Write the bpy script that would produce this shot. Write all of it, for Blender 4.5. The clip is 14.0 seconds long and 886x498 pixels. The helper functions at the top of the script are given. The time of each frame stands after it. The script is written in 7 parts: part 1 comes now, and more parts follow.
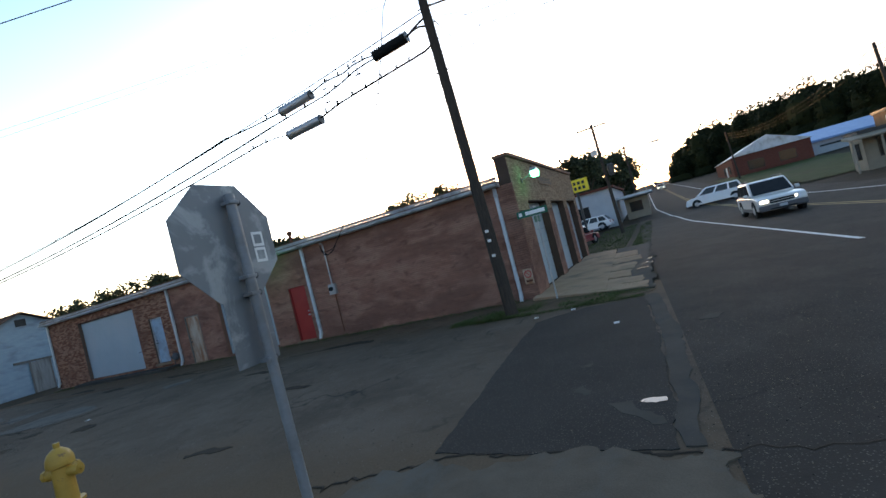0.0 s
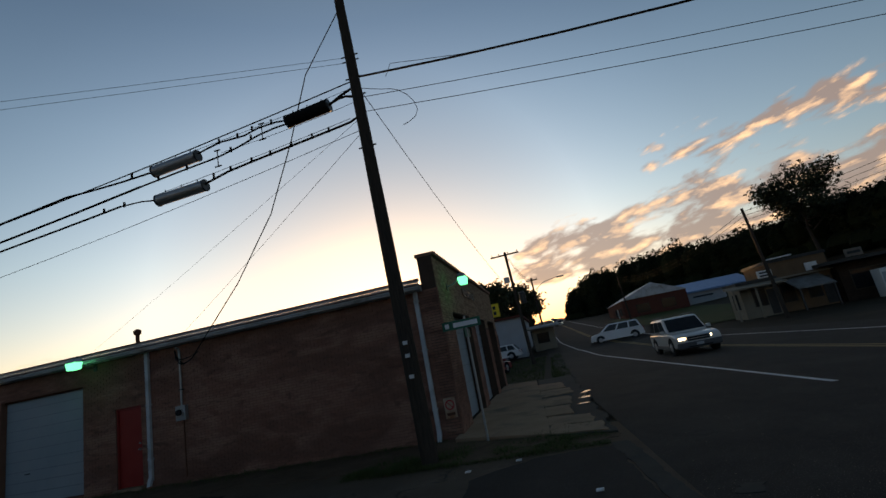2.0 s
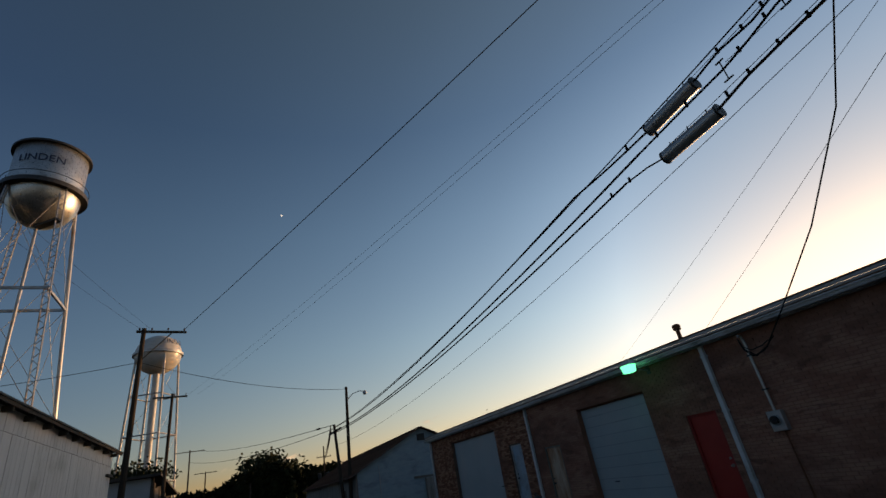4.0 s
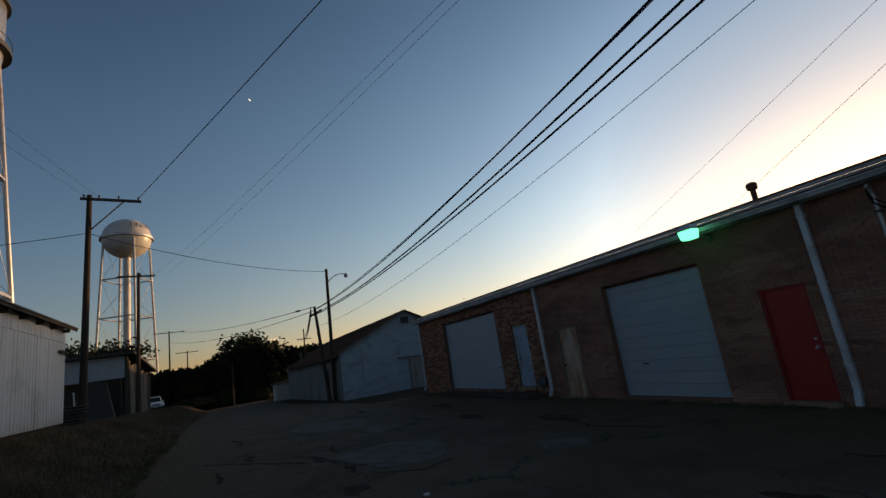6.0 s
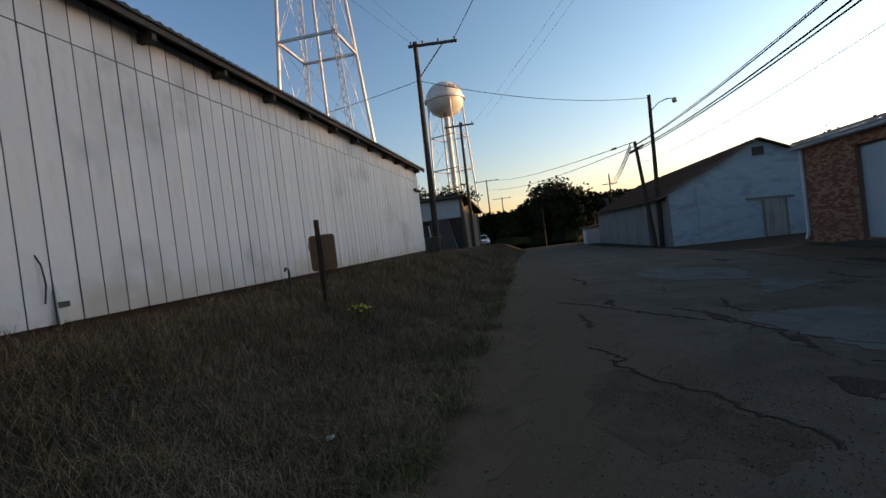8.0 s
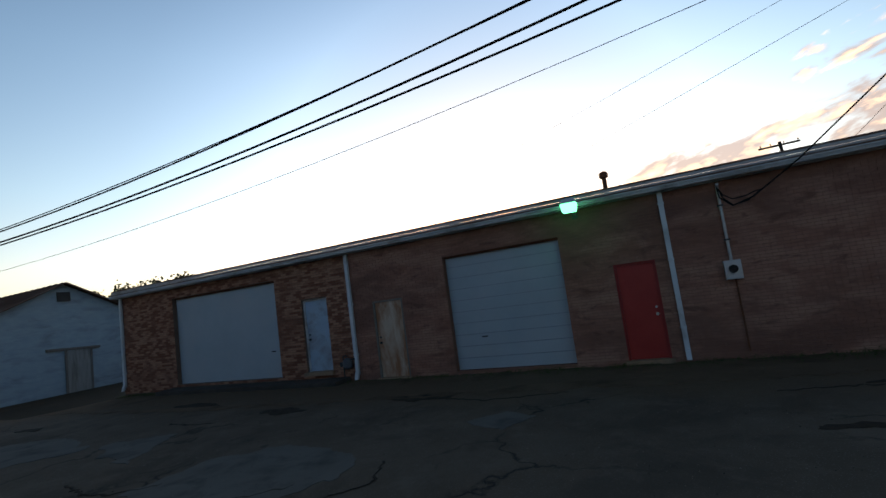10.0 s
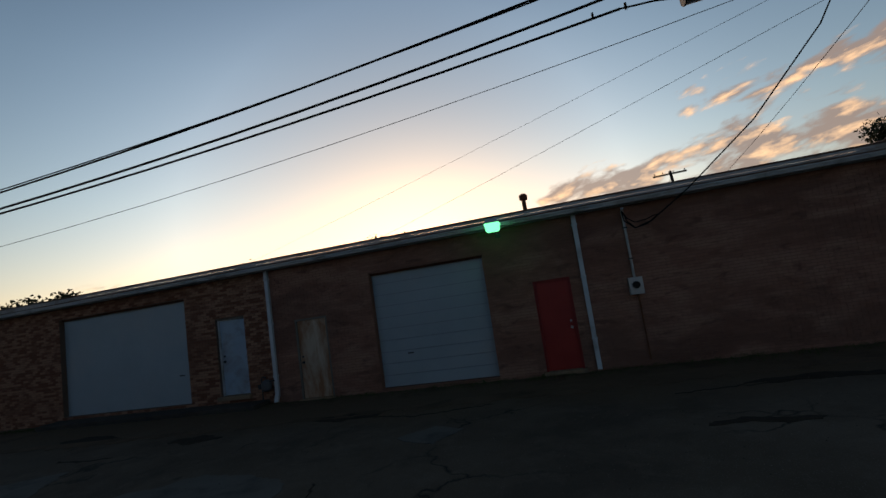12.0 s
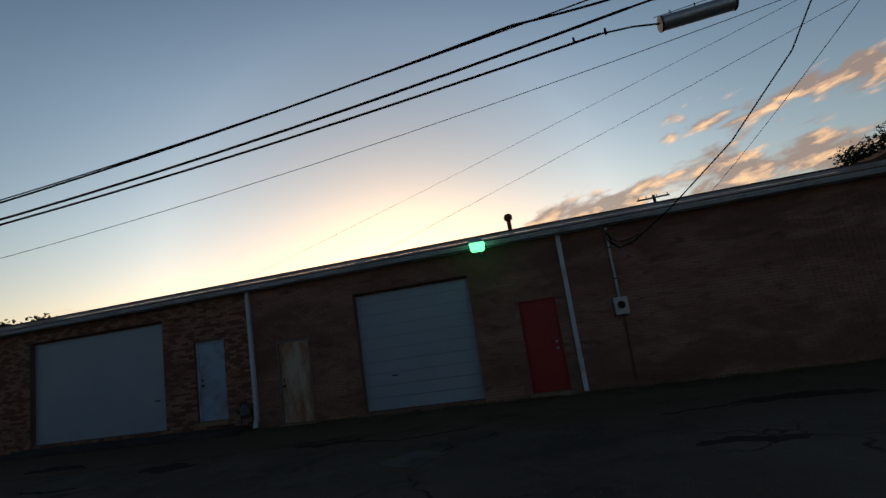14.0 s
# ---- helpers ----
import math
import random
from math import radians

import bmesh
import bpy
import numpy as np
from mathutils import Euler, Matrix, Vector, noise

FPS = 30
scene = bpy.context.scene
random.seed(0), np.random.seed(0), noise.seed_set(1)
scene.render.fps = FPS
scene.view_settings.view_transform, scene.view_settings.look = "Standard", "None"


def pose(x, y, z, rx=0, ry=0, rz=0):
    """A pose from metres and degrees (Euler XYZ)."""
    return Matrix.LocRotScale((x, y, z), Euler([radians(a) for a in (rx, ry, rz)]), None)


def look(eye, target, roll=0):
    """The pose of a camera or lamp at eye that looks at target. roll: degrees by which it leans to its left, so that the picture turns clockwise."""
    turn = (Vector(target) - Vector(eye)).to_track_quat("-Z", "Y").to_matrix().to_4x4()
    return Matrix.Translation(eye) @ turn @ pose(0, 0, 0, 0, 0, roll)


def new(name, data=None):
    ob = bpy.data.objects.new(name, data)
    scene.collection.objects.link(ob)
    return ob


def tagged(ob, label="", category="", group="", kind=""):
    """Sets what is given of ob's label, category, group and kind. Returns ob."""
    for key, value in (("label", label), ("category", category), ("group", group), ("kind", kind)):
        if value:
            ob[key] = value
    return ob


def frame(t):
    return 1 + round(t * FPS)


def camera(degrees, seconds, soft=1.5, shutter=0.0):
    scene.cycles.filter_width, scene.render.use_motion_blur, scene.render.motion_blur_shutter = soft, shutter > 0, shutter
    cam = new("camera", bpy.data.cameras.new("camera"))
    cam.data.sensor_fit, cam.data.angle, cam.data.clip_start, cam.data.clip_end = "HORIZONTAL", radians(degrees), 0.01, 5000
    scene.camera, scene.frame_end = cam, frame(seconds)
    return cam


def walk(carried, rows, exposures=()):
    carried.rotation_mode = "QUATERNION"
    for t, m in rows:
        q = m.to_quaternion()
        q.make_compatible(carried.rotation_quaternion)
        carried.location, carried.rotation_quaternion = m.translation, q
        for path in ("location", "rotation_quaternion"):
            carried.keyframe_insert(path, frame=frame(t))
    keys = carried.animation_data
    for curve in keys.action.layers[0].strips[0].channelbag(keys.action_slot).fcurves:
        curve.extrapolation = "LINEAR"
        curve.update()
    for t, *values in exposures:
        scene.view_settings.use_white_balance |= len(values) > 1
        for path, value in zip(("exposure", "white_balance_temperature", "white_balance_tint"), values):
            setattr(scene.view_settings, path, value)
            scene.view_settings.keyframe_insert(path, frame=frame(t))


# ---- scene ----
cam = camera(87.4, 14.0)
PATH = [
    (0, (-2.936, 0.319, 1.94), (-3.79, 2.128, 1.968), -14.3),
    (0.5, (-3.0, 0.957, 1.964), (-3.713, 2.823, 2.063), -11.8),
    (1, (-3.322, 1.604, 1.926), (-3.876, 3.518, 2.107), -10.1),
    (1.5, (-3.647, 2.248, 1.89), (-4.096, 4.179, 2.157), -9.8),
    (2, (-4.195, 2.812, 1.836), (-4.554, 4.727, 2.289), -11.0),
    (2.5, (-4.953, 3.297, 1.778), (-6.088, 4.811, 2.427), -9.8),
    (3, (-5.84, 3.607, 1.929), (-7.393, 4.572, 2.738), -10.0),
    (3.2, (-6.159, 3.749, 1.912), (-7.784, 4.524, 2.783), -10.0),
    (5.3, (-9.521, 4.549, 1.85), (-11.146, 5.428, 2.618), -10.8),
    (5.5, (-9.83, 4.603, 1.857), (-11.427, 5.603, 2.527), -10.9),
    (6, (-10.66, 4.535, 1.922), (-12.411, 5.402, 2.351), -8.7),
    (6.5, (-11.502, 4.424, 1.903), (-13.465, 4.727, 2.135), -6.9),
    (7, (-12.326, 4.222, 1.889), (-14.307, 3.972, 2.004), -6.7),
    (7.5, (-13.102, 3.913, 1.856), (-15.065, 3.531, 1.852), -6.8),
    (8, (-13.813, 3.578, 1.801), (-15.776, 3.192, 1.763), -7.1),
    (8.5, (-14.449, 3.281, 1.82), (-16.442, 3.104, 1.799), -5.6),
    (9, (-15.094, 3.213, 1.92), (-16.988, 3.841, 2.05), -5.7),
    (9.2, (-15.188, 3.209, 1.923), (-16.764, 4.428, 2.102), -6.4),
    (11.3, (-15.449, 2.981, 2.036), (-15.987, 4.895, 2.25), -8.3),
    (11.5, (-15.445, 2.964, 2.032), (-15.971, 4.881, 2.249), -8.4),
    (12, (-15.469, 2.936, 1.99), (-15.968, 4.859, 2.219), -8.4),
    (12.5, (-15.535, 2.841, 1.946), (-16.002, 4.771, 2.183), -8.6),
    (13, (-15.478, 2.966, 1.942), (-15.938, 4.896, 2.191), -8.5),
    (13.5, (-15.442, 2.978, 1.925), (-15.888, 4.907, 2.209), -8.5),
    (14, (-15.435, 3.033, 1.905), (-15.866, 4.959, 2.226), -8.6),
]
walk(cam, [(t, look(eye, target, roll)) for t, eye, target, roll in PATH],
     [(t, stops, 8400 if t in (1.5, 2) or t > 11 else 7900, 18) for t, stops in ((0, 3.1), (0.5, 2.75), (1, 1.75), (1.5, 1.08), (2, 0.86), (3, 0.75), (5.5, 0.92), (6.5, 0.85), (7, 1.3), (7.5, 1.75), (8, 2.1), (8.5, 2.4), (9, 2.7), (9.2, 2.85), (10.2, 1.35), (11.3, 0.78), (14, 0.66))])

# ---- world, sun, exposure ----
SUN_AZ, SUN_EL = 18.0, 4.0          # degrees left of +y, degrees up
world = bpy.data.worlds.new("sky")
scene.world = world
world.use_nodes = True
wt = world.node_tree
wt.nodes.clear()


def node(tree, kind, values=None, operation=None, feature=None):
    n = tree.nodes.new(kind)
    if operation:
        n.operation = operation
    if feature:
        n.feature = feature
    for k, v in (values or {}).items():
        n.inputs[k].default_value = v
    return n


def math_node(tree, op, a, b=None, c=None, clamp=False):
    n = tree.nodes.new("ShaderNodeMath")
    n.operation, n.use_clamp = op, clamp
    for i, x in enumerate((a, b, c)):
        if x is None:
            continue
        if isinstance(x, (int, float)):
            n.inputs[i].default_value = x
        else:
            tree.links.new(x, n.inputs[i])
    return n.outputs[0]


def ramp(tree, fac, stops):
    n = tree.nodes.new("ShaderNodeValToRGB")
    el = n.color_ramp.elements
    while len(el) < len(stops):
        el.new(0.5)
    for e, (p, c) in zip(el, stops):
        e.position = p
        e.color = c if len(c) == 4 else (*c, 1)
    tree.links.new(fac, n.inputs[0])
    return n.outputs[0]


def mix(tree, fac, a, b, blend="MIX"):
    n = tree.nodes.new("ShaderNodeMix")
    n.data_type, n.blend_type = "RGBA", blend
    for sock, x in ((n.inputs[0], fac), (n.inputs[6], a), (n.inputs[7], b)):
        if isinstance(x, (int, float)):
            sock.default_value = x
        elif isinstance(x, tuple):
            sock.default_value = (*x, 1) if len(x) == 3 else x
        else:
            tree.links.new(x, sock)
    return n.outputs[2]


sky = node(wt, "ShaderNodeTexSky")
sky.sky_type, sky.sun_disc, sky.sun_elevation, sky.sun_rotation = "NISHITA", False, radians(SUN_EL), radians(-SUN_AZ)
sky.altitude, sky.air_density, sky.dust_density, sky.ozone_density = 60.0, 1.0, 0.55, 2.8
tc = node(wt, "ShaderNodeTexCoord")
sep = node(wt, "ShaderNodeSeparateXYZ")
wt.links.new(tc.outputs["Generated"], sep.inputs[0])
az = math_node(wt, "ARCTAN2", sep.outputs[0], sep.outputs[1])
elv = math_node(wt, "ARCSINE", sep.outputs[2])
comb = node(wt, "ShaderNodeCombineXYZ")
wt.links.new(math_node(wt, "MULTIPLY", az, 6.6), comb.inputs[0])
wt.links.new(math_node(wt, "MULTIPLY", math_node(wt, "ADD", elv, math_node(wt, "MULTIPLY", az, -0.15)), 17.5), comb.inputs[1])
cn = node(wt, "ShaderNodeTexNoise", {"Scale": 1.45, "Detail": 7.0, "Roughness": 0.54, "Distortion": 0.2})
wt.links.new(comb.outputs[0], cn.inputs["Vector"])


def window(tree, x, lo0, lo1, hi0, hi1):
    up = tree.nodes.new("ShaderNodeMapRange")
    up.interpolation_type = "SMOOTHSTEP"
    tree.links.new(x, up.inputs[0])
    up.inputs[1].default_value, up.inputs[2].default_value = lo0, lo1
    dn = tree.nodes.new("ShaderNodeMapRange")
    dn.interpolation_type = "SMOOTHSTEP"
    tree.links.new(x, dn.inputs[0])
    dn.inputs[1].default_value, dn.inputs[2].default_value, dn.inputs[3].default_value, dn.inputs[4].default_value = hi0, hi1, 1.0, 0.0
    return math_node(tree, "MULTIPLY", up.outputs[0], dn.outputs[0])


zone_low = math_node(wt, "MULTIPLY", window(wt, az, -0.12, 0.02, 0.55, 1.1), window(wt, elv, 0.085, 0.125, 0.20, 0.25))
zone_high = math_node(wt, "MULTIPLY", window(wt, az, 0.18, 0.34, 0.62, 1.2), window(wt, elv, 0.20, 0.26, 0.31, 0.36))
zone = math_node(wt, "MAXIMUM", zone_low, math_node(wt, "MULTIPLY", zone_high, 0.80))
low = math_node(wt, "MULTIPLY", window(wt, az, -2.0, -1.4, -0.9, -0.6), window(wt, elv, 0.02, 0.05, 0.09, 0.14))
cover = math_node(wt, "ADD", cn.outputs[0], math_node(wt, "SUBTRACT", math_node(wt, "MULTIPLY", math_node(wt, "ADD", math_node(wt, "ADD", zone, math_node(wt, "MULTIPLY", zone_low, 0.16)), math_node(wt, "MULTIPLY", low, 0.30)), 0.30), 0.15))
cloud = node(wt, "ShaderNodeMapRange", {1: 0.53, 2: 0.69})
cloud.interpolation_type = "SMOOTHSTEP"
wt.links.new(cover, cloud.inputs[0])
shift = node(wt, "ShaderNodeVectorMath", {1: (0.10, -0.22, 0.0)}, operation="ADD")
wt.links.new(comb.outputs[0], shift.inputs[0])
cn2 = node(wt, "ShaderNodeTexNoise", {"Scale": 1.45, "Detail": 7.0, "Roughness": 0.54, "Distortion": 0.2})
wt.links.new(shift.outputs[0], cn2.inputs["Vector"])
litf = node(wt, "ShaderNodeMapRange", {1: 0.02, 2: 0.19})
wt.links.new(math_node(wt, "SUBTRACT", cn.outputs[0], cn2.outputs[0]), litf.inputs[0])
cloud_colour = mix(wt, litf.outputs[0], (1.55, 1.30, 1.26), (6.2, 4.3, 2.7))
# hazy aureole round the low sun, and a rosy haze near the horizon
dotn = node(wt, "ShaderNodeVectorMath", {1: (-math.sin(radians(SUN_AZ)) * 0.985, math.cos(radians(SUN_AZ)) * 0.985, 0.17)}, operation="DOT_PRODUCT")
wt.links.new(tc.outputs["Generated"], dotn.inputs[0])
haze = ramp(wt, math_node(wt, "MULTIPLY_ADD", dotn.outputs["Value"], 0.5, 0.5), [(0.0, (0.66, 0.68, 0.75)), (0.45, (0.70, 0.72, 0.78)), (0.60, (0.88, 0.88, 0.88)), (0.78, (1.20, 1.13, 1.06)), (0.88, (1.46, 1.35, 1.23)), (0.95, (1.80, 1.67, 1.50)), (1.0, (1.25, 1.18, 1.08))])
rosy = ramp(wt, elv, [(0.0, (1.28, 0.97, 1.02)), (0.14, (1.26, 1.06, 1.06)), (0.26, (1.18, 1.11, 1.10)), (0.5, (1.00, 1.02, 1.04)), (0.7, (0.77, 0.83, 0.89)), (1.0, (0.94, 0.88, 0.80))])
hazy_sky = mix(wt, 1.0, mix(wt, 1.0, sky.outputs[0], haze, "MULTIPLY"), rosy, "MULTIPLY")
cloud_in = math_node(wt, "MULTIPLY", math_node(wt, "ADD", zone, low), 5.0, clamp=True)
sky_out = mix(wt, math_node(wt, "MULTIPLY", math_node(wt, "MULTIPLY", cloud.outputs[0], cloud_in), 0.85), hazy_sky, cloud_colour)
bg = node(wt, "ShaderNodeBackground", {"Strength": 0.12})
wt.links.new(sky_out, bg.inputs[0])
wt.links.new(bg.outputs[0], node(wt, "ShaderNodeOutputWorld").inputs[0])

sun = new("sun", bpy.data.lights.new("sun", "SUN"))
sun.data.energy, sun.data.angle, sun.data.color = 2.0, radians(0.6), (1.0, 0.66, 0.36)
sd = Vector((-math.sin(radians(SUN_AZ)) * math.cos(radians(SUN_EL)), math.cos(radians(SUN_AZ)) * math.cos(radians(SUN_EL)), math.sin(radians(SUN_EL))))
sun.matrix_world = sd.to_track_quat("Z", "Y").to_matrix().to_4x4()


# ---- materials ----
def surface(name, a, b, rough=0.8, metal=0.0, scale=4.0, fine=60.0, bump=0.15, stretch=(1, 1, 1), stain=None, stain_scale=0.8, stain_at=(0.5, 0.7), spec=0.4, island=0.0, per_object=0.0, wear=None):
    """A procedural surface: two base colours mixed by coarse and fine noise, stains with a shape of their own, and fine relief."""
    if rough >= 0.85:
        spec = min(spec, 0.06)
    m = bpy.data.materials.new(name)
    m.use_nodes = True
    t = m.node_tree
    bsdf = t.nodes["Principled BSDF"]
    tcn = node(t, "ShaderNodeTexCoord")
    mp = node(t, "ShaderNodeMapping", {"Scale": stretch})
    t.links.new(tcn.outputs["Object"], mp.inputs[0])
    n1 = node(t, "ShaderNodeTexNoise", {"Scale": scale, "Detail": 6.0, "Roughness": 0.6})
    n2 = node(t, "ShaderNodeTexNoise", {"Scale": fine, "Detail": 3.0})
    for n in (n1, n2):
        t.links.new(mp.outputs[0], n.inputs["Vector"])
    f = math_node(t, "ADD", math_node(t, "MULTIPLY", n1.outputs[0], 0.7), math_node(t, "MULTIPLY", n2.outputs[0], 0.3))
    if island:
        geo = node(t, "ShaderNodeNewGeometry")
        f = math_node(t, "ADD", f, math_node(t, "MULTIPLY", math_node(t, "SUBTRACT", geo.outputs["Random Per Island"], 0.5), island))
    if per_object:
        oi = node(t, "ShaderNodeObjectInfo")
        f = math_node(t, "ADD", f, math_node(t, "MULTIPLY", math_node(t, "SUBTRACT", oi.outputs["Random"], 0.5), per_object))
    col = ramp(t, f, [(0.33, a), (0.67, b)])
    if stain:
        n3 = node(t, "ShaderNodeTexNoise", {"Scale": stain_scale, "Detail": 5.0, "Roughness": 0.65, "Distortion": 0.4})
        t.links.new(mp.outputs[0], n3.inputs["Vector"])
        sf = ramp(t, n3.outputs[0], [(stain_at[0], (0, 0, 0)), (stain_at[1], (1, 1, 1))])
        col = mix(t, sf, col, stain)
    if wear:
        n4 = node(t, "ShaderNodeTexNoise", {"Scale": 9.0, "Detail": 8.0, "Roughness": 0.7})
        t.links.new(tcn.outputs["Object"], n4.inputs["Vector"])
        col = mix(t, ramp(t, n4.outputs[0], [(0.6, (0, 0, 0)), (0.66, (1, 1, 1))]), col, wear)
    t.links.new(col, bsdf.inputs["Base Color"])
    rr = ramp(t, n2.outputs[0], [(0.3, (max(rough - 0.1, 0.02),) * 3), (0.7, (min(rough + 0.1, 1.0),) * 3)])
    t.links.new(rr, bsdf.inputs["Roughness"])
    bsdf.inputs["Metallic"].default_value = metal
    bsdf.inputs["Specular IOR Level"].default_value = spec
    if bump:
        bn = node(t, "ShaderNodeBump", {"Strength": bump, "Distance": 0.02})
        t.links.new(f, bn.inputs["Height"])
        t.links.new(bn.outputs[0], bsdf.inputs["Normal"])
    return m


def glow(name, colour, strength):
    m = bpy.data.materials.new(name)
    m.use_nodes = True
    b = m.node_tree.nodes["Principled BSDF"]
    b.inputs["Base Color"].default_value = (*colour, 1)
    b.inputs["Emission Color"].default_value = (*colour, 1)
    b.inputs["Emission Strength"].default_value = strength
    return m


def asphalt(name, a, b, crack=0.5, light=None, dust=None):
    m = surface(name, a, b, rough=0.9, spec=0.15, scale=0.9, fine=90, bump=0.5, stain=light, stain_scale=0.35, stain_at=(0.5, 0.75))
    t = m.node_tree
    bsdf = t.nodes["Principled BSDF"]
    base = bsdf.inputs["Base Color"].links[0].from_socket
    tcn = node(t, "ShaderNodeTexCoord")
    warp = node(t, "ShaderNodeTexNoise", {"Scale": 1.3, "Detail": 5.0})
    t.links.new(tcn.outputs["Object"], warp.inputs["Vector"])
    off = node(t, "ShaderNodeVectorMath", {3: 1.6}, operation="SCALE")
    t.links.new(warp.outputs["Color"], off.inputs[0])
    add = node(t, "ShaderNodeVectorMath", operation="ADD")
    t.links.new(tcn.outputs["Object"], add.inputs[0])
    t.links.new(off.outputs[0], add.inputs[1])
    vo = node(t, "ShaderNodeTexVoronoi", {"Scale": 0.42}, feature="DISTANCE_TO_EDGE")
    t.links.new(add.outputs[0], vo.inputs["Vector"])
    gate = node(t, "ShaderNodeTexNoise", {"Scale": 0.5, "Detail": 3.0})
    t.links.new(tcn.outputs["Object"], gate.inputs["Vector"])
    line = ramp(t, vo.outputs["Distance"], [(0.0, (1, 1, 1)), (0.022, (0, 0, 0))])
    fac = math_node(t, "MULTIPLY", math_node(t, "MULTIPLY", line, ramp(t, gate.outputs[0], [(0.45, (0, 0, 0)), (0.6, (1, 1, 1))])), crack)
    grit = node(t, "ShaderNodeTexVoronoi", {"Scale": 38.0})
    t.links.new(tcn.outputs["Object"], grit.inputs["Vector"])
    col = mix(t, fac, base, (0.012, 0.011, 0.01))
    col = mix(t, math_node(t, "MULTIPLY", ramp(t, grit.outputs["Distance"], [(0.08, (1, 1, 1)), (0.3, (0, 0, 0))]), 0.42), col, (0.22, 0.20, 0.18))
    if dust:
        # tar-dark worn areas, broken up by finer noise
        wn = node(t, "ShaderNodeTexNoise", {"Scale": 0.55, "Detail": 9.0, "Roughness": 0.68, "Distortion": 0.5})
        t.links.new(tcn.outputs["Object"], wn.inputs["Vector"])
        col = mix(t, ramp(t, wn.outputs[0], [(0.50, (0, 0, 0)), (0.62, (0.5, 0.5, 0.5))]), col, (0.058, 0.044, 0.034))
        ln = node(t, "ShaderNodeTexNoise", {"Scale": 1.9, "Detail": 7.0, "Roughness": 0.7})
        t.links.new(tcn.outputs["Object"], ln.inputs["Vector"])
        col = mix(t, ramp(t, ln.outputs[0], [(0.54, (0, 0, 0)), (0.68, (0.5, 0.5, 0.5))]), col, (0.150, 0.116, 0.090))
        # earth washed over the asphalt from the bank and the building foot
        sepn = node(t, "ShaderNodeSeparateXYZ")
        t.links.new(tcn.outputs["Object"], sepn.inputs[0])
        dn = node(t, "ShaderNodeTexNoise", {"Scale": 0.45, "Detail": 7.0, "Roughness": 0.65})
        t.links.new(tcn.outputs["Object"], dn.inputs["Vector"])
        reach = math_node(t, "MULTIPLY_ADD", math_node(t, "ABSOLUTE", math_node(t, "SUBTRACT", sepn.outputs[1], 7.9)), 0.2, -0.74)
        cover_ = math_node(t, "ADD", reach, math_node(t, "MULTIPLY", dn.outputs[0], 0.85))
        col = mix(t, math_node(t, "MULTIPLY", ramp(t, cover_, [(0.22, (0, 0, 0)), (0.5, (1, 1, 1))]), 0.9), col, mix(t, grit.outputs["Distance"], dust[0], dust[1]))
    t.links.new(col, bsdf.inputs["Base Color"])
    return m


def car_paint(name, colour):
    m = bpy.data.materials.new(name)
    m.use_nodes = True
    b = m.node_tree.nodes["Principled BSDF"]
    b.inputs["Base Color"].default_value, b.inputs["Roughness"].default_value, b.inputs["Coat Weight"].default_value = (*colour, 1), 0.35, 0.6
    return m


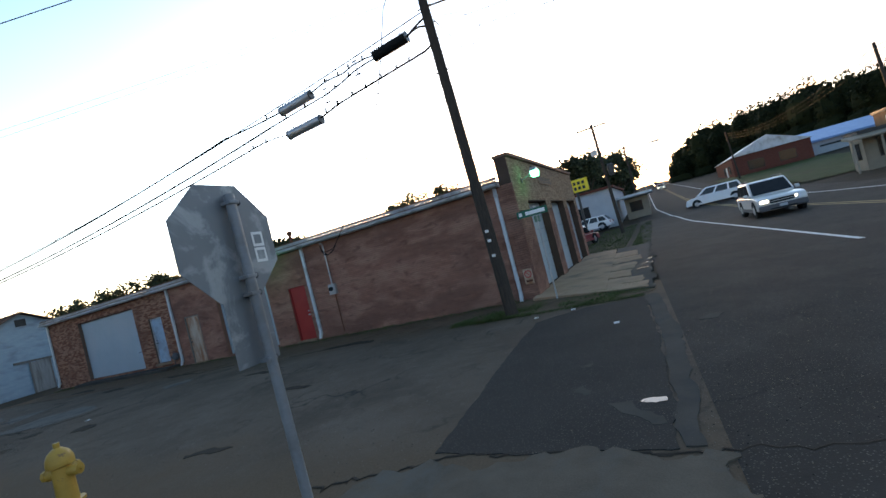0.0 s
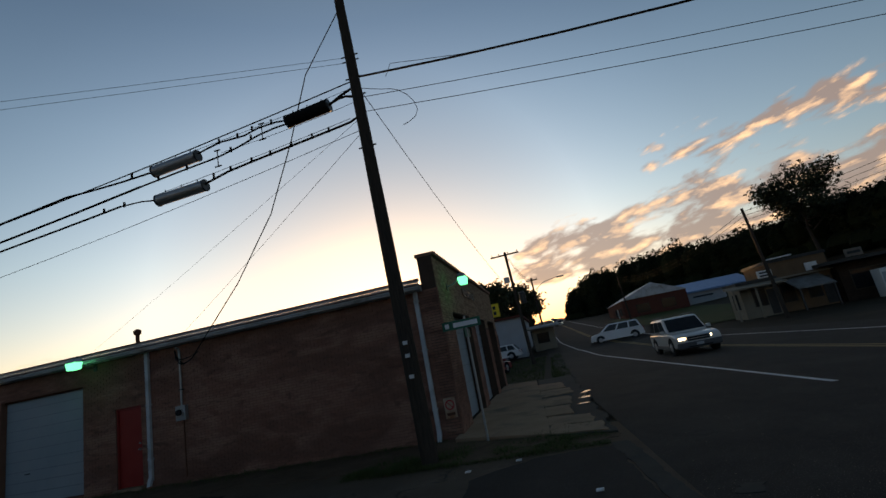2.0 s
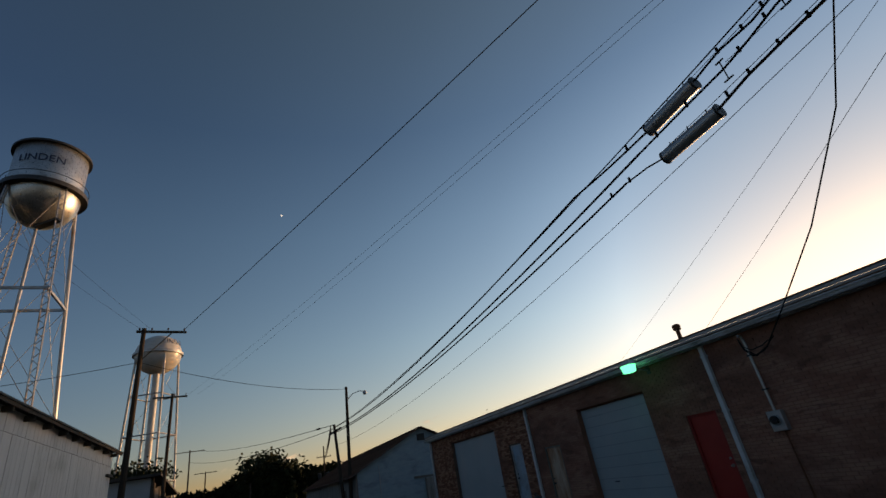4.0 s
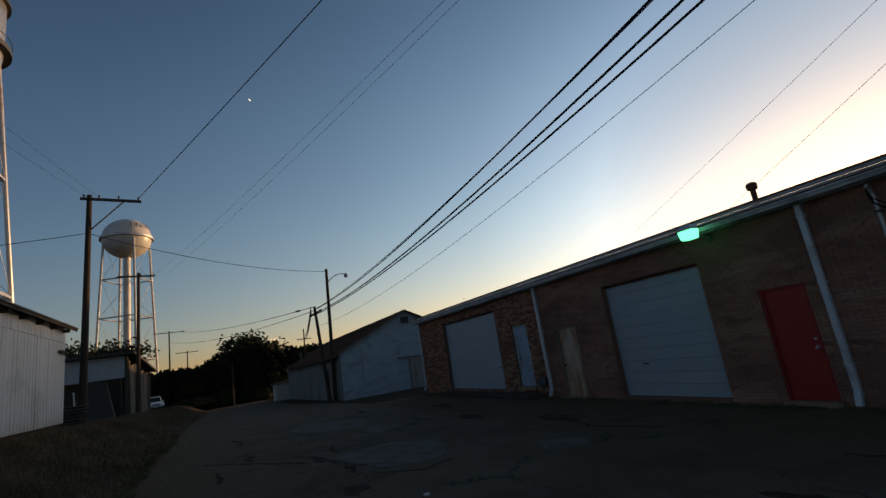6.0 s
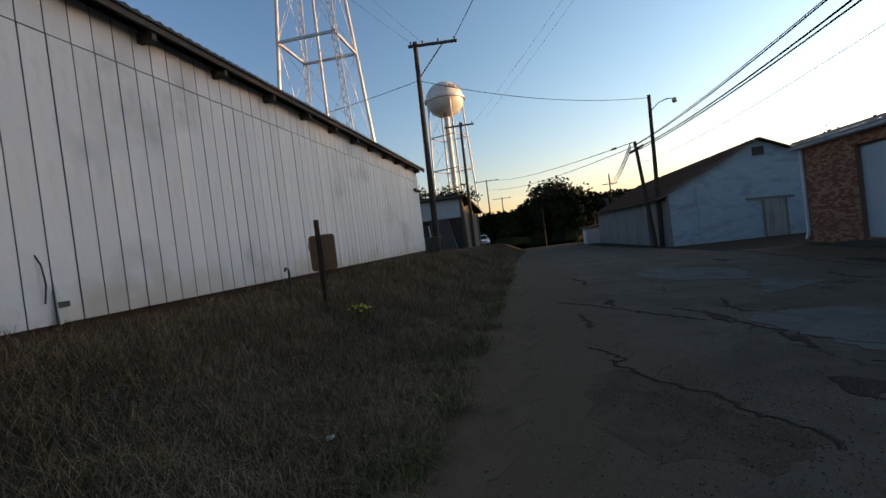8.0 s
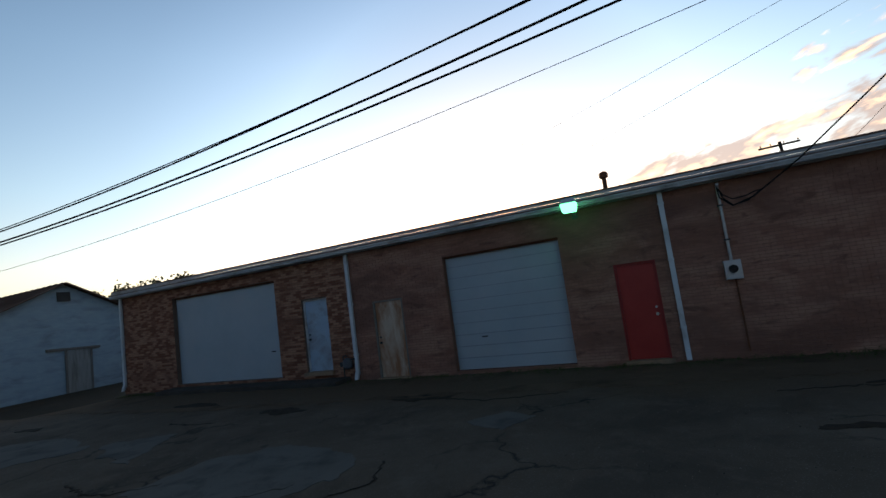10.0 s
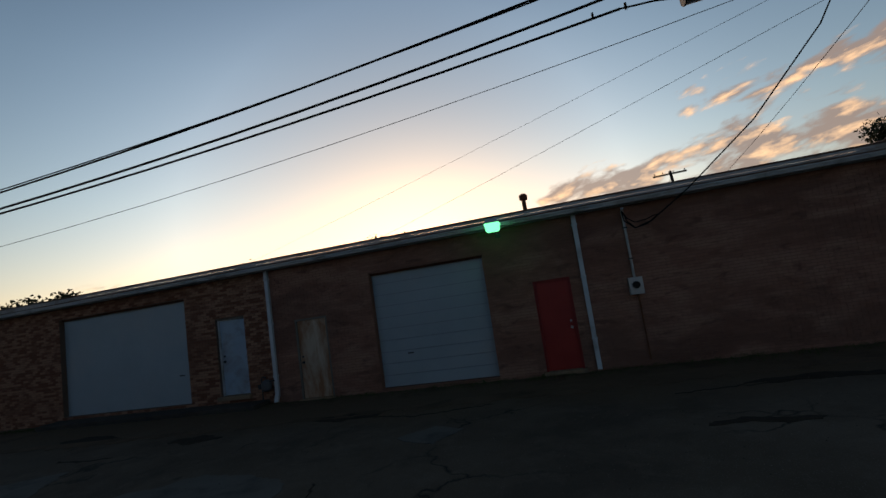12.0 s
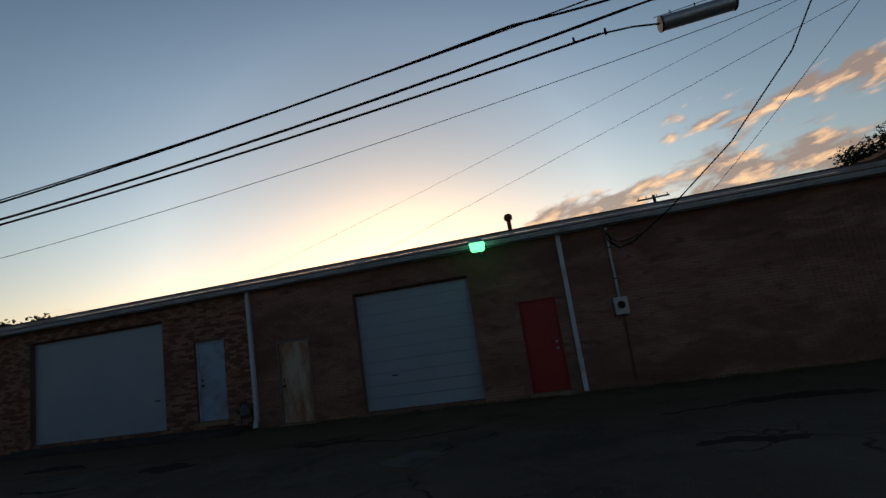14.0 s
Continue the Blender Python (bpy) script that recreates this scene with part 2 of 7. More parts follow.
M = dict(
    rust_plate=surface("faded_rust_plate", (0.17, 0.10, 0.06), (0.25, 0.155, 0.10), rough=0.85, scale=3, fine=50, bump=0.2, stain=(0.22, 0.09, 0.045), stain_scale=3.0),
    ground=surface("dry_earth", (0.046, 0.034, 0.024), (0.033, 0.029, 0.019), rough=0.95, scale=0.6, fine=25, bump=0.6, stain=(0.065, 0.046, 0.030), stain_scale=0.25),
    asphalt=asphalt("worn_asphalt", (0.088, 0.064, 0.046), (0.126, 0.093, 0.069), 0.8, (0.142, 0.106, 0.080), dust=((0.130, 0.086, 0.055), (0.100, 0.066, 0.042))),
    road=asphalt("road_asphalt", (0.039, 0.0305, 0.0250), (0.058, 0.0465, 0.0385), 0.35, (0.068, 0.056, 0.047)),
    newasphalt=asphalt("fresh_asphalt", (0.040, 0.0325, 0.0275), (0.056, 0.0455, 0.0390), 0.25),
    patch=surface("pale_patch", (0.105, 0.094, 0.081), (0.138, 0.124, 0.108), rough=0.9, scale=1.6, fine=70, bump=0.4, stain=(0.062, 0.058, 0.053), stain_scale=1.2),
    hole=surface("pothole_dirt", (0.036, 0.026, 0.019), (0.062, 0.045, 0.034), rough=0.95, scale=4, fine=60, bump=0.8),
    shoulder=surface("shoulder_dirt", (0.098, 0.064, 0.041), (0.140, 0.094, 0.062), rough=0.95, scale=1.5, fine=60, bump=0.7, stain=(0.075, 0.050, 0.033), stain_scale=1.0),
    kerb=surface("worn_gutter_concrete", (0.056, 0.048, 0.040), (0.082, 0.070, 0.059), rough=0.9, scale=2, fine=60, bump=0.5, stain=(0.05, 0.047, 0.044), stain_scale=1.5),
    pebble=surface("loose_gravel", (0.050, 0.040, 0.032), (0.20, 0.165, 0.130), rough=0.9, scale=2, fine=30, bump=0, island=0.8),
    concrete=surface("concrete", (0.26, 0.168, 0.108), (0.34, 0.228, 0.152), rough=0.9, scale=1.2, fine=50, bump=0.3, stain=(0.12, 0.098, 0.075), stain_scale=0.7),
    worn=surface("crumbled_asphalt", (0.066, 0.045, 0.031), (0.110, 0.076, 0.052), rough=0.95, scale=3.0, fine=45, bump=0.9, stain=(0.12, 0.083, 0.056), stain_scale=2.0),
    sand=surface("sandy_dirt", (0.085, 0.066, 0.049), (0.14, 0.108, 0.08), rough=0.95, scale=2.0, fine=60, bump=0.6, stain=(0.11, 0.10, 0.085), stain_scale=1.1),
    water=surface("puddle_water", (0.05, 0.045, 0.04), (0.06, 0.055, 0.05), rough=0.13, scale=2, fine=10, bump=0.03, spec=0.35),
    paint_white=surface("road_paint_white", (0.5, 0.5, 0.48), (0.66, 0.65, 0.62), rough=0.8, scale=3, fine=40, bump=0.2, wear=(0.10, 0.10, 0.10)),
    paint_yellow=surface("road_paint_yellow", (0.26, 0.17, 0.05), (0.34, 0.23, 0.08), rough=0.8, scale=3, fine=40, bump=0.2, wear=(0.10, 0.10, 0.10)),
    grass=surface("dry_grass", (0.300, 0.205, 0.125), (0.080, 0.058, 0.036), rough=0.9, scale=0.7, fine=10, bump=0.0, island=0.5),
    weeds=surface("green_weeds", (0.05, 0.07, 0.022), (0.085, 0.10, 0.035), rough=0.9, scale=0.7, fine=10, bump=0.0, island=0.5),
    lawn=surface("rough_lawn", (0.042, 0.056, 0.020), (0.075, 0.085, 0.032), rough=0.95, scale=0.8, fine=30, bump=0.6, stain=(0.080, 0.062, 0.038), stain_scale=0.3),
    flower=surface("yellow_flower", (0.5, 0.42, 0.03), (0.6, 0.5, 0.05), rough=0.8, bump=0),
    mortar=surface("mortar", (0.13, 0.082, 0.062), (0.18, 0.12, 0.09), rough=0.95, scale=2, fine=80, bump=0.4),
    mortar_dark=surface("dark_mortar", (0.07, 0.045, 0.034), (0.10, 0.066, 0.05), rough=0.95, scale=2, fine=80, bump=0.4),
    mortar_painted=surface("painted_mortar", (0.19, 0.092, 0.066), (0.25, 0.122, 0.088), rough=0.9, scale=1.2, fine=80, bump=0.4),
    brick=surface("multi_tone_brick", (0.185, 0.072, 0.045), (0.36, 0.185, 0.122), rough=0.9, scale=3, fine=60, bump=0.3, island=0.6, per_object=0.0, stain=(0.19, 0.082, 0.055), stain_scale=0.9),
    brick_one=surface("multi_tone_brick_single", (0.185, 0.072, 0.045), (0.36, 0.185, 0.122), rough=0.9, scale=3, fine=60, bump=0.3, per_object=0.6),
    brick_painted=surface("painted_red_brick", (0.245, 0.114, 0.081), (0.345, 0.168, 0.120), rough=0.85, scale=1.3, fine=40, bump=0.3, island=0.22, stretch=(0.5, 1, 1.8), stain=(0.175, 0.083, 0.061), stain_scale=0.5, stain_at=(0.42, 0.70), wear=(0.30, 0.165, 0.125)),
    brick_buff=surface("buff_face_brick", (0.26, 0.165, 0.108), (0.38, 0.25, 0.165), rough=0.9, scale=3, fine=60, bump=0.3, island=0.6),
    terracotta=surface("terracotta_coping", (0.20, 0.095, 0.06), (0.29, 0.15, 0.10), rough=0.75, scale=5, fine=60, bump=0.2),
    trim=surface("weathered_white_trim", (0.42, 0.46, 0.49), (0.56, 0.60, 0.62), rough=0.6, scale=2, fine=40, bump=0.1, stain=(0.26, 0.26, 0.25), stain_scale=1.4),
    roofmetal=surface("galvanised_roof", (0.24, 0.25, 0.26), (0.34, 0.35, 0.36), rough=0.5, metal=0.4, scale=1.2, fine=30, bump=0.1, stain=(0.17, 0.125, 0.10), stain_scale=0.8),
    # Dark roof tar; also colours flat pieces that stand for shaded openings.
    tar=surface("roof_and_shade_dark", (0.035, 0.033, 0.031), (0.06, 0.055, 0.05), rough=0.8, scale=2, fine=40, bump=0.3),
    garage=surface("painted_garage_panel", (0.27, 0.335, 0.365), (0.325, 0.39, 0.42), rough=0.55, scale=1.1, fine=30, bump=0.05, stain=(0.33, 0.37, 0.39), stain_scale=0.7),
    garage_seam=surface("panel_seam", (0.20, 0.23, 0.25), (0.27, 0.30, 0.32), rough=0.7, bump=0),
    blue_door=surface("pale_blue_door", (0.25, 0.36, 0.45), (0.33, 0.44, 0.53), rough=0.6, scale=2, fine=40, bump=0.1, stain=(0.22, 0.24, 0.26), stain_scale=1.7),
    rust_door=surface("rust_streaked_door", (0.42, 0.32, 0.24), (0.50, 0.39, 0.30), rough=0.7, scale=2, fine=40, bump=0.15, stretch=(1.3, 1, 0.4), stain=(0.29, 0.125, 0.060), stain_scale=1.6, stain_at=(0.42, 0.58)),
    red_door=surface("red_painted_door", (0.30, 0.020, 0.015), (0.38, 0.030, 0.022), rough=0.5, scale=1.5, fine=40, bump=0.08),
    red_frame=surface("red_painted_frame", (0.25, 0.018, 0.014), (0.31, 0.025, 0.02), rough=0.55, bump=0.05),
    post_steel=surface("weathered_galvanised_post", (0.16, 0.17, 0.18), (0.24, 0.25, 0.26), rough=0.6, metal=0.3, scale=4, fine=60, bump=0.08, stain=(0.13, 0.12, 0.11), stain_scale=2.0),
    metal=surface("galvanised_steel", (0.33, 0.34, 0.35), (0.45, 0.46, 0.47), rough=0.45, metal=0.7, scale=4, fine=60, bump=0.05),
    steel_dark=surface("dark_steel", (0.04, 0.04, 0.042), (0.07, 0.07, 0.07), rough=0.5, metal=0.5, scale=6, fine=60, bump=0.05),
    rust=surface("rusted_steel", (0.11, 0.045, 0.028), (0.20, 0.085, 0.05), rough=0.9, scale=5, fine=60, bump=0.3, stain=(0.06, 0.03, 0.025), stain_scale=2.0),
    sheet=surface("white_sheet_metal", (0.45, 0.468, 0.49), (0.53, 0.543, 0.56), rough=0.5, scale=1.5, fine=25, bump=0.04, stretch=(1.5, 1, 0.5), stain=(0.36, 0.355, 0.34), stain_scale=0.9, stain_at=(0.55, 0.72), per_object=0.25),
    sheet_seam=surface("sheet_lap", (0.05, 0.05, 0.05), (0.09, 0.09, 0.09), rough=0.6, bump=0.0),
    sheet_rust=surface("stained_sheet", (0.42, 0.41, 0.39), (0.50, 0.48, 0.45), rough=0.7, bump=0.1),
    foundation=surface("foundation", (0.035, 0.024, 0.018), (0.07, 0.045, 0.033), rough=0.95, scale=3, fine=40, bump=0.5),
    wood_dark=surface("weathered_timber", (0.055, 0.047, 0.04), (0.10, 0.085, 0.07), rough=0.9, scale=5, fine=70, bump=0.4, stretch=(4, 4, 0.4)),
    wood_pole=surface("creosoted_pole", (0.035, 0.028, 0.023), (0.075, 0.058, 0.046), rough=0.9, scale=6, fine=80, bump=0.5, stretch=(6, 6, 0.35)),
    wood_grey=surface("grey_boards", (0.13, 0.115, 0.10), (0.22, 0.195, 0.17), rough=0.9, scale=4, fine=60, bump=0.4, stretch=(3, 3, 0.4)),
    cable=surface("black_cable", (0.010, 0.010, 0.010), (0.018, 0.018, 0.018), rough=0.95, bump=0, spec=0.05),
    insulator=surface("brown_porcelain", (0.05, 0.03, 0.025), (0.07, 0.045, 0.04), rough=0.3, bump=0),
    siding=surface("pale_blue_clapboard", (0.215, 0.30, 0.355), (0.30, 0.385, 0.425), rough=0.8, scale=1.5, fine=40, bump=0.2, stretch=(1, 1, 3), stain=(0.18, 0.21, 0.235), stain_scale=0.6, stain_at=(0.50, 0.74), island=0.45),
    siding_rust=surface("old_side_sheeting", (0.14, 0.15, 0.148), (0.21, 0.22, 0.215), rough=0.8, scale=1.5, fine=40, bump=0.2, stretch=(2, 2, 0.5), stain=(0.10, 0.085, 0.072), stain_scale=0.6),
    barn_door=surface("grey_boarded_door", (0.24, 0.235, 0.22), (0.31, 0.30, 0.28), rough=0.85, scale=3, fine=50, bump=0.2, stretch=(3, 3, 0.5), stain=(0.17, 0.15, 0.13), stain_scale=1.2),
    roof_rust=surface("rusty_tin_roof", (0.075, 0.040, 0.029), (0.15, 0.085, 0.062), rough=0.9, scale=0.9, fine=25, bump=0.2, stain=(0.17, 0.15, 0.14), stain_scale=0.45, stain_at=(0.54, 0.66), island=0.5),
    tank=surface("tank_white_paint", (0.50, 0.49, 0.47), (0.60, 0.59, 0.56), rough=0.35, scale=0.4, fine=10, bump=0.02, stain=(0.46, 0.43, 0.38), stain_scale=0.5),
    tank_silver=surface("aluminium_tank_paint", (0.42, 0.42, 0.41), (0.52, 0.52, 0.50), rough=0.34, metal=0.85, scale=0.4, fine=10, bump=0.02, stain=(0.34, 0.32, 0.29), stain_scale=0.5),
    tower_steel=surface("tower_silver_paint", (0.36, 0.355, 0.35), (0.48, 0.47, 0.46), rough=0.4, metal=0.55, scale=0.8, fine=12, bump=0.03, stain=(0.30, 0.22, 0.17), stain_scale=0.6),
    letter=surface("dark_blue_lettering", (0.02, 0.03, 0.07), (0.03, 0.04, 0.09), rough=0.6, bump=0),
    letter_dark=surface("black_lettering", (0.02, 0.02, 0.02), (0.03, 0.03, 0.03), rough=0.6, bump=0),
    letter_white=surface("white_lettering", (0.75, 0.76, 0.75), (0.8, 0.8, 0.8), rough=0.6, bump=0),
    sign_back=surface("aluminium_sign_back", (0.15, 0.165, 0.18), (0.20, 0.215, 0.23), rough=0.55, metal=0.5, scale=1.6, fine=40, bump=0.03, stain=(0.30, 0.32, 0.33), stain_scale=2.6, stain_at=(0.52, 0.6)),
    sign_red=surface("sign_red", (0.42, 0.02, 0.02), (0.48, 0.03, 0.03), rough=0.5, bump=0),
    sign_white=surface("sign_white", (0.66, 0.66, 0.64), (0.74, 0.74, 0.72), rough=0.5, bump=0),
    sign_green=surface("sign_green", (0.01, 0.10, 0.06), (0.014, 0.13, 0.08), rough=0.5, bump=0),
    sign_yellow=surface("sign_yellow", (0.80, 0.58, 0.02), (0.85, 0.64, 0.04), rough=0.5, bump=0),
    hydrant=surface("yellow_hydrant_paint", (0.38, 0.20, 0.03), (0.48, 0.27, 0.045), rough=0.55, scale=5, fine=50, bump=0.15, wear=(0.2, 0.1, 0.05)),
    leaf=surface("tree_leaves", (0.016, 0.026, 0.008), (0.042, 0.048, 0.016), rough=0.8, scale=0.4, fine=5, bump=0.0, island=0.6),
    leaf_far=surface("far_woods", (0.010, 0.014, 0.006), (0.024, 0.028, 0.011), rough=0.9, scale=0.1, fine=2, bump=0.0, island=0.5),
    bark=surface("bark", (0.05, 0.04, 0.03), (0.09, 0.07, 0.055), rough=0.95, scale=5, fine=40, bump=0.6, stretch=(3, 3, 0.5)),
    red_brick_far=surface("far_red_brick", (0.11, 0.038, 0.028), (0.16, 0.058, 0.042), rough=0.9, scale=3, fine=40, bump=0.1),
    tan_wall=surface("tan_stucco", (0.14, 0.085, 0.052), (0.20, 0.125, 0.075), rough=0.9, scale=1, fine=30, bump=0.1),
    cream_wall=surface("cream_wall", (0.22, 0.185, 0.14), (0.29, 0.245, 0.19), rough=0.9, scale=1, fine=30, bump=0.1),
    grey_wall=surface("grey_metal_wall", (0.30, 0.33, 0.36), (0.38, 0.41, 0.44), rough=0.7, scale=1, fine=30, bump=0.1),
    blue_roof=surface("blue_metal_roof", (0.10, 0.22, 0.42), (0.15, 0.29, 0.50), rough=0.45, metal=0.2, scale=1, fine=30, bump=0.05),
    pale_roof=surface("pale_metal_roof", (0.42, 0.44, 0.46), (0.54, 0.55, 0.56), rough=0.5, metal=0.2, scale=1, fine=30, bump=0.05, stain=(0.28, 0.26, 0.24)),
    glass_dark=surface("dark_window_glass", (0.012, 0.014, 0.016), (0.02, 0.022, 0.025), rough=0.12, bump=0, spec=0.3),
    car_silver=car_paint("car_silver_paint", (0.56, 0.55, 0.53)),
    car_white=car_paint("car_white_paint", (0.7, 0.71, 0.72)),
    car_red=car_paint("car_red_paint", (0.22, 0.017, 0.022)),
    plastic=surface("grey_plastic", (0.06, 0.06, 0.065), (0.09, 0.09, 0.095), rough=0.6, bump=0.02),
    tyre=surface("tyre_rubber", (0.015, 0.015, 0.015), (0.025, 0.025, 0.025), rough=0.85, bump=0.1),
    tail=surface("red_tail_lens", (0.35, 0.01, 0.01), (0.4, 0.015, 0.015), rough=0.2, bump=0),
    green_lamp=glow("green_lamp_glow", (0.05, 0.82, 0.38), 1.5),
    head_lamp=glow("headlight_glow", (1.0, 0.86, 0.55), 3.0),
    moon_glow=glow("moon_glow", (0.95, 0.93, 0.88), 0.28),
)


# ---- shape tools ----
class Shape:
    def __init__(self):
        self.v, self.f = [], []

    def add(self, verts, faces):
        k = len(self.v)
        self.v += [tuple(p) for p in verts]
        self.f += [tuple(i + k for i in f) for f in faces]
        return self

    def box(self, x0, y0, z0, x1, y1, z1):
        return self.add([(x0, y0, z0), (x1, y0, z0), (x1, y1, z0), (x0, y1, z0), (x0, y0, z1), (x1, y0, z1), (x1, y1, z1), (x0, y1, z1)],
                        [(0, 3, 2, 1), (4, 5, 6, 7), (0, 1, 5, 4), (1, 2, 6, 5), (2, 3, 7, 6), (3, 0, 4, 7)])

    def hexa(self, bottom, top):
        """Eight corners: four below, four above, both anticlockwise from above."""
        return self.add([*bottom, *top], [(0, 3, 2, 1), (4, 5, 6, 7), (0, 1, 5, 4), (1, 2, 6, 5), (2, 3, 7, 6), (3, 0, 4, 7)])

    def rod(self, p, q, r0, r1=None, n=10):
        r1 = r0 if r1 is None else r1
        p, q = Vector(p), Vector(q)
        d = (q - p).normalized()
        u = d.orthogonal().normalized()
        w = d.cross(u)
        ring = [(math.cos(2 * math.pi * i / n), math.sin(2 * math.pi * i / n)) for i in range(n)]
        vs = [p + (u * c + w * s) * r0 for c, s in ring] + [q + (u * c + w * s) * r1 for c, s in ring]
        fs = [(i, (i + 1) % n, n + (i + 1) % n, n + i) for i in range(n)] + [tuple(range(n))[::-1], tuple(range(n, 2 * n))]
        return self.add(vs, fs)

    def beam(self, p, q, w, h):
        """A squared bar from p to q."""
        p, q = Vector(p), Vector(q)
        d = (q - p).normalized()
        side = d.cross(Vector((0, 0, 1)))
        side = side.normalized() if side.length > 1e-4 else Vector((1, 0, 0))
        up = side.cross(d)
        a, b = side * w / 2, up * h / 2
        c = [p - a - b, p + a - b, p + a + b, p - a + b, q - a - b, q + a - b, q + a + b, q - a + b]
        return self.add(c, [(0, 1, 2, 3), (7, 6, 5, 4), (0, 4, 5, 1), (1, 5, 6, 2), (2, 6, 7, 3), (3, 7, 4, 0)])

    def tube(self, pts, r, n=6):
        pts = [Vector(p) for p in pts]
        k = len(self.v)
        for i, p in enumerate(pts):
            d = (pts[min(i + 1, len(pts) - 1)] - pts[max(i - 1, 0)]).normalized()
            u = d.cross(Vector((0.13, 0.21, 1))).normalized()
            w = d.cross(u)
            self.v += [tuple(p + (u * math.cos(2 * math.pi * j / n) + w * math.sin(2 * math.pi * j / n)) * r) for j in range(n)]
        for i in range(len(pts) - 1):
            for j in range(n):
                a, b = k + i * n + j, k + i * n + (j + 1) % n
                self.f.append((a, b, b + n, a + n))
        self.f.append(tuple(k + j for j in range(n))[::-1])
        self.f.append(tuple(k + (len(pts) - 1) * n + j for j in range(n)))
        return self

    def lathe(self, profile, n=24, at=(0, 0, 0), ring=False):
        """A turned shape; ring: the profile closes on itself and leaves the middle open."""
        profile = list(profile) + ([profile[0]] if ring else [])
        k = len(self.v)
        for r, z in profile:
            self.v += [(at[0] + r * math.cos(2 * math.pi * j / n), at[1] + r * math.sin(2 * math.pi * j / n), at[2] + z) for j in range(n)]
        for i in range(len(profile) - 1):
            for j in range(n):
                a, b = k + i * n + j, k + i * n + (j + 1) % n
                self.f.append((a, b, b + n, a + n))
        if not ring:
            self.f.append(tuple(k + j for j in range(n))[::-1])
            self.f.append(tuple(k + (len(profile) - 1) * n + j for j in range(n)))
        return self

    def prism(self, outline, lo, hi, axis="y"):
        """A flat outline pushed out between lo and hi along an axis. The outline is (x, z) for y, (y, z) for x, (x, y) for z."""
        n = len(outline)
        put = {"y": lambda a, b, c: (a, c, b), "x": lambda a, b, c: (c, a, b), "z": lambda a, b, c: (a, b, c)}[axis]
        vs = [put(a, b, lo) for a, b in outline] + [put(a, b, hi) for a, b in outline]
        return self.add(vs, [tuple(range(n)), tuple(range(2 * n - 1, n - 1, -1))] + [(i, n + i, n + (i + 1) % n, (i + 1) % n) for i in range(n)])

    def moved(self, m):
        self.v = [tuple(m @ Vector(p)) for p in self.v]
        return self

    def join(self, other):
        return self.add(other.v, other.f)


def mesh_of(name, shape, material, smooth=False, weld=False):
    me = bpy.data.meshes.new(name)
    me.from_pydata(shape.v, [], shape.f)
    bm = bmesh.new()
    bm.from_mesh(me)
    if weld:
        bmesh.ops.remove_doubles(bm, verts=bm.verts, dist=0.0005)
    bmesh.ops.recalc_face_normals(bm, faces=bm.faces)
    bm.to_mesh(me)
    bm.free()
    me.materials.append(material)
    if smooth:
        me.polygons.foreach_set("use_smooth", [True] * len(me.polygons))
        me.set_sharp_from_angle(angle=radians(38))
    return me


def quick_mesh(name, verts, faces, material):
    me = bpy.data.meshes.new(name)
    me.from_pydata(verts, [], faces)
    me.materials.append(material)
    return me


def part(name, shape, material, parent=None, label="", smooth=False, bevel=0.0, weld=False):
    ob = new(name, mesh_of(name, shape, material, smooth, weld))
    ob.parent = parent
    if label:
        ob["label"] = label
    if bevel:
        b = ob.modifiers.new("edge", "BEVEL")
        b.width, b.segments, b.limit_method = bevel, 2, "ANGLE"
    return ob


def thing(name, at, label, category, group="", kind="", turn=0.0):
    ob = new(name)
    ob.empty_display_size = 0.2
    ob.matrix_basis = pose(*at, 0, 0, turn)
    return tagged(ob, label, category, group, kind)


def lettering(body, size, depth=0.004):
    """The outline of a word in the built-in font, as flat geometry in x and z, centred."""
    cu = bpy.data.curves.new("word", "FONT")
    cu.body, cu.size, cu.align_x, cu.align_y, cu.extrude = body, size, "CENTER", "CENTER", depth
    ob = bpy.data.objects.new("word", cu)
    scene.collection.objects.link(ob)
    bpy.context.view_layer.update()
    me = ob.to_mesh()
    s = Shape().add([(p.co.x, -p.co.z, p.co.y) for p in me.vertices], [tuple(f.vertices) for f in me.polygons])
    ob.to_mesh_clear()
    bpy.data.objects.remove(ob)
    bpy.data.curves.remove(cu)
    return s


def smooth01(x, a, b):
    t = min(max((x - a) / (b - a), 0.0), 1.0)
    return t * t * (3 - 2 * t)


# tan splash dirt along the foot of the sheet wall, with a ragged upper edge
t_ = M["sheet"].node_tree
geo_ = node(t_, "ShaderNodeNewGeometry")
sep_ = node(t_, "ShaderNodeSeparateXYZ")
t_.links.new(geo_.outputs["Position"], sep_.inputs[0])
sn_ = node(t_, "ShaderNodeTexNoise", {"Scale": 1.1, "Detail": 6.0, "Roughness": 0.6})
t_.links.new(geo_.outputs["Position"], sn_.inputs["Vector"])
hi_ = math_node(t_, "ADD", sep_.outputs[2], math_node(t_, "MULTIPLY", sn_.outputs[0], -1.5))
splash = ramp(t_, math_node(t_, "MULTIPLY_ADD", hi_, 0.8, 0.0), [(0.58, (0.6, 0.6, 0.6)), (0.85, (0, 0, 0))])
base_ = t_.nodes["Principled BSDF"].inputs["Base Color"]
smudge_n = node(t_, "ShaderNodeTexNoise", {"Scale": 0.55, "Detail": 4.0, "Roughness": 0.55})
t_.links.new(geo_.outputs["Position"], smudge_n.inputs["Vector"])
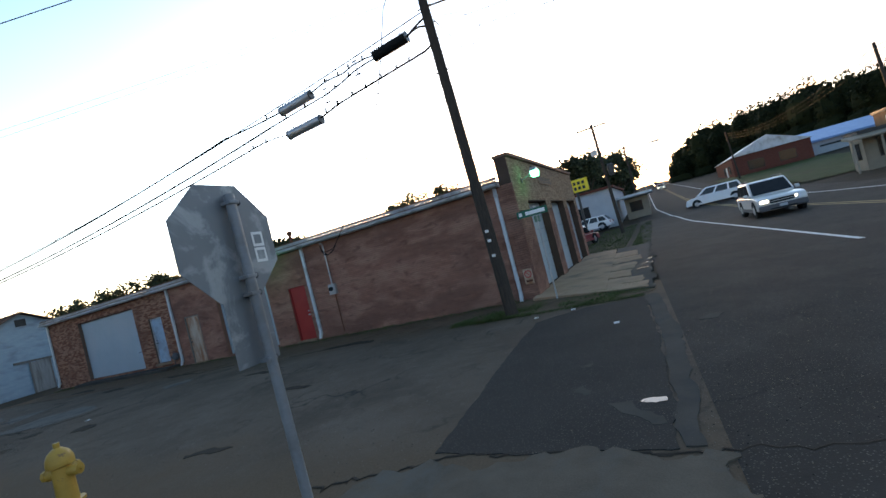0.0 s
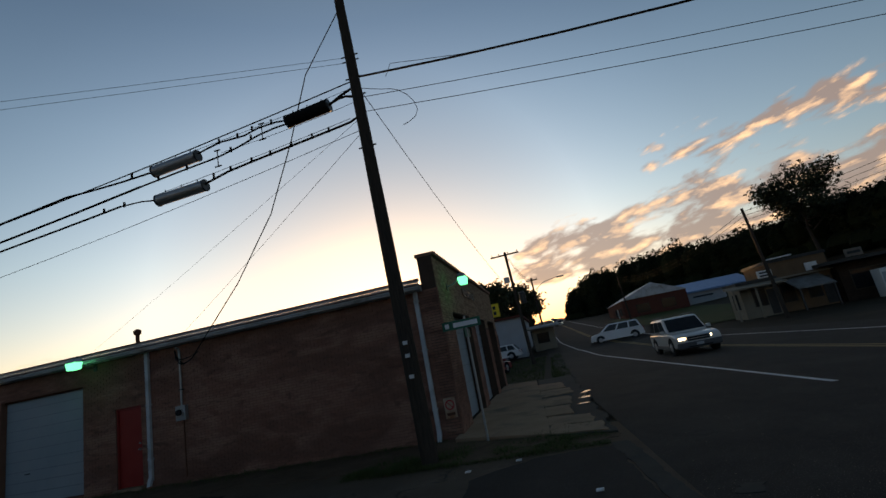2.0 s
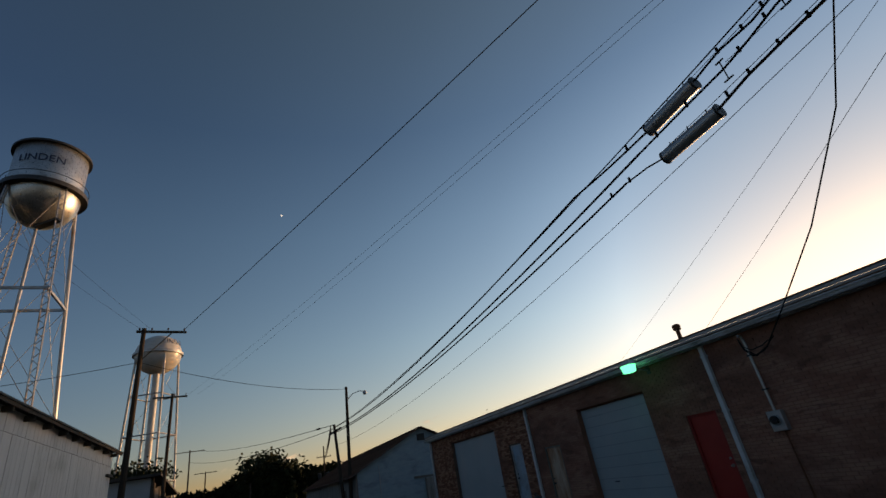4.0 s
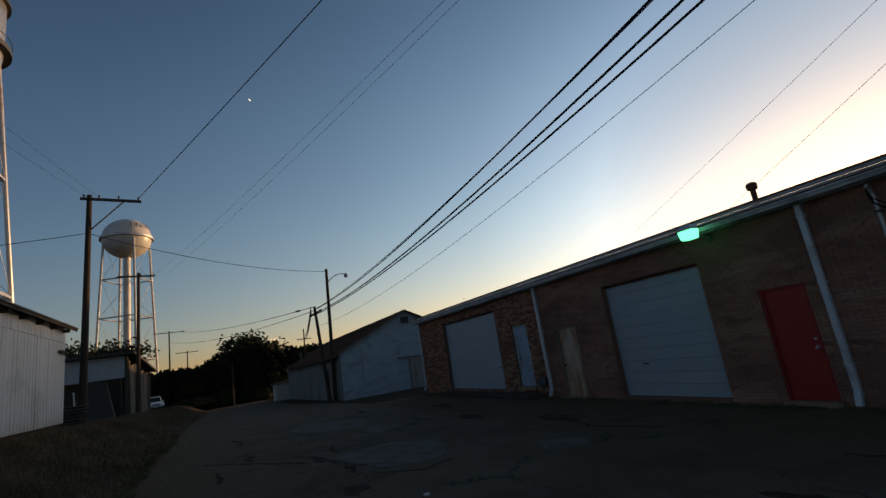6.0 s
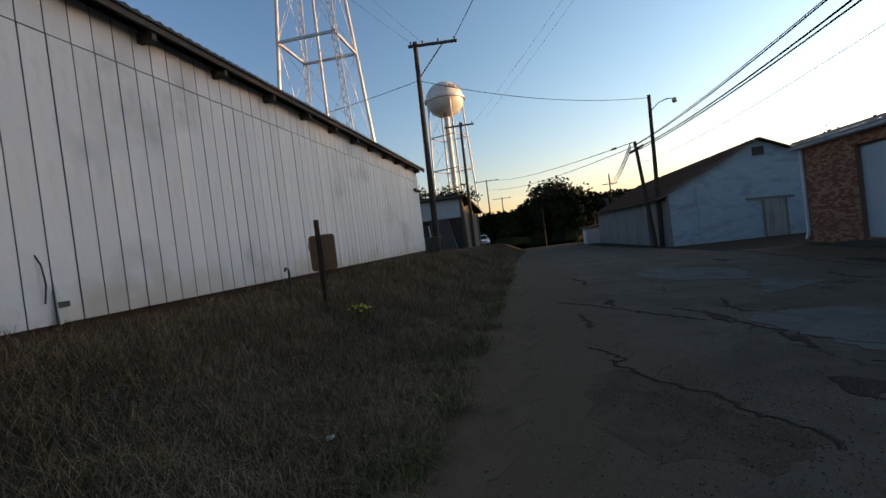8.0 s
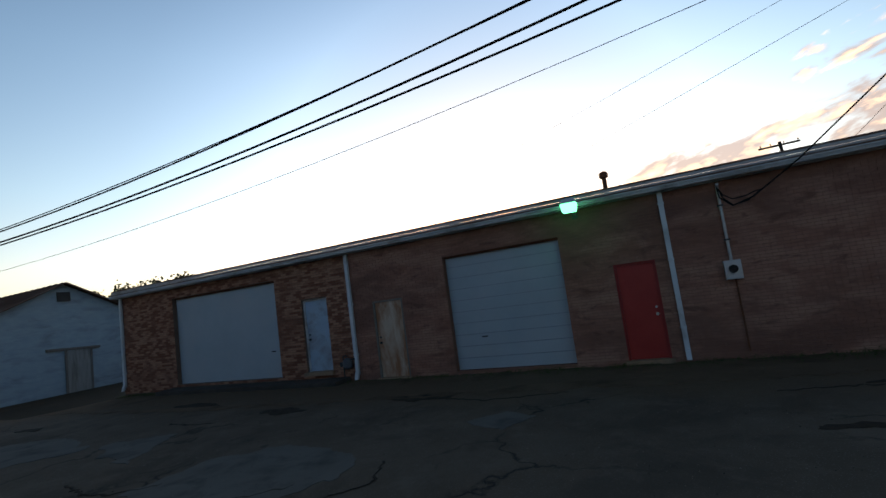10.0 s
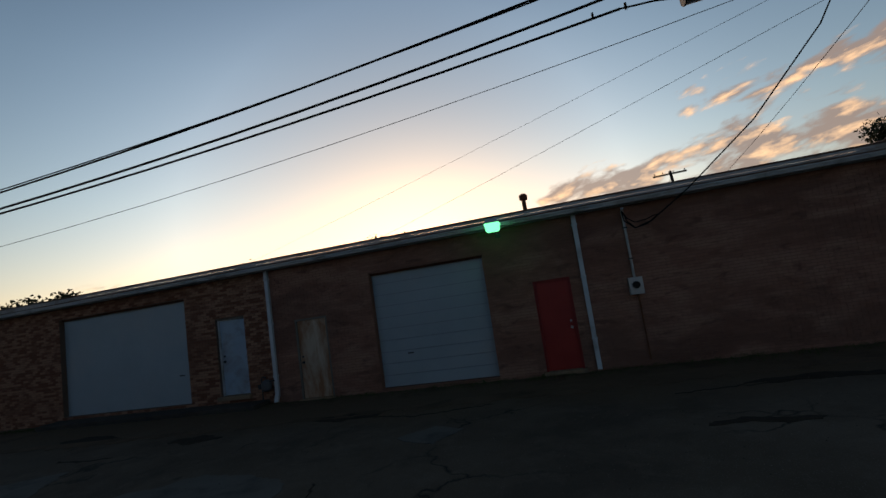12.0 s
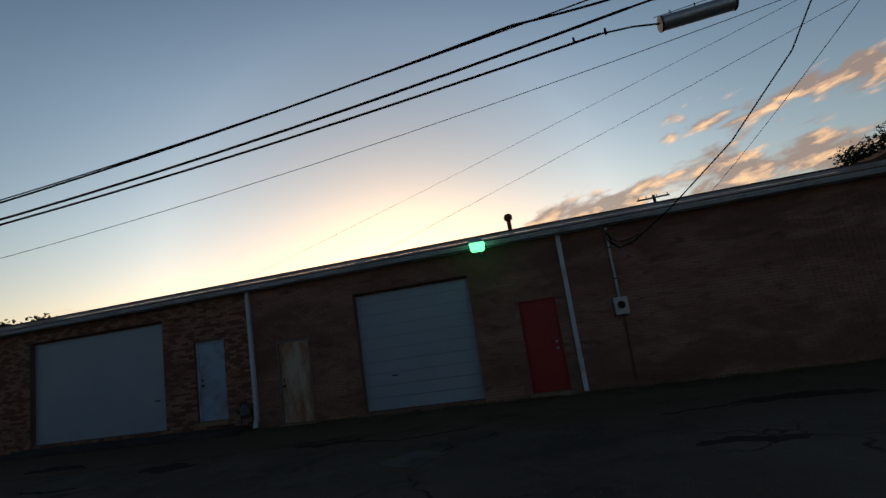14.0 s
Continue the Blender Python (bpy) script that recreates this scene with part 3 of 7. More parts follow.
smudged = mix(t_, ramp(t_, smudge_n.outputs[0], [(0.60, (0, 0, 0)), (0.72, (0.6, 0.6, 0.6))]), base_.links[0].from_socket, (0.26, 0.27, 0.28))
t_.links.new(mix(t_, splash, smudged, (0.36, 0.31, 0.24)), base_)



# broad smeared patches of old paint on the painted brick
t_ = M["brick_painted"].node_tree
tc_ = node(t_, "ShaderNodeTexCoord")
mp_ = node(t_, "ShaderNodeMapping", {"Scale": (0.55, 1.0, 1.5)})
t_.links.new(tc_.outputs["Object"], mp_.inputs[0])
base_ = t_.nodes["Principled BSDF"].inputs["Base Color"]
col_ = base_.links[0].from_socket
for scale_, at_, tint_, much_ in ((1.3, (0.47, 0.62), (0.40, 0.215, 0.156), 0.7), (3.4, (0.55, 0.66), (0.130, 0.062, 0.047), 0.7), (0.55, (0.50, 0.64), (0.170, 0.086, 0.065), 0.6)):
    pn_ = node(t_, "ShaderNodeTexNoise", {"Scale": scale_, "Detail": 7.0, "Roughness": 0.62, "Distortion": 0.6})
    t_.links.new(mp_.outputs[0], pn_.inputs["Vector"])
    col_ = mix(t_, ramp(t_, pn_.outputs[0], [(at_[0], (0, 0, 0)), (at_[1], (much_, much_, much_))]), col_, tint_)
t_.links.new(col_, base_)


# ---- lie of the land ----
def road_mid(y):
    return 5.6 - 0.085 * y if y < 62 else 0.33 - 0.016 * (y - 62)


def bank_edge(x):
    return 2.45 - 0.35 * smooth01(-x, 28, 44)


def land(x, y):
    z = 0.05 * (max(y - 48, 0) + 6 * smooth01(y, 36, 48)) if y > 36 else 0.0
    if y > 265:
        z = 0.05 * 223 - 0.01 * (y - 265)
        z = max(z, 3.0)
    west = 0.021 * max(-x - 30, 0) * (1 - smooth01(y, 30, 60))
    z -= min(west, 2.0)
    e = bank_edge(x)
    rise = smooth01(-y, -e, 1.3) if y < e else 0.0
    z += 1.28 * rise * smooth01(-x, 5.5, 13.0)
    z += 0.05 * (1 - rise) * math.exp(-((y - 7.5) / 4.0) ** 2) * smooth01(-x, 4, 10)
    # eastern hill with the woods
    hill = max(x - road_mid(y) - 14, 0)
    z += 7.0 * smooth01(hill, 8, 70) * smooth01(y, 10, 60)
    return z


def axis(lo, hi, step, far):
    a = list(np.arange(lo, hi + 1e-6, step))
    d, out = step, []
    p = hi
    while p < far:
        d *= 1.35
        p += d
        out.append(p)
    low, p, d = [], lo, step
    while p > -far:
        d *= 1.35
        p -= d
        low.append(p)
    return low[::-1] + a + out


def sheet(name, xs, ys, lift, material, inside=None):
    verts, faces, idx = [], [], {}
    for j, y in enumerate(ys):
        for i, x in enumerate(xs):
            idx[i, j] = len(verts)
            verts.append((x, y, land(x, y) + lift))
    for j in range(len(ys) - 1):
        for i in range(len(xs) - 1):
            faces.append((idx[i, j], idx[i + 1, j], idx[i + 1, j + 1], idx[i, j + 1]))
    me = quick_mesh(name, verts, faces, material)
    me.polygons.foreach_set("use_smooth", [True] * len(me.polygons))
    return new(name, me)


gx = axis(-62, 30, 0.7, 3500)
gy = axis(-14, 62, 0.7, 3500)
tagged(sheet("ground", gx, gy, -0.045, M["ground"]), "dry brown earth and rough grass reaching the horizon", "ground", kind="structure")


def strip(name, left, right, ys, lift, material, cols=6):
    """A road-like band between two edges given as functions of y."""
    verts, faces = [], []
    for y in ys:
        for i in range(cols + 1):
            x = left(y) + (right(y) - left(y)) * i / cols
            verts.append((x, y, land(x, y) + lift))
    for j in range(len(ys) - 1):
        for i in range(cols):
            a = j * (cols + 1) + i
            faces.append((a, a + 1, a + cols + 2, a + cols + 1))
    me = quick_mesh(name, verts, faces, material)
    me.polygons.foreach_set("use_smooth", [True] * len(me.polygons))
    return new(name, me)


ry = list(np.arange(-60, 60, 1.0)) + list(np.arange(60, 300, 4.0))
left_kerb = lambda y: -3.05 - 0.05 * (y - 8) if y < 40 else max(-4.65 - 0.02 * (y - 40), road_mid(y) - 6.4)
right_kerb = lambda y: road_mid(y) + 6.2
tagged(strip("road", left_kerb, right_kerb, ry, 0.006, M["road"], 14), "worn dark asphalt main road climbing a hill", "road", kind="structure")

# painted lines
for off, wid, mat, lab in ((-3.55, 0.13, "paint_white", "worn white edge line on the road"), (0.0, 0.11, "paint_yellow", "worn yellow centre line on the road"),
                           (0.28, 0.11, "paint_yellow", "worn yellow centre line on the road"), (3.6, 0.13, "paint_white", "worn white edge line on the road")):
    ys = list(np.arange(13.6 if off == -3.55 else -60, 60, 1.0)) + list(np.arange(60, 262, 4.0))
    tagged(strip("road_line", lambda y: road_mid(y) + off - wid / 2, lambda y: road_mid(y) + off + wid / 2, ys, 0.012, M[mat], 1), lab, "road marking", group="road lines", kind="structure")

lawn_y = list(np.arange(49, 99, 2.0))
tagged(strip("lawn", lambda y: right_kerb(y) + 0.8 + 0.5 * noise.noise((y * 0.4, 1.0, 0.0)), lambda y: right_kerb(y) + 15.0, lawn_y, 0.05, M["lawn"], 8), "rough green lawn before the brick shop", "lawn", kind="structure")

# side street
sx = list(np.arange(-62, -2.9, 0.7)) + [-2.95, -2.5]
sxw = list(np.arange(-190, -62, 3.0)) + [-62]
verts, faces = [], []
rows = 16
allx = sxw[:-1] + sx
for x in allx:
    y0, y1 = bank_edge(x), 13.1 if x > -34 else 11.0 - 1.5 * smooth01(-x, 36, 60)
    for i in range(rows + 1):
        y = y0 + (y1 - y0) * i / rows
        wob = 0.12 * noise.noise((x * 0.5, i * 3.1, 0.0)) if i in (0, rows) else 0.0
        verts.append((x, y + wob, land(x, y) + 0.0))
for j in range(len(allx) - 1):
    for i in range(rows):
        a = j * (rows + 1) + i
        faces.append((a, a + rows + 1, a + rows + 2, a + 1))
me = quick_mesh("side_street", verts, faces, M["asphalt"])
tagged(new("side_street", me), "cracked pale asphalt side street with potholes", "street", kind="structure")


def blot(name, outline, lift, material, label, category, rough_edge=0.12, seed=0.0, kind="structure", group=""):
    """A thin, ragged-edged patch lying on the street."""
    pts = []
    n = len(outline)
    for i in range(n):
        a, b = Vector(outline[i]), Vector(outline[(i + 1) % n])
        steps = max(2, int((b - a).length / 0.08))
        for k in range(steps):
            p = a.lerp(b, k / steps)
            w = noise.noise_vector((p.x * 1.9 + seed, p.y * 1.9, seed)) * rough_edge + noise.noise_vector((p.x * 6 + seed, p.y * 6, seed)) * rough_edge * 0.5 + noise.noise_vector((p.x * 17 + seed, p.y * 17, seed)) * rough_edge * 0.3
            pts.append((p.x + w.x, p.y + w.y))
    s = Shape().prism(pts, 0, 1, "z")
    k = len(pts)
    s.v = [(x, y, land(x, y) - 0.01 if i < k else land(x, y) + lift) for i, (x, y, z) in enumerate(s.v)]
    ob = part(name, s, material)
    bm = bmesh.new()
    bm.from_mesh(ob.data)
    bmesh.ops.triangulate(bm, faces=[f for f in bm.faces if len(f.verts) > 4])
    bm.to_mesh(ob.data)
    bm.free()
    return tagged(ob, label, category, group, kind)


blot("asphalt_patch", [(-5.48, 4.35), (-3.2, 4.22), (-3.3, 7.0), (-3.62, 11.1), (-4.9, 11.0), (-5.84, 10.2), (-5.78, 8.4), (-5.6, 6.0)], 0.010, M["newasphalt"], "dark fresh asphalt patch at the street mouth", "asphalt patch", 0.06)
blot("concrete_apron", [(-5.0, 2.6), (-2.75, 2.4), (-2.75, 4.15), (-4.0, 4.2), (-5.4, 4.15), (-6.2, 3.6)], 0.018, M["sand"], "sandy broken concrete apron at the corner", "apron", 0.28, 2.0)
blot("dirt_shoulder", [(-13, 2.35), (-16, 2.9), (-19, 3.35), (-22, 3.4), (-26, 3.2), (-32, 3.0), (-32, 2.3), (-26, 2.35), (-22, 2.35), (-17, 2.35)], 0.004, M["shoulder"], "brown dirt shoulder between grass and street", "shoulder", 0.22, 21.0)
blot("gutter_strip", [(-3.2, 4.3), (-3.02, 4.3), (-3.06, 8.0), (-3.38, 11.3), (-3.62, 11.3), (-3.3, 7.5)], 0.012, M["kerb"], "pale concrete gutter strip along the road edge", "gutter", 0.06, 3.0)
blot("street_patch", [(-22.0, 6.7), (-21.9, 8.0), (-20.9, 8.7), (-19.4, 8.4), (-19.1, 7.6), (-19.6, 7.0), (-20.8, 6.65)], 0.008, M["patch"], "pale grey repaired patch in the street", "street patch", 0.15, 5.0, group="street patches")
blot("street_patch", [(-28.6, 6.3), (-30.0, 7.6), (-27.6, 9.0), (-25.6, 8.3), (-26.4, 7.0)], 0.008, M["patch"], "pale grey repaired patch in the street", "street patch", 0.2, 6.0, group="street patches")
blot("street_patch", [(-25.5, 8.6), (-24.3, 9.2), (-23.3, 7.7), (-24.4, 7.9)], 0.008, M["patch"], "pale grey repaired patch in the street", "street patch", 0.2, 7.0, group="street patches")
blot("street_patch", [(-18.4, 9.8), (-18.0, 10.4), (-17.4, 10.1), (-17.8, 9.4)], 0.008, M["patch"], "small pale repaired patch in the street", "street patch", 0.12, 8.0, group="street patches")
for k, (cx, cy, rx, ry_) in enumerate([(-18.5, 6.3, 0.40, 0.24), (-21.9, 6.35, 0.75, 0.1), (-20.2, 6.6, 0.6, 0.08), (-24.2, 5.0, 0.6, 0.12), (-16.2, 6.4, 0.5, 0.28),
                                   (-23.2, 10.8, 0.9, 0.35), (-20.2, 11.6, 1.1, 0.3), (-13.5, 9.5, 0.8, 0.16), (-10.4, 7.4, 0.7, 0.12), (-12.0, 11.6, 1.4, 0.25), (-27.0, 11.6, 1.2, 0.35), (-9.4, 4.7, 0.5, 0.16), (-30.5, 9.5, 0.8, 0.2)]):
    pts = [(cx + 0.72 * rx * math.cos(a) * (0.8 + 0.4 * random.random()), cy + 0.75 * ry_ * math.sin(a) * (0.7 + 0.6 * random.random())) for a in np.linspace(0, 2 * math.pi, 14)[:-1]]
    blot("pothole", pts, 0.007, M["hole"], "shallow crumbling dark pothole in the street asphalt", "pothole", 0.15, 10.0 + k, group="potholes")
blot("broken_asphalt", [(-19.7, 4.38), (-18.95, 4.72), (-18.5, 5.1), (-18.15, 5.15), (-17.75, 5.45), (-17.3, 5.3), (-17.3, 4.3), (-18.3, 3.9), (-19.2, 4.0)], 0.002, M["worn"], "crumbled asphalt worn down to brown gravel", "broken asphalt", 0.30, 51.0)


def break_line(way, width, label, seed):
    """A jagged, tapering edge where the top layer of asphalt has broken off, standing a little proud on one side."""
    rnd = random.Random(seed)
    pts = []
    for (ax, ay), (bx, by) in zip(way, way[1:]):
        steps = max(2, int(math.hypot(bx - ax, by - ay) / 0.07))
        for k in range(steps):
            f = k / steps
            pts.append((ax + (bx - ax) * f + rnd.gauss(0, 0.022), ay + (by - ay) * f + rnd.gauss(0, 0.030)))
    n = len(pts)
    s = Shape()
    for k in range(n):
        x, y = pts[k]
        taper = math.sin(math.pi * (k + 0.5) / n) ** 0.5
        w = width * taper * (0.35 + 1.0 * rnd.random() ** 1.6)
        z = land(x, y)
        s.v += [(x, y - w, z + 0.004), (x, y, z + 0.0075), (x, y + 0.006 + 0.01 * rnd.random(), z + 0.012), (x, y + 0.05, z + 0.002)]
        if k:
            a = len(s.v) - 8
            s.f += [(a + i, a + 4 + i, a + 5 + i, a + 1 + i) for i in range(3)]
    return tagged(part("asphalt_break", s, M["hole"]), label, "asphalt break", "asphalt breaks", "structure")


for seed_, (way_, wide_) in enumerate((
        (((-19.9, 4.30), (-19.3, 4.55), (-18.95, 4.70), (-18.5, 5.08), (-18.15, 5.13), (-17.7, 5.46), (-17.3, 5.5)), 0.07),
        (((-20.6, 4.15), (-20.1, 4.45), (-19.7, 4.42)), 0.05),
        (((-22.9, 5.9), (-22.0, 6.35), (-21.3, 6.45), (-20.9, 6.55), (-20.1, 6.9), (-19.5, 7.4)), 0.08),
        (((-23.4, 6.9), (-22.6, 6.7), (-22.1, 6.8), (-21.6, 7.2)), 0.06),
        (((-24.9, 3.9), (-24.0, 4.6), (-23.0, 5.2), (-22.4, 5.6), (-21.6, 6.1)), 0.03),
        (((-23.2, 4.25), (-22.4, 4.35), (-21.8, 4.3)), 0.07),
        (((-29.5, 4.6), (-28.2, 4.9), (-27.4, 4.8)), 0.10),
        (((-25.6, 9.9), (-24.8, 9.8), (-24.1, 9.95)), 0.09),
        (((-19.2, 6.85), (-18.6, 7.5), (-18.9, 8.2)), 0.03),
        (((-17.2, 11.6), (-18.6, 11.2), (-20.0, 11.5)), 0.06),
        (((-14.2, 11.2), (-12.4, 11.5), (-11.0, 11.3)), 0.06),
        (((-6.6, 3.7), (-5.6, 4.1), (-5.2, 4.3), (-4.4, 4.26), (-3.6, 4.2), (-2.9, 4.16), (-2.0, 4.22), (-0.6, 4.15), (1.2, 4.2)), 0.045),
        (((-3.95, 6.9), (-3.82, 6.2), (-3.9, 5.8), (-4.1, 5.6)), 0.02))):
    break_line(way_, wide_ * 0.38, "dark jagged broken edge in the street asphalt", 60 + seed_)
blot("verge", [(-7.2, 11.4), (-3.6, 11.5), (-3.7, 13.4), (-6.2, 13.9), (-34, 13.95), (-34, 11.4), (-27, 11.0), (-20, 11.7), (-12, 12.2), (-8.6, 11.9)], 0.008, M["shoulder"], "dark earth verge along the building foot", "verge", 0.3, 30.0)
# front pavement: slab with a real step
s = Shape().hexa([(-6.75, 13.5, -0.1), (-4.62, 12.62, -0.1), (-5.3, 25.6, -0.1), (-6.75, 25.6, -0.1)], [(-6.75, 13.5, 0.09), (-4.62, 12.62, 0.05), (-5.3, 25.6, 0.07), (-6.75, 25.6, 0.12)])
tagged(part("pavement", s, M["concrete"], bevel=0.015), "tan concrete forecourt slab before the garage bays", "pavement", kind="structure")
blot("broken_pavement", [(-4.66, 12.5), (-3.45, 12.1), (-3.7, 25.8), (-5.25, 25.8)], 0.03, M["kerb"], "broken sandy pavement strip beside the road", "pavement", 0.12, 31.0)
for pts, sd_ in (([(-3.72, 18.35), (-3.5, 18.4), (-3.36, 18.75), (-3.55, 18.8)], 40.0), ([(-3.86, 17.1), (-3.5, 17.2), (-3.42, 17.45), (-3.7, 17.4)], 40.5), ([(-3.9, 16.0), (-3.62, 16.05), (-3.6, 16.2), (-3.85, 16.18)], 40.7), ([(-3.52, 5.27), (-3.4, 5.22), (-3.28, 5.28), (-3.3, 5.36), (-3.42, 5.38), (-3.5, 5.34)], 41.0)):
    blot("puddle", pts, 0.034 if sd_ < 41 else 0.016, M["water"], "still rainwater puddle reflecting the bright sky", "puddle", 0.07, sd_, group="puddles")
for pts, sd_ in (([(-3.9, 5.28), (-3.78, 5.1), (-3.42, 4.7), (-3.3, 4.72), (-3.4, 4.85), (-3.72, 5.22)], 42.0), ([(-4.25, 5.7), (-4.1, 5.6), (-4.05, 5.75), (-4.2, 5.95)], 43.0), ([(-2.75, 8.3), (-2.5, 8.3), (-2.4, 8.6), (-2.7, 8.55)], 44.0), ([(-4.4, 6.7), (-4.25, 6.65), (-4.25, 6.85)], 45.0)):
    blot("street_patch", pts, 0.014, M["kerb"], "small pale worn patch in the asphalt", "street patch", 0.12, sd_, group="street patches")


for k, (pts, up) in enumerate((([(-4.62, 12.55), (-3.6, 12.25), (-3.62, 13.1), (-4.66, 13.5)], 0.05), ([(-4.7, 13.6), (-3.7, 13.25), (-3.75, 14.3), (-4.74, 14.7)], 0.045), ([(-4.76, 14.85), (-4.1, 14.6), (-4.15, 16.1), (-4.8, 16.3)], 0.055),
                               ([(-4.82, 16.5), (-4.0, 16.4), (-4.1, 18.2), (-4.9, 18.4)], 0.045), ([(-4.95, 18.6), (-3.9, 18.9), (-4.0, 20.4), (-5.0, 20.6)], 0.05), ([(-5.05, 20.8), (-4.1, 20.7), (-4.2, 23.0), (-5.15, 23.2)], 0.045))):
    blot("pavement_slab", pts, up, M["concrete"], "cracked tan slab of the broken pavement", "pavement slab", 0.09, 80.0 + k, group="broken pavement slabs")


# ---- grass ----
def blades(name, count, place, height, material, label, broad=1.0):
    verts, faces = [], []
    rnd = random.Random(7)
    while count > 0:
        x, y, dens = place(rnd)
        if rnd.random() > dens:
            continue
        count -= 1
        z = land(x, y) - 0.05
        h = height * (0.45 + 0.9 * rnd.random()) * max(1.0 + 0.6 * noise.noise((x * 0.6, y * 0.6, 3.0)) + 0.75 * noise.noise((x * 2.1, y * 2.1, 7.0)), 0.25)
        a, lean = rnd.random() * 6.283, 0.4 + 1.7 * rnd.random() ** 0.8
        w = (0.0012 + 0.0024 * rnd.random()) * broad
        dx, dy = math.cos(a), math.sin(a)
        k = len(verts)
        verts += [(x - dy * w, y + dx * w, z), (x + dy * w, y - dx * w, z), (x + dx * h * lean * 0.4 + dy * w * 0.7, y + dy * h * lean * 0.4 - dx * w * 0.7, z + h * 0.6),
                  (x + dx * h * lean * 0.4 - dy * w * 0.7, y + dy * h * lean * 0.4 + dx * w * 0.7, z + h * 0.6), (x + dx * h * lean, y + dy * h * lean, z + h * (1.0 - 0.32 * lean))]
        faces += [(k, k + 1, k + 2, k + 3), (k + 3, k + 2, k + 4)]
    return tagged(new(name, quick_mesh(name, verts, faces, material)), label, "grass", kind="stuff")


def bank_place(r):
    x = -7.5 - 72.0 * r.random() ** 1.8
    if r.random() < 0.035:
        # stray tufts reaching into the street
        return x, bank_edge(x) + abs(r.gauss(0, 0.33)), smooth01(noise.noise((x * 2.6, 9.0, 0.0)), 0.05, 0.45) * smooth01(-x, 9.0, 12.0)
    y = bank_edge(x) + 0.12 + 0.34 * noise.noise((x * 1.7, 2.0, 0.0)) + 0.16 * noise.noise((x * 5.3, 4.0, 0.0)) - (bank_edge(x) + 1.35) * r.random()
    return x, y, (0.35 + 0.65 * smooth01(noise.noise((x * 0.8, y * 0.8, 0.0)), -0.5, 0.2)) * smooth01(-x + 1.2 * noise.noise((x, y, 4.0)), 7.5, 11.0)


blades("bank_grass", 250000, bank_place, 0.23, M["grass"], "dry brown grass covering the bank below the shed")
def edge_weeds(r):
    x = -9 - 29 * r.random() ** 1.4
    return x, bank_edge(x) + 0.16 + 0.34 * noise.noise((x * 1.7, 2.0, 0.0)) - abs(r.gauss(0, 0.34)), smooth01(noise.noise((x * 1.3, 6.0, 0.0)), -0.35, 0.35)


blades("bank_weeds", 9000, edge_weeds, 0.20, M["weeds"], "green weeds along the edge of the street", 2.0)


def verge_place(r):
    if r.random() < 0.62:
        return -8.5 + 4.9 * r.random(), 11.25 + 0.02 * r.random() + abs(r.gauss(0, 0.75)), 0.9
    return -34 + 27 * r.random(), 13.97 - abs(r.gauss(0, 0.3)), 0.7


blades("verge_grass", 22000, verge_place, 0.12, M["weeds"], "short green grass and weeds along the brick wall", 2.4)
blades("roadside_grass", 9000, lambda r: (-5.0 - 3 * r.random() if r.random() < 0.6 else -4.6 + 0.9 * r.random(), 26.0 + 22 * r.random(), 0.9), 0.14, M["weeds"], "short green roadside grass", 3.0)


def gravel(name, count, place, size, label):
    """Loose stones, each a low four-sided chip."""
    rnd = random.Random(17)
    v, f = [], []
    for i in range(count):
        x, y, thick = place(rnd)
        if noise.noise((x * 0.7, y * 0.7, 5.0)) < -0.12 and rnd.random() > thick:
            continue
        r = size * (0.3 + 0.8 * rnd.random() ** 2.5)
        z = land(x, y) + 0.008
        k = len(v)
        a = rnd.random() * 3
        c, s_ = math.cos(a) * r, math.sin(a) * r
        v += [(x + c, y + s_, z), (x - s_, y + c * 0.8, z), (x - c, y - s_, z), (x + s_, y - c * 0.7, z), (x + c * 0.2, y, z + r * 0.9)]
        f += [(k, k + 1, k + 4), (k + 1, k + 2, k + 4), (k + 2, k + 3, k + 4), (k + 3, k, k + 4)]
    return tagged(new(name, quick_mesh(name, v, f, M["pebble"])), label, "gravel", kind="stuff")


def street_stones(r):
    x = -33 + 34 * r.random()
    return x, (2.5 + 10.5 * r.random() ** 1.3 if x < -3 else -1 + 14 * r.random()), 0.0


def road_stones(r):
    x = -3.0 + 4.5 * r.random() ** 1.4
    return x, 1.5 + 7.5 * r.random() ** 1.3, 0.5


def crumbled_stones(r):
    return r.gauss(-18.1, 1.2), r.gauss(4.9, 0.75), 0.3


gravel("loose_gravel", 16000, street_stones, 0.011, "loose pale gravel scattered over the street")
gravel("road_gravel", 3500, road_stones, 0.010, "pale gravel scattered along the road edge")
gravel("crumbled_gravel", 9000, crumbled_stones, 0.010, "crumbled asphalt chips in the broken street")


# ---- brick garage building ----
def wall_with_openings(x0, x1, z0, z1, y0, y1, holes):
    """A wall along x, in one piece, with openings (x0, x1, z0, z1) cut through it."""
    s = Shape()
    xs = sorted({x0, x1, *[h[0] for h in holes], *[h[1] for h in holes]})
    for a, b in zip(xs, xs[1:]):
        zs = [z0]
        for h in holes:
            if h[0] <= a and h[1] >= b:
                if h[2] > zs[-1]:
                    s.box(a, y0, zs[-1], b, y1, h[2])
                zs.append(h[3])
        s.box(a, y0, zs[-1], b, y1, z1)
    return s


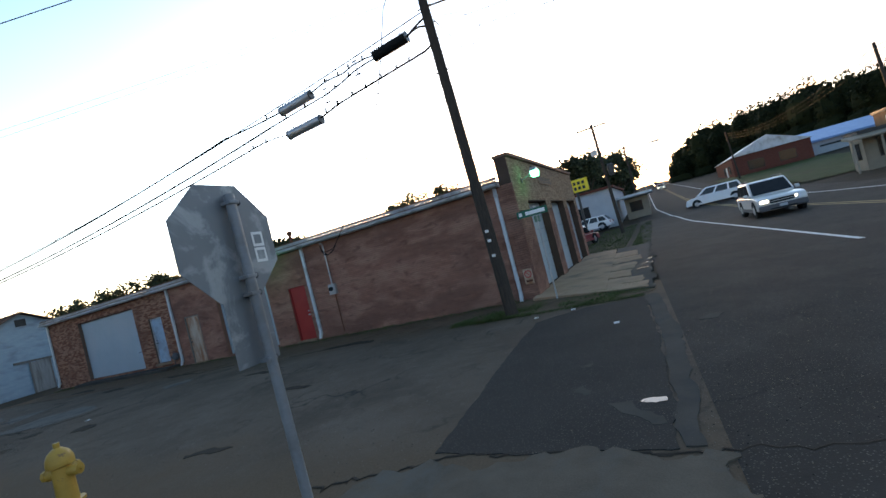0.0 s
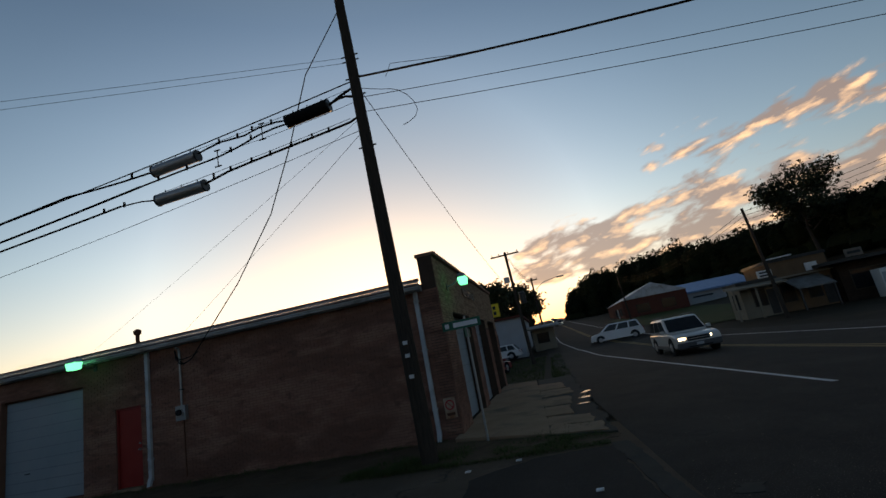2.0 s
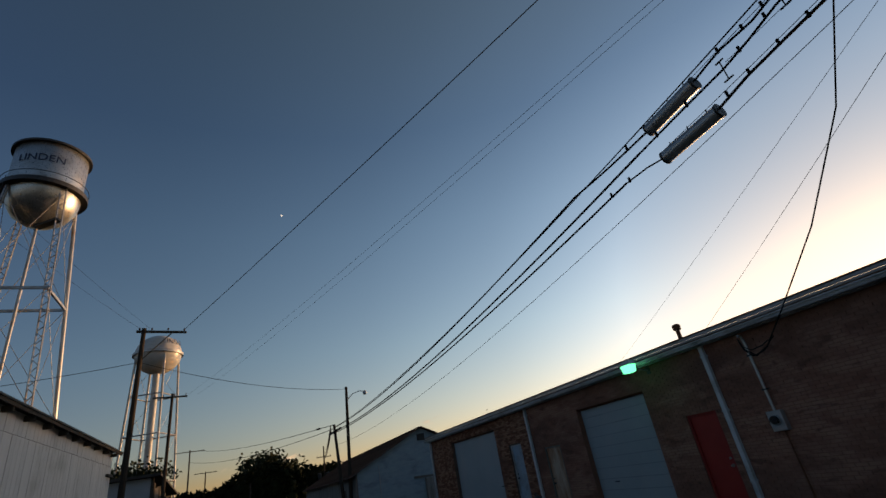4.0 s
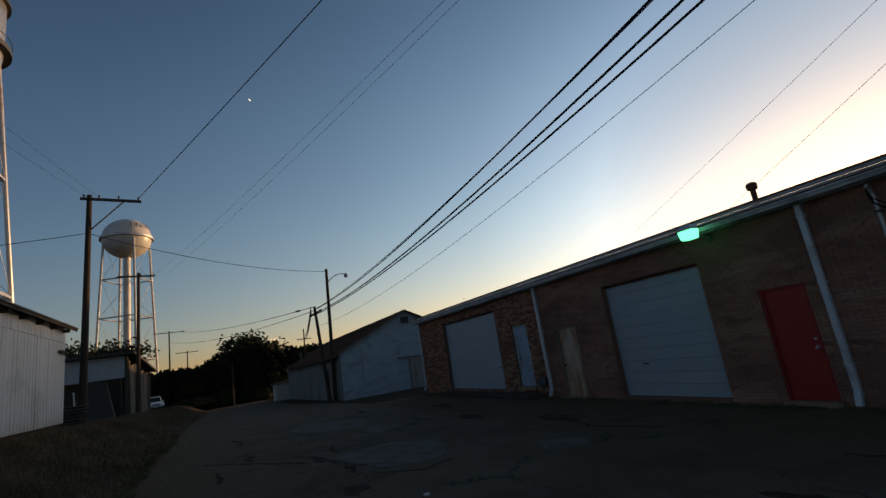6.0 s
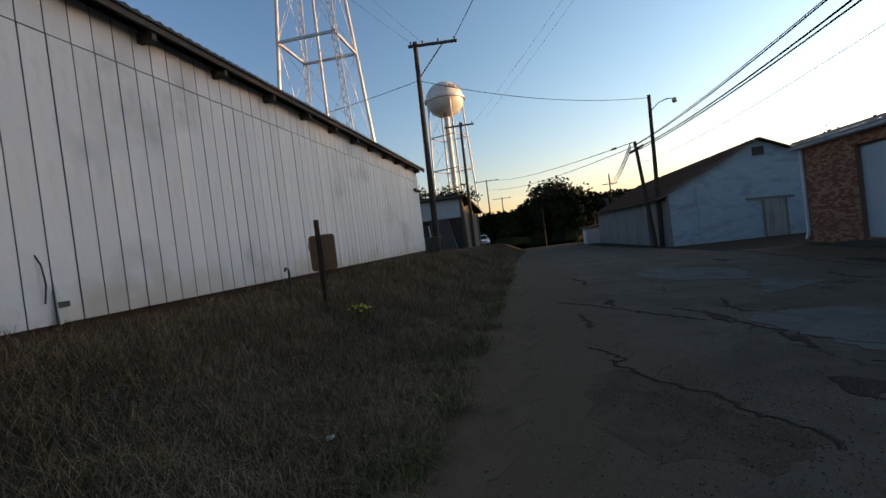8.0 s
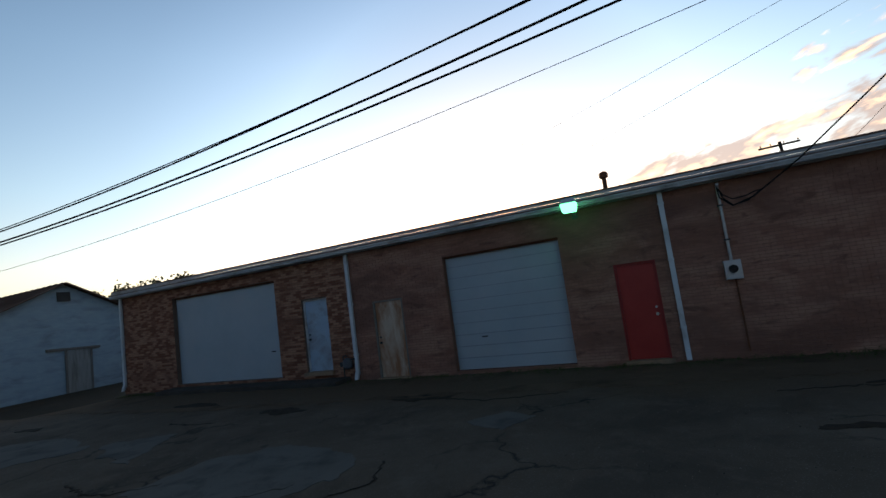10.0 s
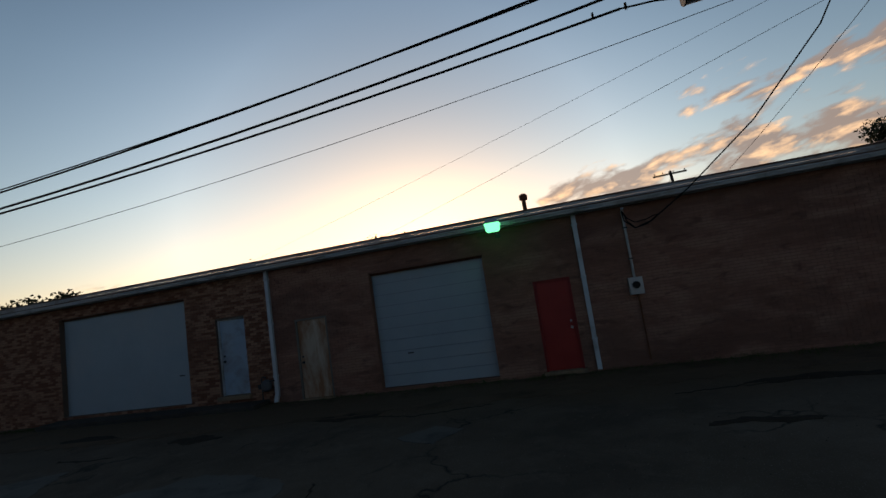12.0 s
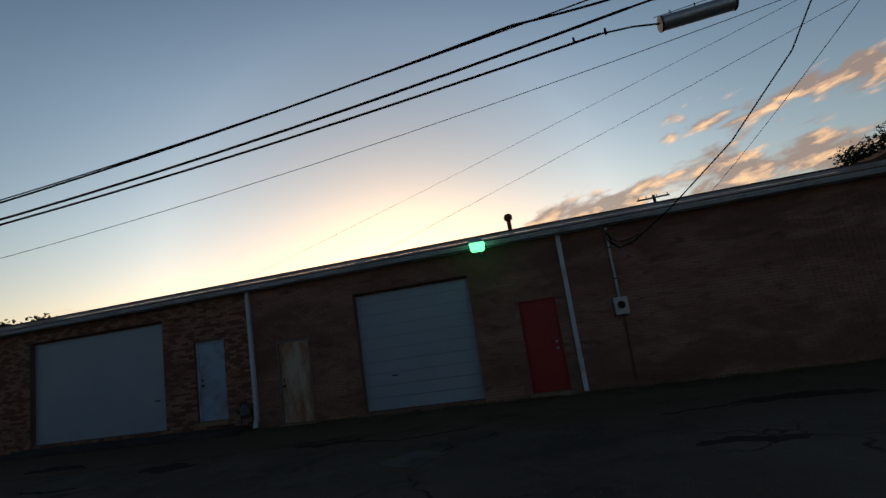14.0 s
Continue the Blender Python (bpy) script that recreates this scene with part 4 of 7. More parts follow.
GAR1, BDOOR, WDOOR, GAR2, RED = (-31.13, -26.27, 0.2, 3.2), (-25.26, -24.3, 0.3, 2.44), (-22.72, -21.76, 0.02, 2.12), (-20.42, -17.42, 0.08, 3.0), (-16.32, -15.47, 0.07, 2.17)
HOLES = [GAR1, BDOOR, WDOOR, GAR2, RED]
garage = thing("brick_garage", (-20, 14, 0), "long single-storey brick garage building with a tin roof edge", "building")
inv = Matrix.Translation((20, -14, 0))
W_END, W_CORNER, EAVE = -34.15, -6.62, 3.66
s = wall_with_openings(W_END, -23.4, -0.3, EAVE, 14.012, 14.3, [h for h in HOLES if h[1] < -23.4]).moved(inv)
wall_a = part("south_wall", s, M["mortar"], garage, "multi-tone natural red brick wall", weld=True)
s = wall_with_openings(-23.4, -7.02, -0.3, EAVE, 14.012, 14.3, [h for h in HOLES if h[0] > -23.4]).moved(inv)
wall_b = part("south_wall", s, M["mortar_painted"], garage, "weathered brown-red painted brick wall", weld=True)
part("west_wall", Shape().box(W_END, 14.3, -0.6, W_END + 0.28, 26.0, 3.9).moved(inv), M["mortar"], garage)
part("back_wall", Shape().box(W_END, 26.0, -0.6, -6.9, 26.25, 4.0).moved(inv), M["mortar"], garage)
part("floor_slab", Shape().box(W_END + 0.3, 14.32, -0.2, -7.1, 25.9, 0.05).moved(inv), M["concrete"], garage)
# roof with standing ribs, fascia and gutter
s = Shape().hexa([(W_END - 0.1, 13.74, 3.74), (-7.02, 13.74, 3.74), (-7.02, 20, 4.02), (W_END - 0.1, 20, 4.02)], [(W_END - 0.1, 13.74, 3.80), (-7.02, 13.74, 3.80), (-7.02, 20, 4.09), (W_END - 0.1, 20, 4.09)])
s.hexa([(W_END - 0.1, 20, 4.02), (-7.02, 20, 4.02), (-7.02, 26.3, 3.9), (W_END - 0.1, 26.3, 3.9)], [(W_END - 0.1, 20, 4.09), (-7.02, 20, 4.09), (-7.02, 26.3, 3.97), (W_END - 0.1, 26.3, 3.97)])
inv2 = Matrix.Translation((20, -14, -0.09))
roof = part("roof", s.moved(inv2), M["roofmetal"], garage, "grey tin roof with rust stains", weld=True)
rib = mesh_of("roof_rib", Shape().beam((0, 13.74, 3.81), (0, 20, 4.10), 0.05, 0.03), M["roofmetal"])
x = W_END
while x < -7.1:
    ob = new("roof_rib", rib)
    ob.parent = roof
    ob.matrix_basis = inv2 @ Matrix.Translation((x, 0, 0))
    x += 0.61
part("fascia", Shape().box(W_END - 0.1, 13.86, EAVE - 0.02, -7.02, 13.99, 3.75).moved(inv2), M["trim"], garage, bevel=0.01)
g = Shape().prism([(13.70, 3.66), (13.85, 3.66), (13.85, 3.735), (13.66, 3.735)], W_END - 0.12, -7.0, "x")
g.box(W_END - 0.12, 13.645, 3.725, -7.0, 13.67, 3.745)
part("gutter", g.moved(inv2), M["trim"], garage, "weathered white metal gutter")
part("roof_cap", Shape().box(W_END - 0.11, 13.77, 3.885, -7.02, 13.86, 3.945).box(W_END - 0.11, 13.72, 3.765, -7.02, 13.735, 3.79).moved(inv2), M["roof_rust"], garage, "rust-brown lapped tin roof edge")
part("eave_edge", Shape().box(W_END - 0.11, 13.735, 3.80, -7.02, 13.765, 3.835).box(W_END - 0.11, 13.75, 3.845, -7.02, 13.775, 3.90).moved(inv2), M["roofmetal"], garage, "dented tin roof edge")
for x, zb in ((-15.16, 0.06), (-23.41, 0.05), (-7.2, -0.02), (-34.02, 0.12)):
    s = Shape().box(x - 0.05, 13.90, zb + 0.12, x + 0.05, 13.985, 3.66)
    s.hexa([(x - 0.05, 13.82, zb), (x + 0.05, 13.82, zb), (x + 0.05, 13.90, zb), (x - 0.05, 13.90, zb)], [(x - 0.05, 13.88, zb + 0.2), (x + 0.05, 13.88, zb + 0.2), (x + 0.05, 13.98, zb + 0.2), (x - 0.05, 13.98, zb + 0.2)])
    for z in (0.7, 2.1, 3.3):
        s.box(x - 0.065, 13.895, z, x + 0.065, 14.0, z + 0.04)
    part("downspout", s.moved(inv), M["trim"], garage, "white square metal downspout", bevel=0.006)


def sectional_door(parent, hole, y, panels, rows_mat, label):
    x0, x1, z0, z1 = hole
    d = part("garage_door", Shape().box(x0, y + 0.02, z0, x1, y + 0.05, z1).moved(inv), M["garage_seam"], parent, label)
    h = (z1 - z0) / panels
    for i in range(panels):
        s = Shape().box(x0 + 0.01, y, z0 + i * h + 0.008, x1 - 0.01, y + 0.025, z0 + (i + 1) * h - 0.008)
        part("door_panel", s.moved(inv), rows_mat, d)
    part("lift_handle", Shape().box((x0 + x1) / 2 - 0.75, y - 0.035, z0 + 0.78, (x0 + x1) / 2 - 0.6, y, z0 + 0.81).moved(inv), M["steel_dark"], d, "dark lift handle")
    part("head_frame", Shape().box(x0, y - 0.06, z1 - 0.05, x1, y + 0.06, z1).moved(inv), M["rust"], d, "dark timber head")
    return d


sectional_door(garage, GAR2, 14.17, 10, M["garage"], "white sectional garage door, closed")
d = part("garage_door", Shape().box(GAR1[0], 14.17, GAR1[2], GAR1[1], 14.21, GAR1[3]).moved(inv), M["garage"], garage, "large plain pale garage door, closed")
part("lift_handle", Shape().box(-26.75, 14.13, 1.0, -26.6, 14.17, 1.03).moved(inv), M["steel_dark"], d)
part("head_frame", Shape().box(GAR1[0], 14.1, 3.15, GAR1[1], 14.2, 3.2).moved(inv), M["rust"], d)


def leaf_door(hole, y, mat, frame_mat, label, knob_left, lining=0.05):
    x0, x1, z0, z1 = hole
    d = part("door", Shape().box(x0 + lining, y, z0 + 0.02, x1 - lining, y + 0.045, z1 - lining).moved(inv), M[mat], garage, label, bevel=0.004)
    s = Shape().box(x0, y - 0.04, z0, x0 + lining, y + 0.1, z1).box(x1 - lining, y - 0.04, z0, x1, y + 0.1, z1).box(x0 + lining, y - 0.04, z1 - lining, x1 - lining, y + 0.1, z1)
    part("door_frame", s.moved(inv), M[frame_mat], d)
    kx = x0 + 0.13 if knob_left else x1 - 0.13
    k = Shape().rod((kx, y, z0 + 0.95), (kx, y - 0.02, z0 + 0.95), 0.035).rod((kx, y - 0.02, z0 + 0.95), (kx, y - 0.07, z0 + 0.95), 0.028, 0.02)
    part("door_knob", k.moved(inv), M["metal"] if mat == "red_door" else M["steel_dark"], d, "round door knob with deadbolt", smooth=True)
    part("deadbolt", Shape().rod((kx, y, z0 + 1.1), (kx, y - 0.025, z0 + 1.1), 0.026).moved(inv), M["metal"] if mat == "red_door" else M["steel_dark"], d)
    part("sill", Shape().box(x0 - 0.05, 13.9, z0 - 0.09, x1 + 0.05, y + 0.1, z0 + 0.01).moved(inv), M["concrete"], d)
    return d


leaf_door(BDOOR, 14.13, "blue_door", "trim", "scuffed pale blue steel door, closed", True)
leaf_door(WDOOR, 14.05, "rust_door", "wood_grey", "rust-streaked tan wooden door, closed", True)
leaf_door(RED, 14.08, "red_door", "red_frame", "bright red steel door, closed", False)
part("step_slab", Shape().box(-31.3, 13.3, -0.1, -23.7, 14.0, 0.12).moved(inv), M["kerb"], garage, "low worn concrete kerb before the doors", bevel=0.02)

# front parapet and bays, facing the main road
F0, F1, FY = -7.02, W_CORNER, 25.4
s = Shape()
bays = [(15.4, 18.1), (19.0, 21.7), (22.5, 24.7)]
ys = [14.013, 15.4, 18.1, 19.0, 21.7, 22.5, 24.7, FY]
for a, b in zip(ys, ys[1:]):
    s.box(F0, a, 3.0 if (a, b) in bays else -0.2, F1 - 0.02, b, 4.42)
front = part("front_wall", s.moved(inv), M["mortar_dark"], garage, "buff and red brick front wall with three bays", weld=True)
part("north_wall", Shape().box(W_END, FY - 0.3, -0.3, F0, FY, 3.9).moved(inv), M["mortar"], garage)
for a, b in bays:
    d = part("bay_door", Shape().box(F0 + 0.02, a, 0.05, F0 + 0.08, b, 3.0).moved(inv), M["garage_seam"], garage, "pale blue-white sectional bay door, closed")
    for i in range(6):
        part("door_panel", Shape().box(F0 + 0.06, a + 0.02, 0.06 + i * 0.49, F0 + 0.11, b - 0.02, 0.53 + i * 0.49).moved(inv), M["garage"], d)
s = Shape()
y = 14.0
while y < FY:
    s.box(F0 - 0.05, y, 4.42, F1 + 0.05, y + 0.27, 4.50)
    s.rod((F0 - 0.05, y + 0.29, 4.49), (F1 + 0.05, y + 0.29, 4.49), 0.05, n=8)
    y += 0.3
part("coping", s.moved(inv), M["terracotta"], garage, "terracotta tile parapet coping")
# raised worn letters on the front, unreadable: plain bars
s = Shape()
for i in range(7):
    s.box(F1 + 0.01, 17.6 + i * 0.32, 3.66, F1 + 0.03, 17.6 + i * 0.32 + 0.2, 3.92)
part("sign_letters", s.moved(inv), M["letter_dark"], garage, "row of dark worn sign bars")


# ---- fixtures on the brick garage ----
def wall_lamp(at, turn, arm, label):
    """A yard lamp on a bent arm: plate, arm, hood, lens. It points along -y before the turn."""
    t = thing("wall_lamp", at, label, "lamp", group="green yard lamps", turn=turn)
    part("wall_plate", Shape().box(-0.06, -0.02, -0.28, 0.06, 0.0, -0.08), M["steel_dark"], t, bevel=0.005)
    part("arm", Shape().tube([(0, 0, -0.18), (0, -arm * 0.4, -0.14), (0, -arm * 0.8, -0.02), (0, -arm, 0.04)], 0.02, 8), M["metal"], t, "bent galvanised arm", smooth=True)
    part("hood", Shape().hexa([(-0.17, -arm - 0.13, 0.0), (0.17, -arm - 0.13, 0.0), (0.17, -arm + 0.1, 0.0), (-0.17, -arm + 0.1, 0.0)], [(-0.12, -arm - 0.1, 0.1), (0.12, -arm - 0.1, 0.1), (0.12, -arm + 0.08, 0.1), (-0.12, -arm + 0.08, 0.1)]), M["metal"], t, bevel=0.01)
    part("lens", Shape().hexa([(-0.14, -arm - 0.12, -0.2), (0.14, -arm - 0.12, -0.2), (0.14, -arm + 0.08, -0.2), (-0.14, -arm + 0.08, -0.2)], [(-0.175, -arm - 0.14, -0.005), (0.175, -arm - 0.14, -0.005), (0.175, -arm + 0.1, -0.005), (-0.175, -arm + 0.1, -0.005)]), M["green_lamp"], t, "glowing green lens", bevel=0.02)
    part("photocell", Shape().rod((0.0, -arm + 0.06, 0.1), (0.0, -arm + 0.06, 0.16), 0.035), M["steel_dark"], t)
    return t


wall_lamp((-16.95, 13.995, 3.62), 0, 0.62, "green glowing yard lamp on the side wall above the garage door")
wall_lamp((-6.6, 15.1, 3.86), 90, 0.45, "green glowing yard lamp on the front wall of the garage")

meter = thing("electric_meter", (-14.1, 13.99, 1.74), "grey electric meter box with a round glass dial on the wall", "meter")
part("box", Shape().box(-0.15, -0.13, -0.18, 0.15, 0.0, 0.2), M["metal"], meter, bevel=0.012)
part("dial", Shape().rod((0, -0.13, 0.03), (0, -0.22, 0.03), 0.085, 0.075, 20), M["glass_dark"], meter, "round glass dial", smooth=True)
part("dial_ring", Shape().lathe([(0.085, 0), (0.1, 0), (0.1, 0.03), (0.085, 0.03)], 20, ring=True).moved(pose(0, -0.13, 0.03, 90, 0, 0)), M["metal"], meter)
part("riser_pipe", Shape().tube([(0, -0.05, 0.2), (0, -0.05, 1.6), (0.0, -0.08, 1.72), (0, -0.17, 1.74)], 0.03, 8), M["metal"], meter, "grey riser conduit")
part("drop_pipe", Shape().rod((0.02, -0.03, -0.18), (0.02, -0.03, -1.6), 0.016, n=8), M["rust"], meter, "thin ground conduit")
for z in (0.6, 1.3):
    part("pipe_clamp", Shape().box(-0.05, -0.09, z, 0.05, 0.0, z + 0.03), M["steel_dark"], meter)

gas = thing("gas_meter", (-23.66, 13.85, 0.0), "small dark gas meter with pipes at the wall foot", "gas meter")
part("body", Shape().lathe([(0.06, 0.35), (0.13, 0.4), (0.14, 0.55), (0.1, 0.63), (0.04, 0.66)], 14), M["plastic"], gas, smooth=True)
part("inlet_pipe", Shape().tube([(-0.14, 0, -0.1), (-0.14, 0, 0.7), (-0.08, 0, 0.74), (0.0, 0, 0.7)], 0.018, 8), M["steel_dark"], gas)
part("outlet_pipe", Shape().tube([(0.05, 0, 0.6), (0.2, 0, 0.62), (0.22, 0.08, 0.6), (0.22, 0.14, 0.6)], 0.018, 8), M["steel_dark"], gas)
part("regulator", Shape().rod((-0.14, 0, 0.5), (-0.14, -0.1, 0.5), 0.07, 0.06, 14), M["steel_dark"], gas, smooth=True)

vent = thing("roof_vent", (-16.25, 14.75, 3.86), "rusty metal flue pipe with a cap on the roof", "vent pipe")
part("pipe", Shape().rod((0, 0, -0.05), (0, 0, 0.42), 0.055, n=14), M["rust"], vent, smooth=True)
part("cap", Shape().lathe([(0.06, 0.40), (0.10, 0.42), (0.11, 0.52), (0.08, 0.56), (0.02, 0.58)], 14), M["rust"], vent, smooth=True)

board = thing("no_parking_sign", (-6.84, 13.985, 0.70), "faded tan no parking sign with a red ring", "sign")
part("plate", Shape().box(-0.14, -0.012, -0.23, 0.14, 0, 0.23), M["rust_door"], board, bevel=0.003)
part("ring", Shape().lathe([(0.085, 0), (0.115, 0), (0.115, 0.004), (0.085, 0.004)], 24, ring=True).moved(pose(0, -0.012, 0.07, 90)), M["sign_red"], board, "red prohibition ring")
part("slash", Shape().beam((-0.07, -0.0155, 0.14), (0.07, -0.0155, 0.0), 0.004, 0.022), M["sign_red"], board)
part("bar", Shape().box(-0.10, -0.015, -0.17, 0.10, -0.011, -0.11), M["rust"], board, "dark unreadable lettering bar")

street = thing("street_sign", (-6.05, 13.1, 0.0), "green street name sign with white bars on a thin post", "street sign", turn=0)
part("post", Shape().rod((0.1, 0, -0.15), (0.1, 0, 2.66), 0.025, n=8), M["metal"], street)
part("blade", Shape().box(-0.42, -0.045, 2.40, 0.45, -0.03, 2.60), M["sign_green"], street, "green name blade")
for a, b in ((-0.36, -0.27), (-0.17, 0.38)):
    part("name_bar", Shape().box(a, -0.049, 2.45, b, -0.044, 2.55), M["letter_white"], street, "white lettering bar")
part("cross_blade", Shape().box(0.095, -0.3, 2.20, 0.11, 0.32, 2.38), M["sign_green"], street, "second green blade below")

# ---- stop sign seen from behind ----
stop = thing("stop_sign", (-5.1, 2.26, 0.0), "octagonal stop sign with bare aluminium back on a galvanised post", "stop sign")
SZ, HALF, SY = 2.32, 0.338, -0.045
part("post", Shape().rod((0.02, 0.03, -0.3), (0, 0, SZ + 0.27), 0.03, n=14), M["post_steel"], stop, "galvanised pipe post", smooth=True)
R8 = HALF / math.cos(math.pi / 8)
octo = [(SY + R8 * math.cos(math.pi / 8 + i * math.pi / 4), SZ + R8 * math.sin(math.pi / 8 + i * math.pi / 4)) for i in range(8)]
part("sign_plate", Shape().prism(octo, -0.046, -0.043, "x"), M["sign_back"], stop, "bare grey aluminium octagon, scuffed")
part("red_face", Shape().prism([(SY + (y - SY) * 0.99, SZ + (z - SZ) * 0.99) for y, z in octo], -0.0475, -0.0462, "x"), M["sign_red"], stop, "red face")
part("word", lettering("STOP", 0.21, 0.001).moved(pose(-0.049, SY, SZ, 0, 0, -90)), M["letter_white"], stop, "white lettering")
part("plaque", Shape().box(-0.052, -0.17, 1.60, -0.049, 0.135, 2.04), M["sign_back"], stop, "plain rectangular plaque below", bevel=0.001)
for z in (SZ + 0.22, 2.10, 2.00, 1.61):
    part("clamp", Shape().box(-0.0425, -0.036, z - 0.012, 0.034, 0.036, z + 0.012), M["post_steel"], stop, bevel=0.006)
    part("bolt", Shape().rod((0.0, 0.03, z), (0.0, 0.062, z), 0.012, n=6).rod((0.0, 0.045, z), (0.0, 0.055, z), 0.019, n=6), M["steel_dark"], stop)
for z in (SZ + 0.003, SZ - 0.095):
    st_ = part("sticker", Shape().box(-0.0425, 0.13, z - 0.045, -0.0415, 0.215, z + 0.045), M["sign_white"], stop, "small pale sticker")
    part("print", Shape().box(-0.0414, 0.145, z - 0.028, -0.041, 0.2, z + 0.028), M["sign_back"], st_)

# ---- hydrant ----
hyd = thing("fire_hydrant", (-9.2, 2.9, land(-9.2, 2.9) + 0.24), "yellow fire hydrant at the street edge", "hydrant", turn=25)
part("barrel", Shape().lathe([(0.16, 0), (0.16, 0.05), (0.10, 0.07), (0.095, 0.5), (0.13, 0.52), (0.13, 0.56)], 18), M["hydrant"], hyd, smooth=True)
part("bonnet", Shape().lathe([(0.13, 0.56), (0.125, 0.6), (0.10, 0.66), (0.05, 0.70), (0.03, 0.71), (0.03, 0.76)], 18), M["hydrant"], hyd, smooth=True)
for a in (0, 90, 180):
    m = pose(0, 0, 0.44, 0, 0, a)
    part("nozzle", Shape().rod((0.08, 0, 0), (0.17, 0, 0), 0.055, n=12).moved(m), M["hydrant"], hyd, smooth=True)
    part("nozzle_cap", Shape().rod((0.16, 0, 0), (0.20, 0, 0), 0.065, 0.06, 8).rod((0.2, 0, 0), (0.225, 0, 0), 0.02, n=5).moved(m), M["hydrant"], hyd)
part("flange", Shape().lathe([(0.15, 0.1), (0.15, 0.13)], 16), M["hydrant"], hyd)
part("standpipe", Shape().lathe([(0.10, -0.4), (0.10, 0.0)], 16), M["hydrant"], hyd, smooth=True)

# ---- white sheet-metal shed on the bank ----
WX0, WX1, WY, WZ0, WZ1 = -34.08, -13.2, -1.2, 1.44, 5.08
shed = thing("metal_warehouse", (-24, -1.2, 1.3), "long white sheet-metal warehouse with a dark eave", "warehouse")
si = Matrix.Translation((24, 1.2, -1.3))
part("north_wall", Shape().box(WX0, WY - 0.12, WZ0, WX1, WY - 0.012, WZ1).moved(si), M["sheet_seam"], shed)
part("west_wall", Shape().box(WX0, -16, WZ0 - 0.5, WX0 + 0.1, WY - 0.12, WZ1 + 0.3).moved(si), M["sheet_rust"], shed)
part("east_wall", Shape().box(WX1 - 0.1, -16, WZ0 - 1.3, WX1, WY - 0.12, WZ1 + 0.3).moved(si), M["sheet_rust"], shed)
part("south_wall", Shape().box(WX0, -16.1, WZ0 - 0.5, WX1, -16, WZ1 + 0.3).moved(si), M["sheet_rust"], shed)
part("foundation", Shape().box(WX0 + 0.1, WY - 0.25, 0.2, WX1 - 0.1, WY - 0.06, WZ0 + 0.02).moved(si), M["foundation"], shed, "dark brown foundation strip")


def rib_panel(w, z0, z1):
    """One folded sheet: flat pan with a raised lap rib."""
    s = Shape()
    prof = [(0.012, -0.006), (0.03, -0.016), (0.05, -0.006), (w * 0.5 - 0.02, -0.003), (w * 0.5, -0.006), (w * 0.5 + 0.02, -0.003), (w - 0.014, -0.003), (w - 0.004, 0.004)]
    pts = prof + [(w - 0.004, 0.010), (0.012, 0.010)]
    n = len(pts)
    vs = [(a, b, z0) for a, b in pts] + [(a, b, z1) for a, b in pts]
    s.add(vs, [tuple(range(n)), tuple(range(2 * n - 1, n - 1, -1))] + [(i, n + i, n + (i + 1) % n, (i + 1) % n) for i in range(n)])
    return s


PW = 0.2835
low = mesh_of("panel", rib_panel(PW, 0, 3.04), M["sheet"])
upp = mesh_of("panel", rib_panel(PW, 0, 0.55), M["sheet"])
n = int((WX1 - WX0) / PW)
wallp = [o for o in shed.children if o.name.startswith("north_wall")][0]
for i in range(n):
    for me, z in ((low, WZ0), (upp, WZ0 + 3.055)):
        ob = new("panel", me)
        ob.parent = wallp
        ob.matrix_basis = si @ pose(WX0 + i * PW, WY - 0.006 * (random.random()), z, 0, 0.12 * (random.random() - 0.5), 0)
part("lap_strip", Shape().box(WX0, WY - 0.03, WZ0 + 3.03, WX1, WY - 0.022, WZ0 + 3.06).moved(si), M["steel_dark"], shed)
# roof with corrugated edge
s = Shape()
k = int((WX1 - WX0 + 0.9) / 0.09)
for i in range(k):
    x = WX0 - 0.45 + i * 0.09
    s.hexa([(x, WY + 0.32, 5.05), (x + 0.09, WY + 0.32, 5.07), (x + 0.09, -8.6, 6.67), (x, -8.6, 6.65)], [(x, WY + 0.32, 5.09 if i % 2 else 5.12), (x + 0.09, WY + 0.32, 5.12 if i % 2 else 5.09), (x + 0.09, -8.6, 6.71), (x, -8.6, 6.71)])
part("roof", s.moved(si), M["tar"], shed, "dark corrugated roof with a deep eave")
part("rear_roof", Shape().hexa([(WX0 - 0.4, -16.6, 5.2), (WX1 + 0.4, -16.6, 5.2), (WX1 + 0.4, -8.6, 6.65), (WX0 - 0.4, -8.6, 6.65)], [(WX0 - 0.4, -16.6, 5.25), (WX1 + 0.4, -16.6, 5.25), (WX1 + 0.4, -8.6, 6.7), (WX0 - 0.4, -8.6, 6.7)]).moved(si), M["tar"], shed)
part("fascia", Shape().box(WX0 - 0.45, WY + 0.25, 4.97, WX1 + 0.45, WY + 0.29, 5.05).moved(si), M["wood_dark"], shed, "dark eave board")
x = WX0 + 0.4
while x < WX1:
    part("rafter_end", Shape().box(x - 0.04, WY + 0.003, 4.86, x + 0.04, WY + 0.25, 5.0).moved(si), M["wood_dark"], shed, bevel=0.006)
    x += 1.45
part("flashing", Shape().box(WX0 - 0.02, WY - 0.02, 4.05, WX0 + 0.9, WY + 0.12, 4.15).moved(si), M["wood_dark"], shed, "short dark ledge near the end")
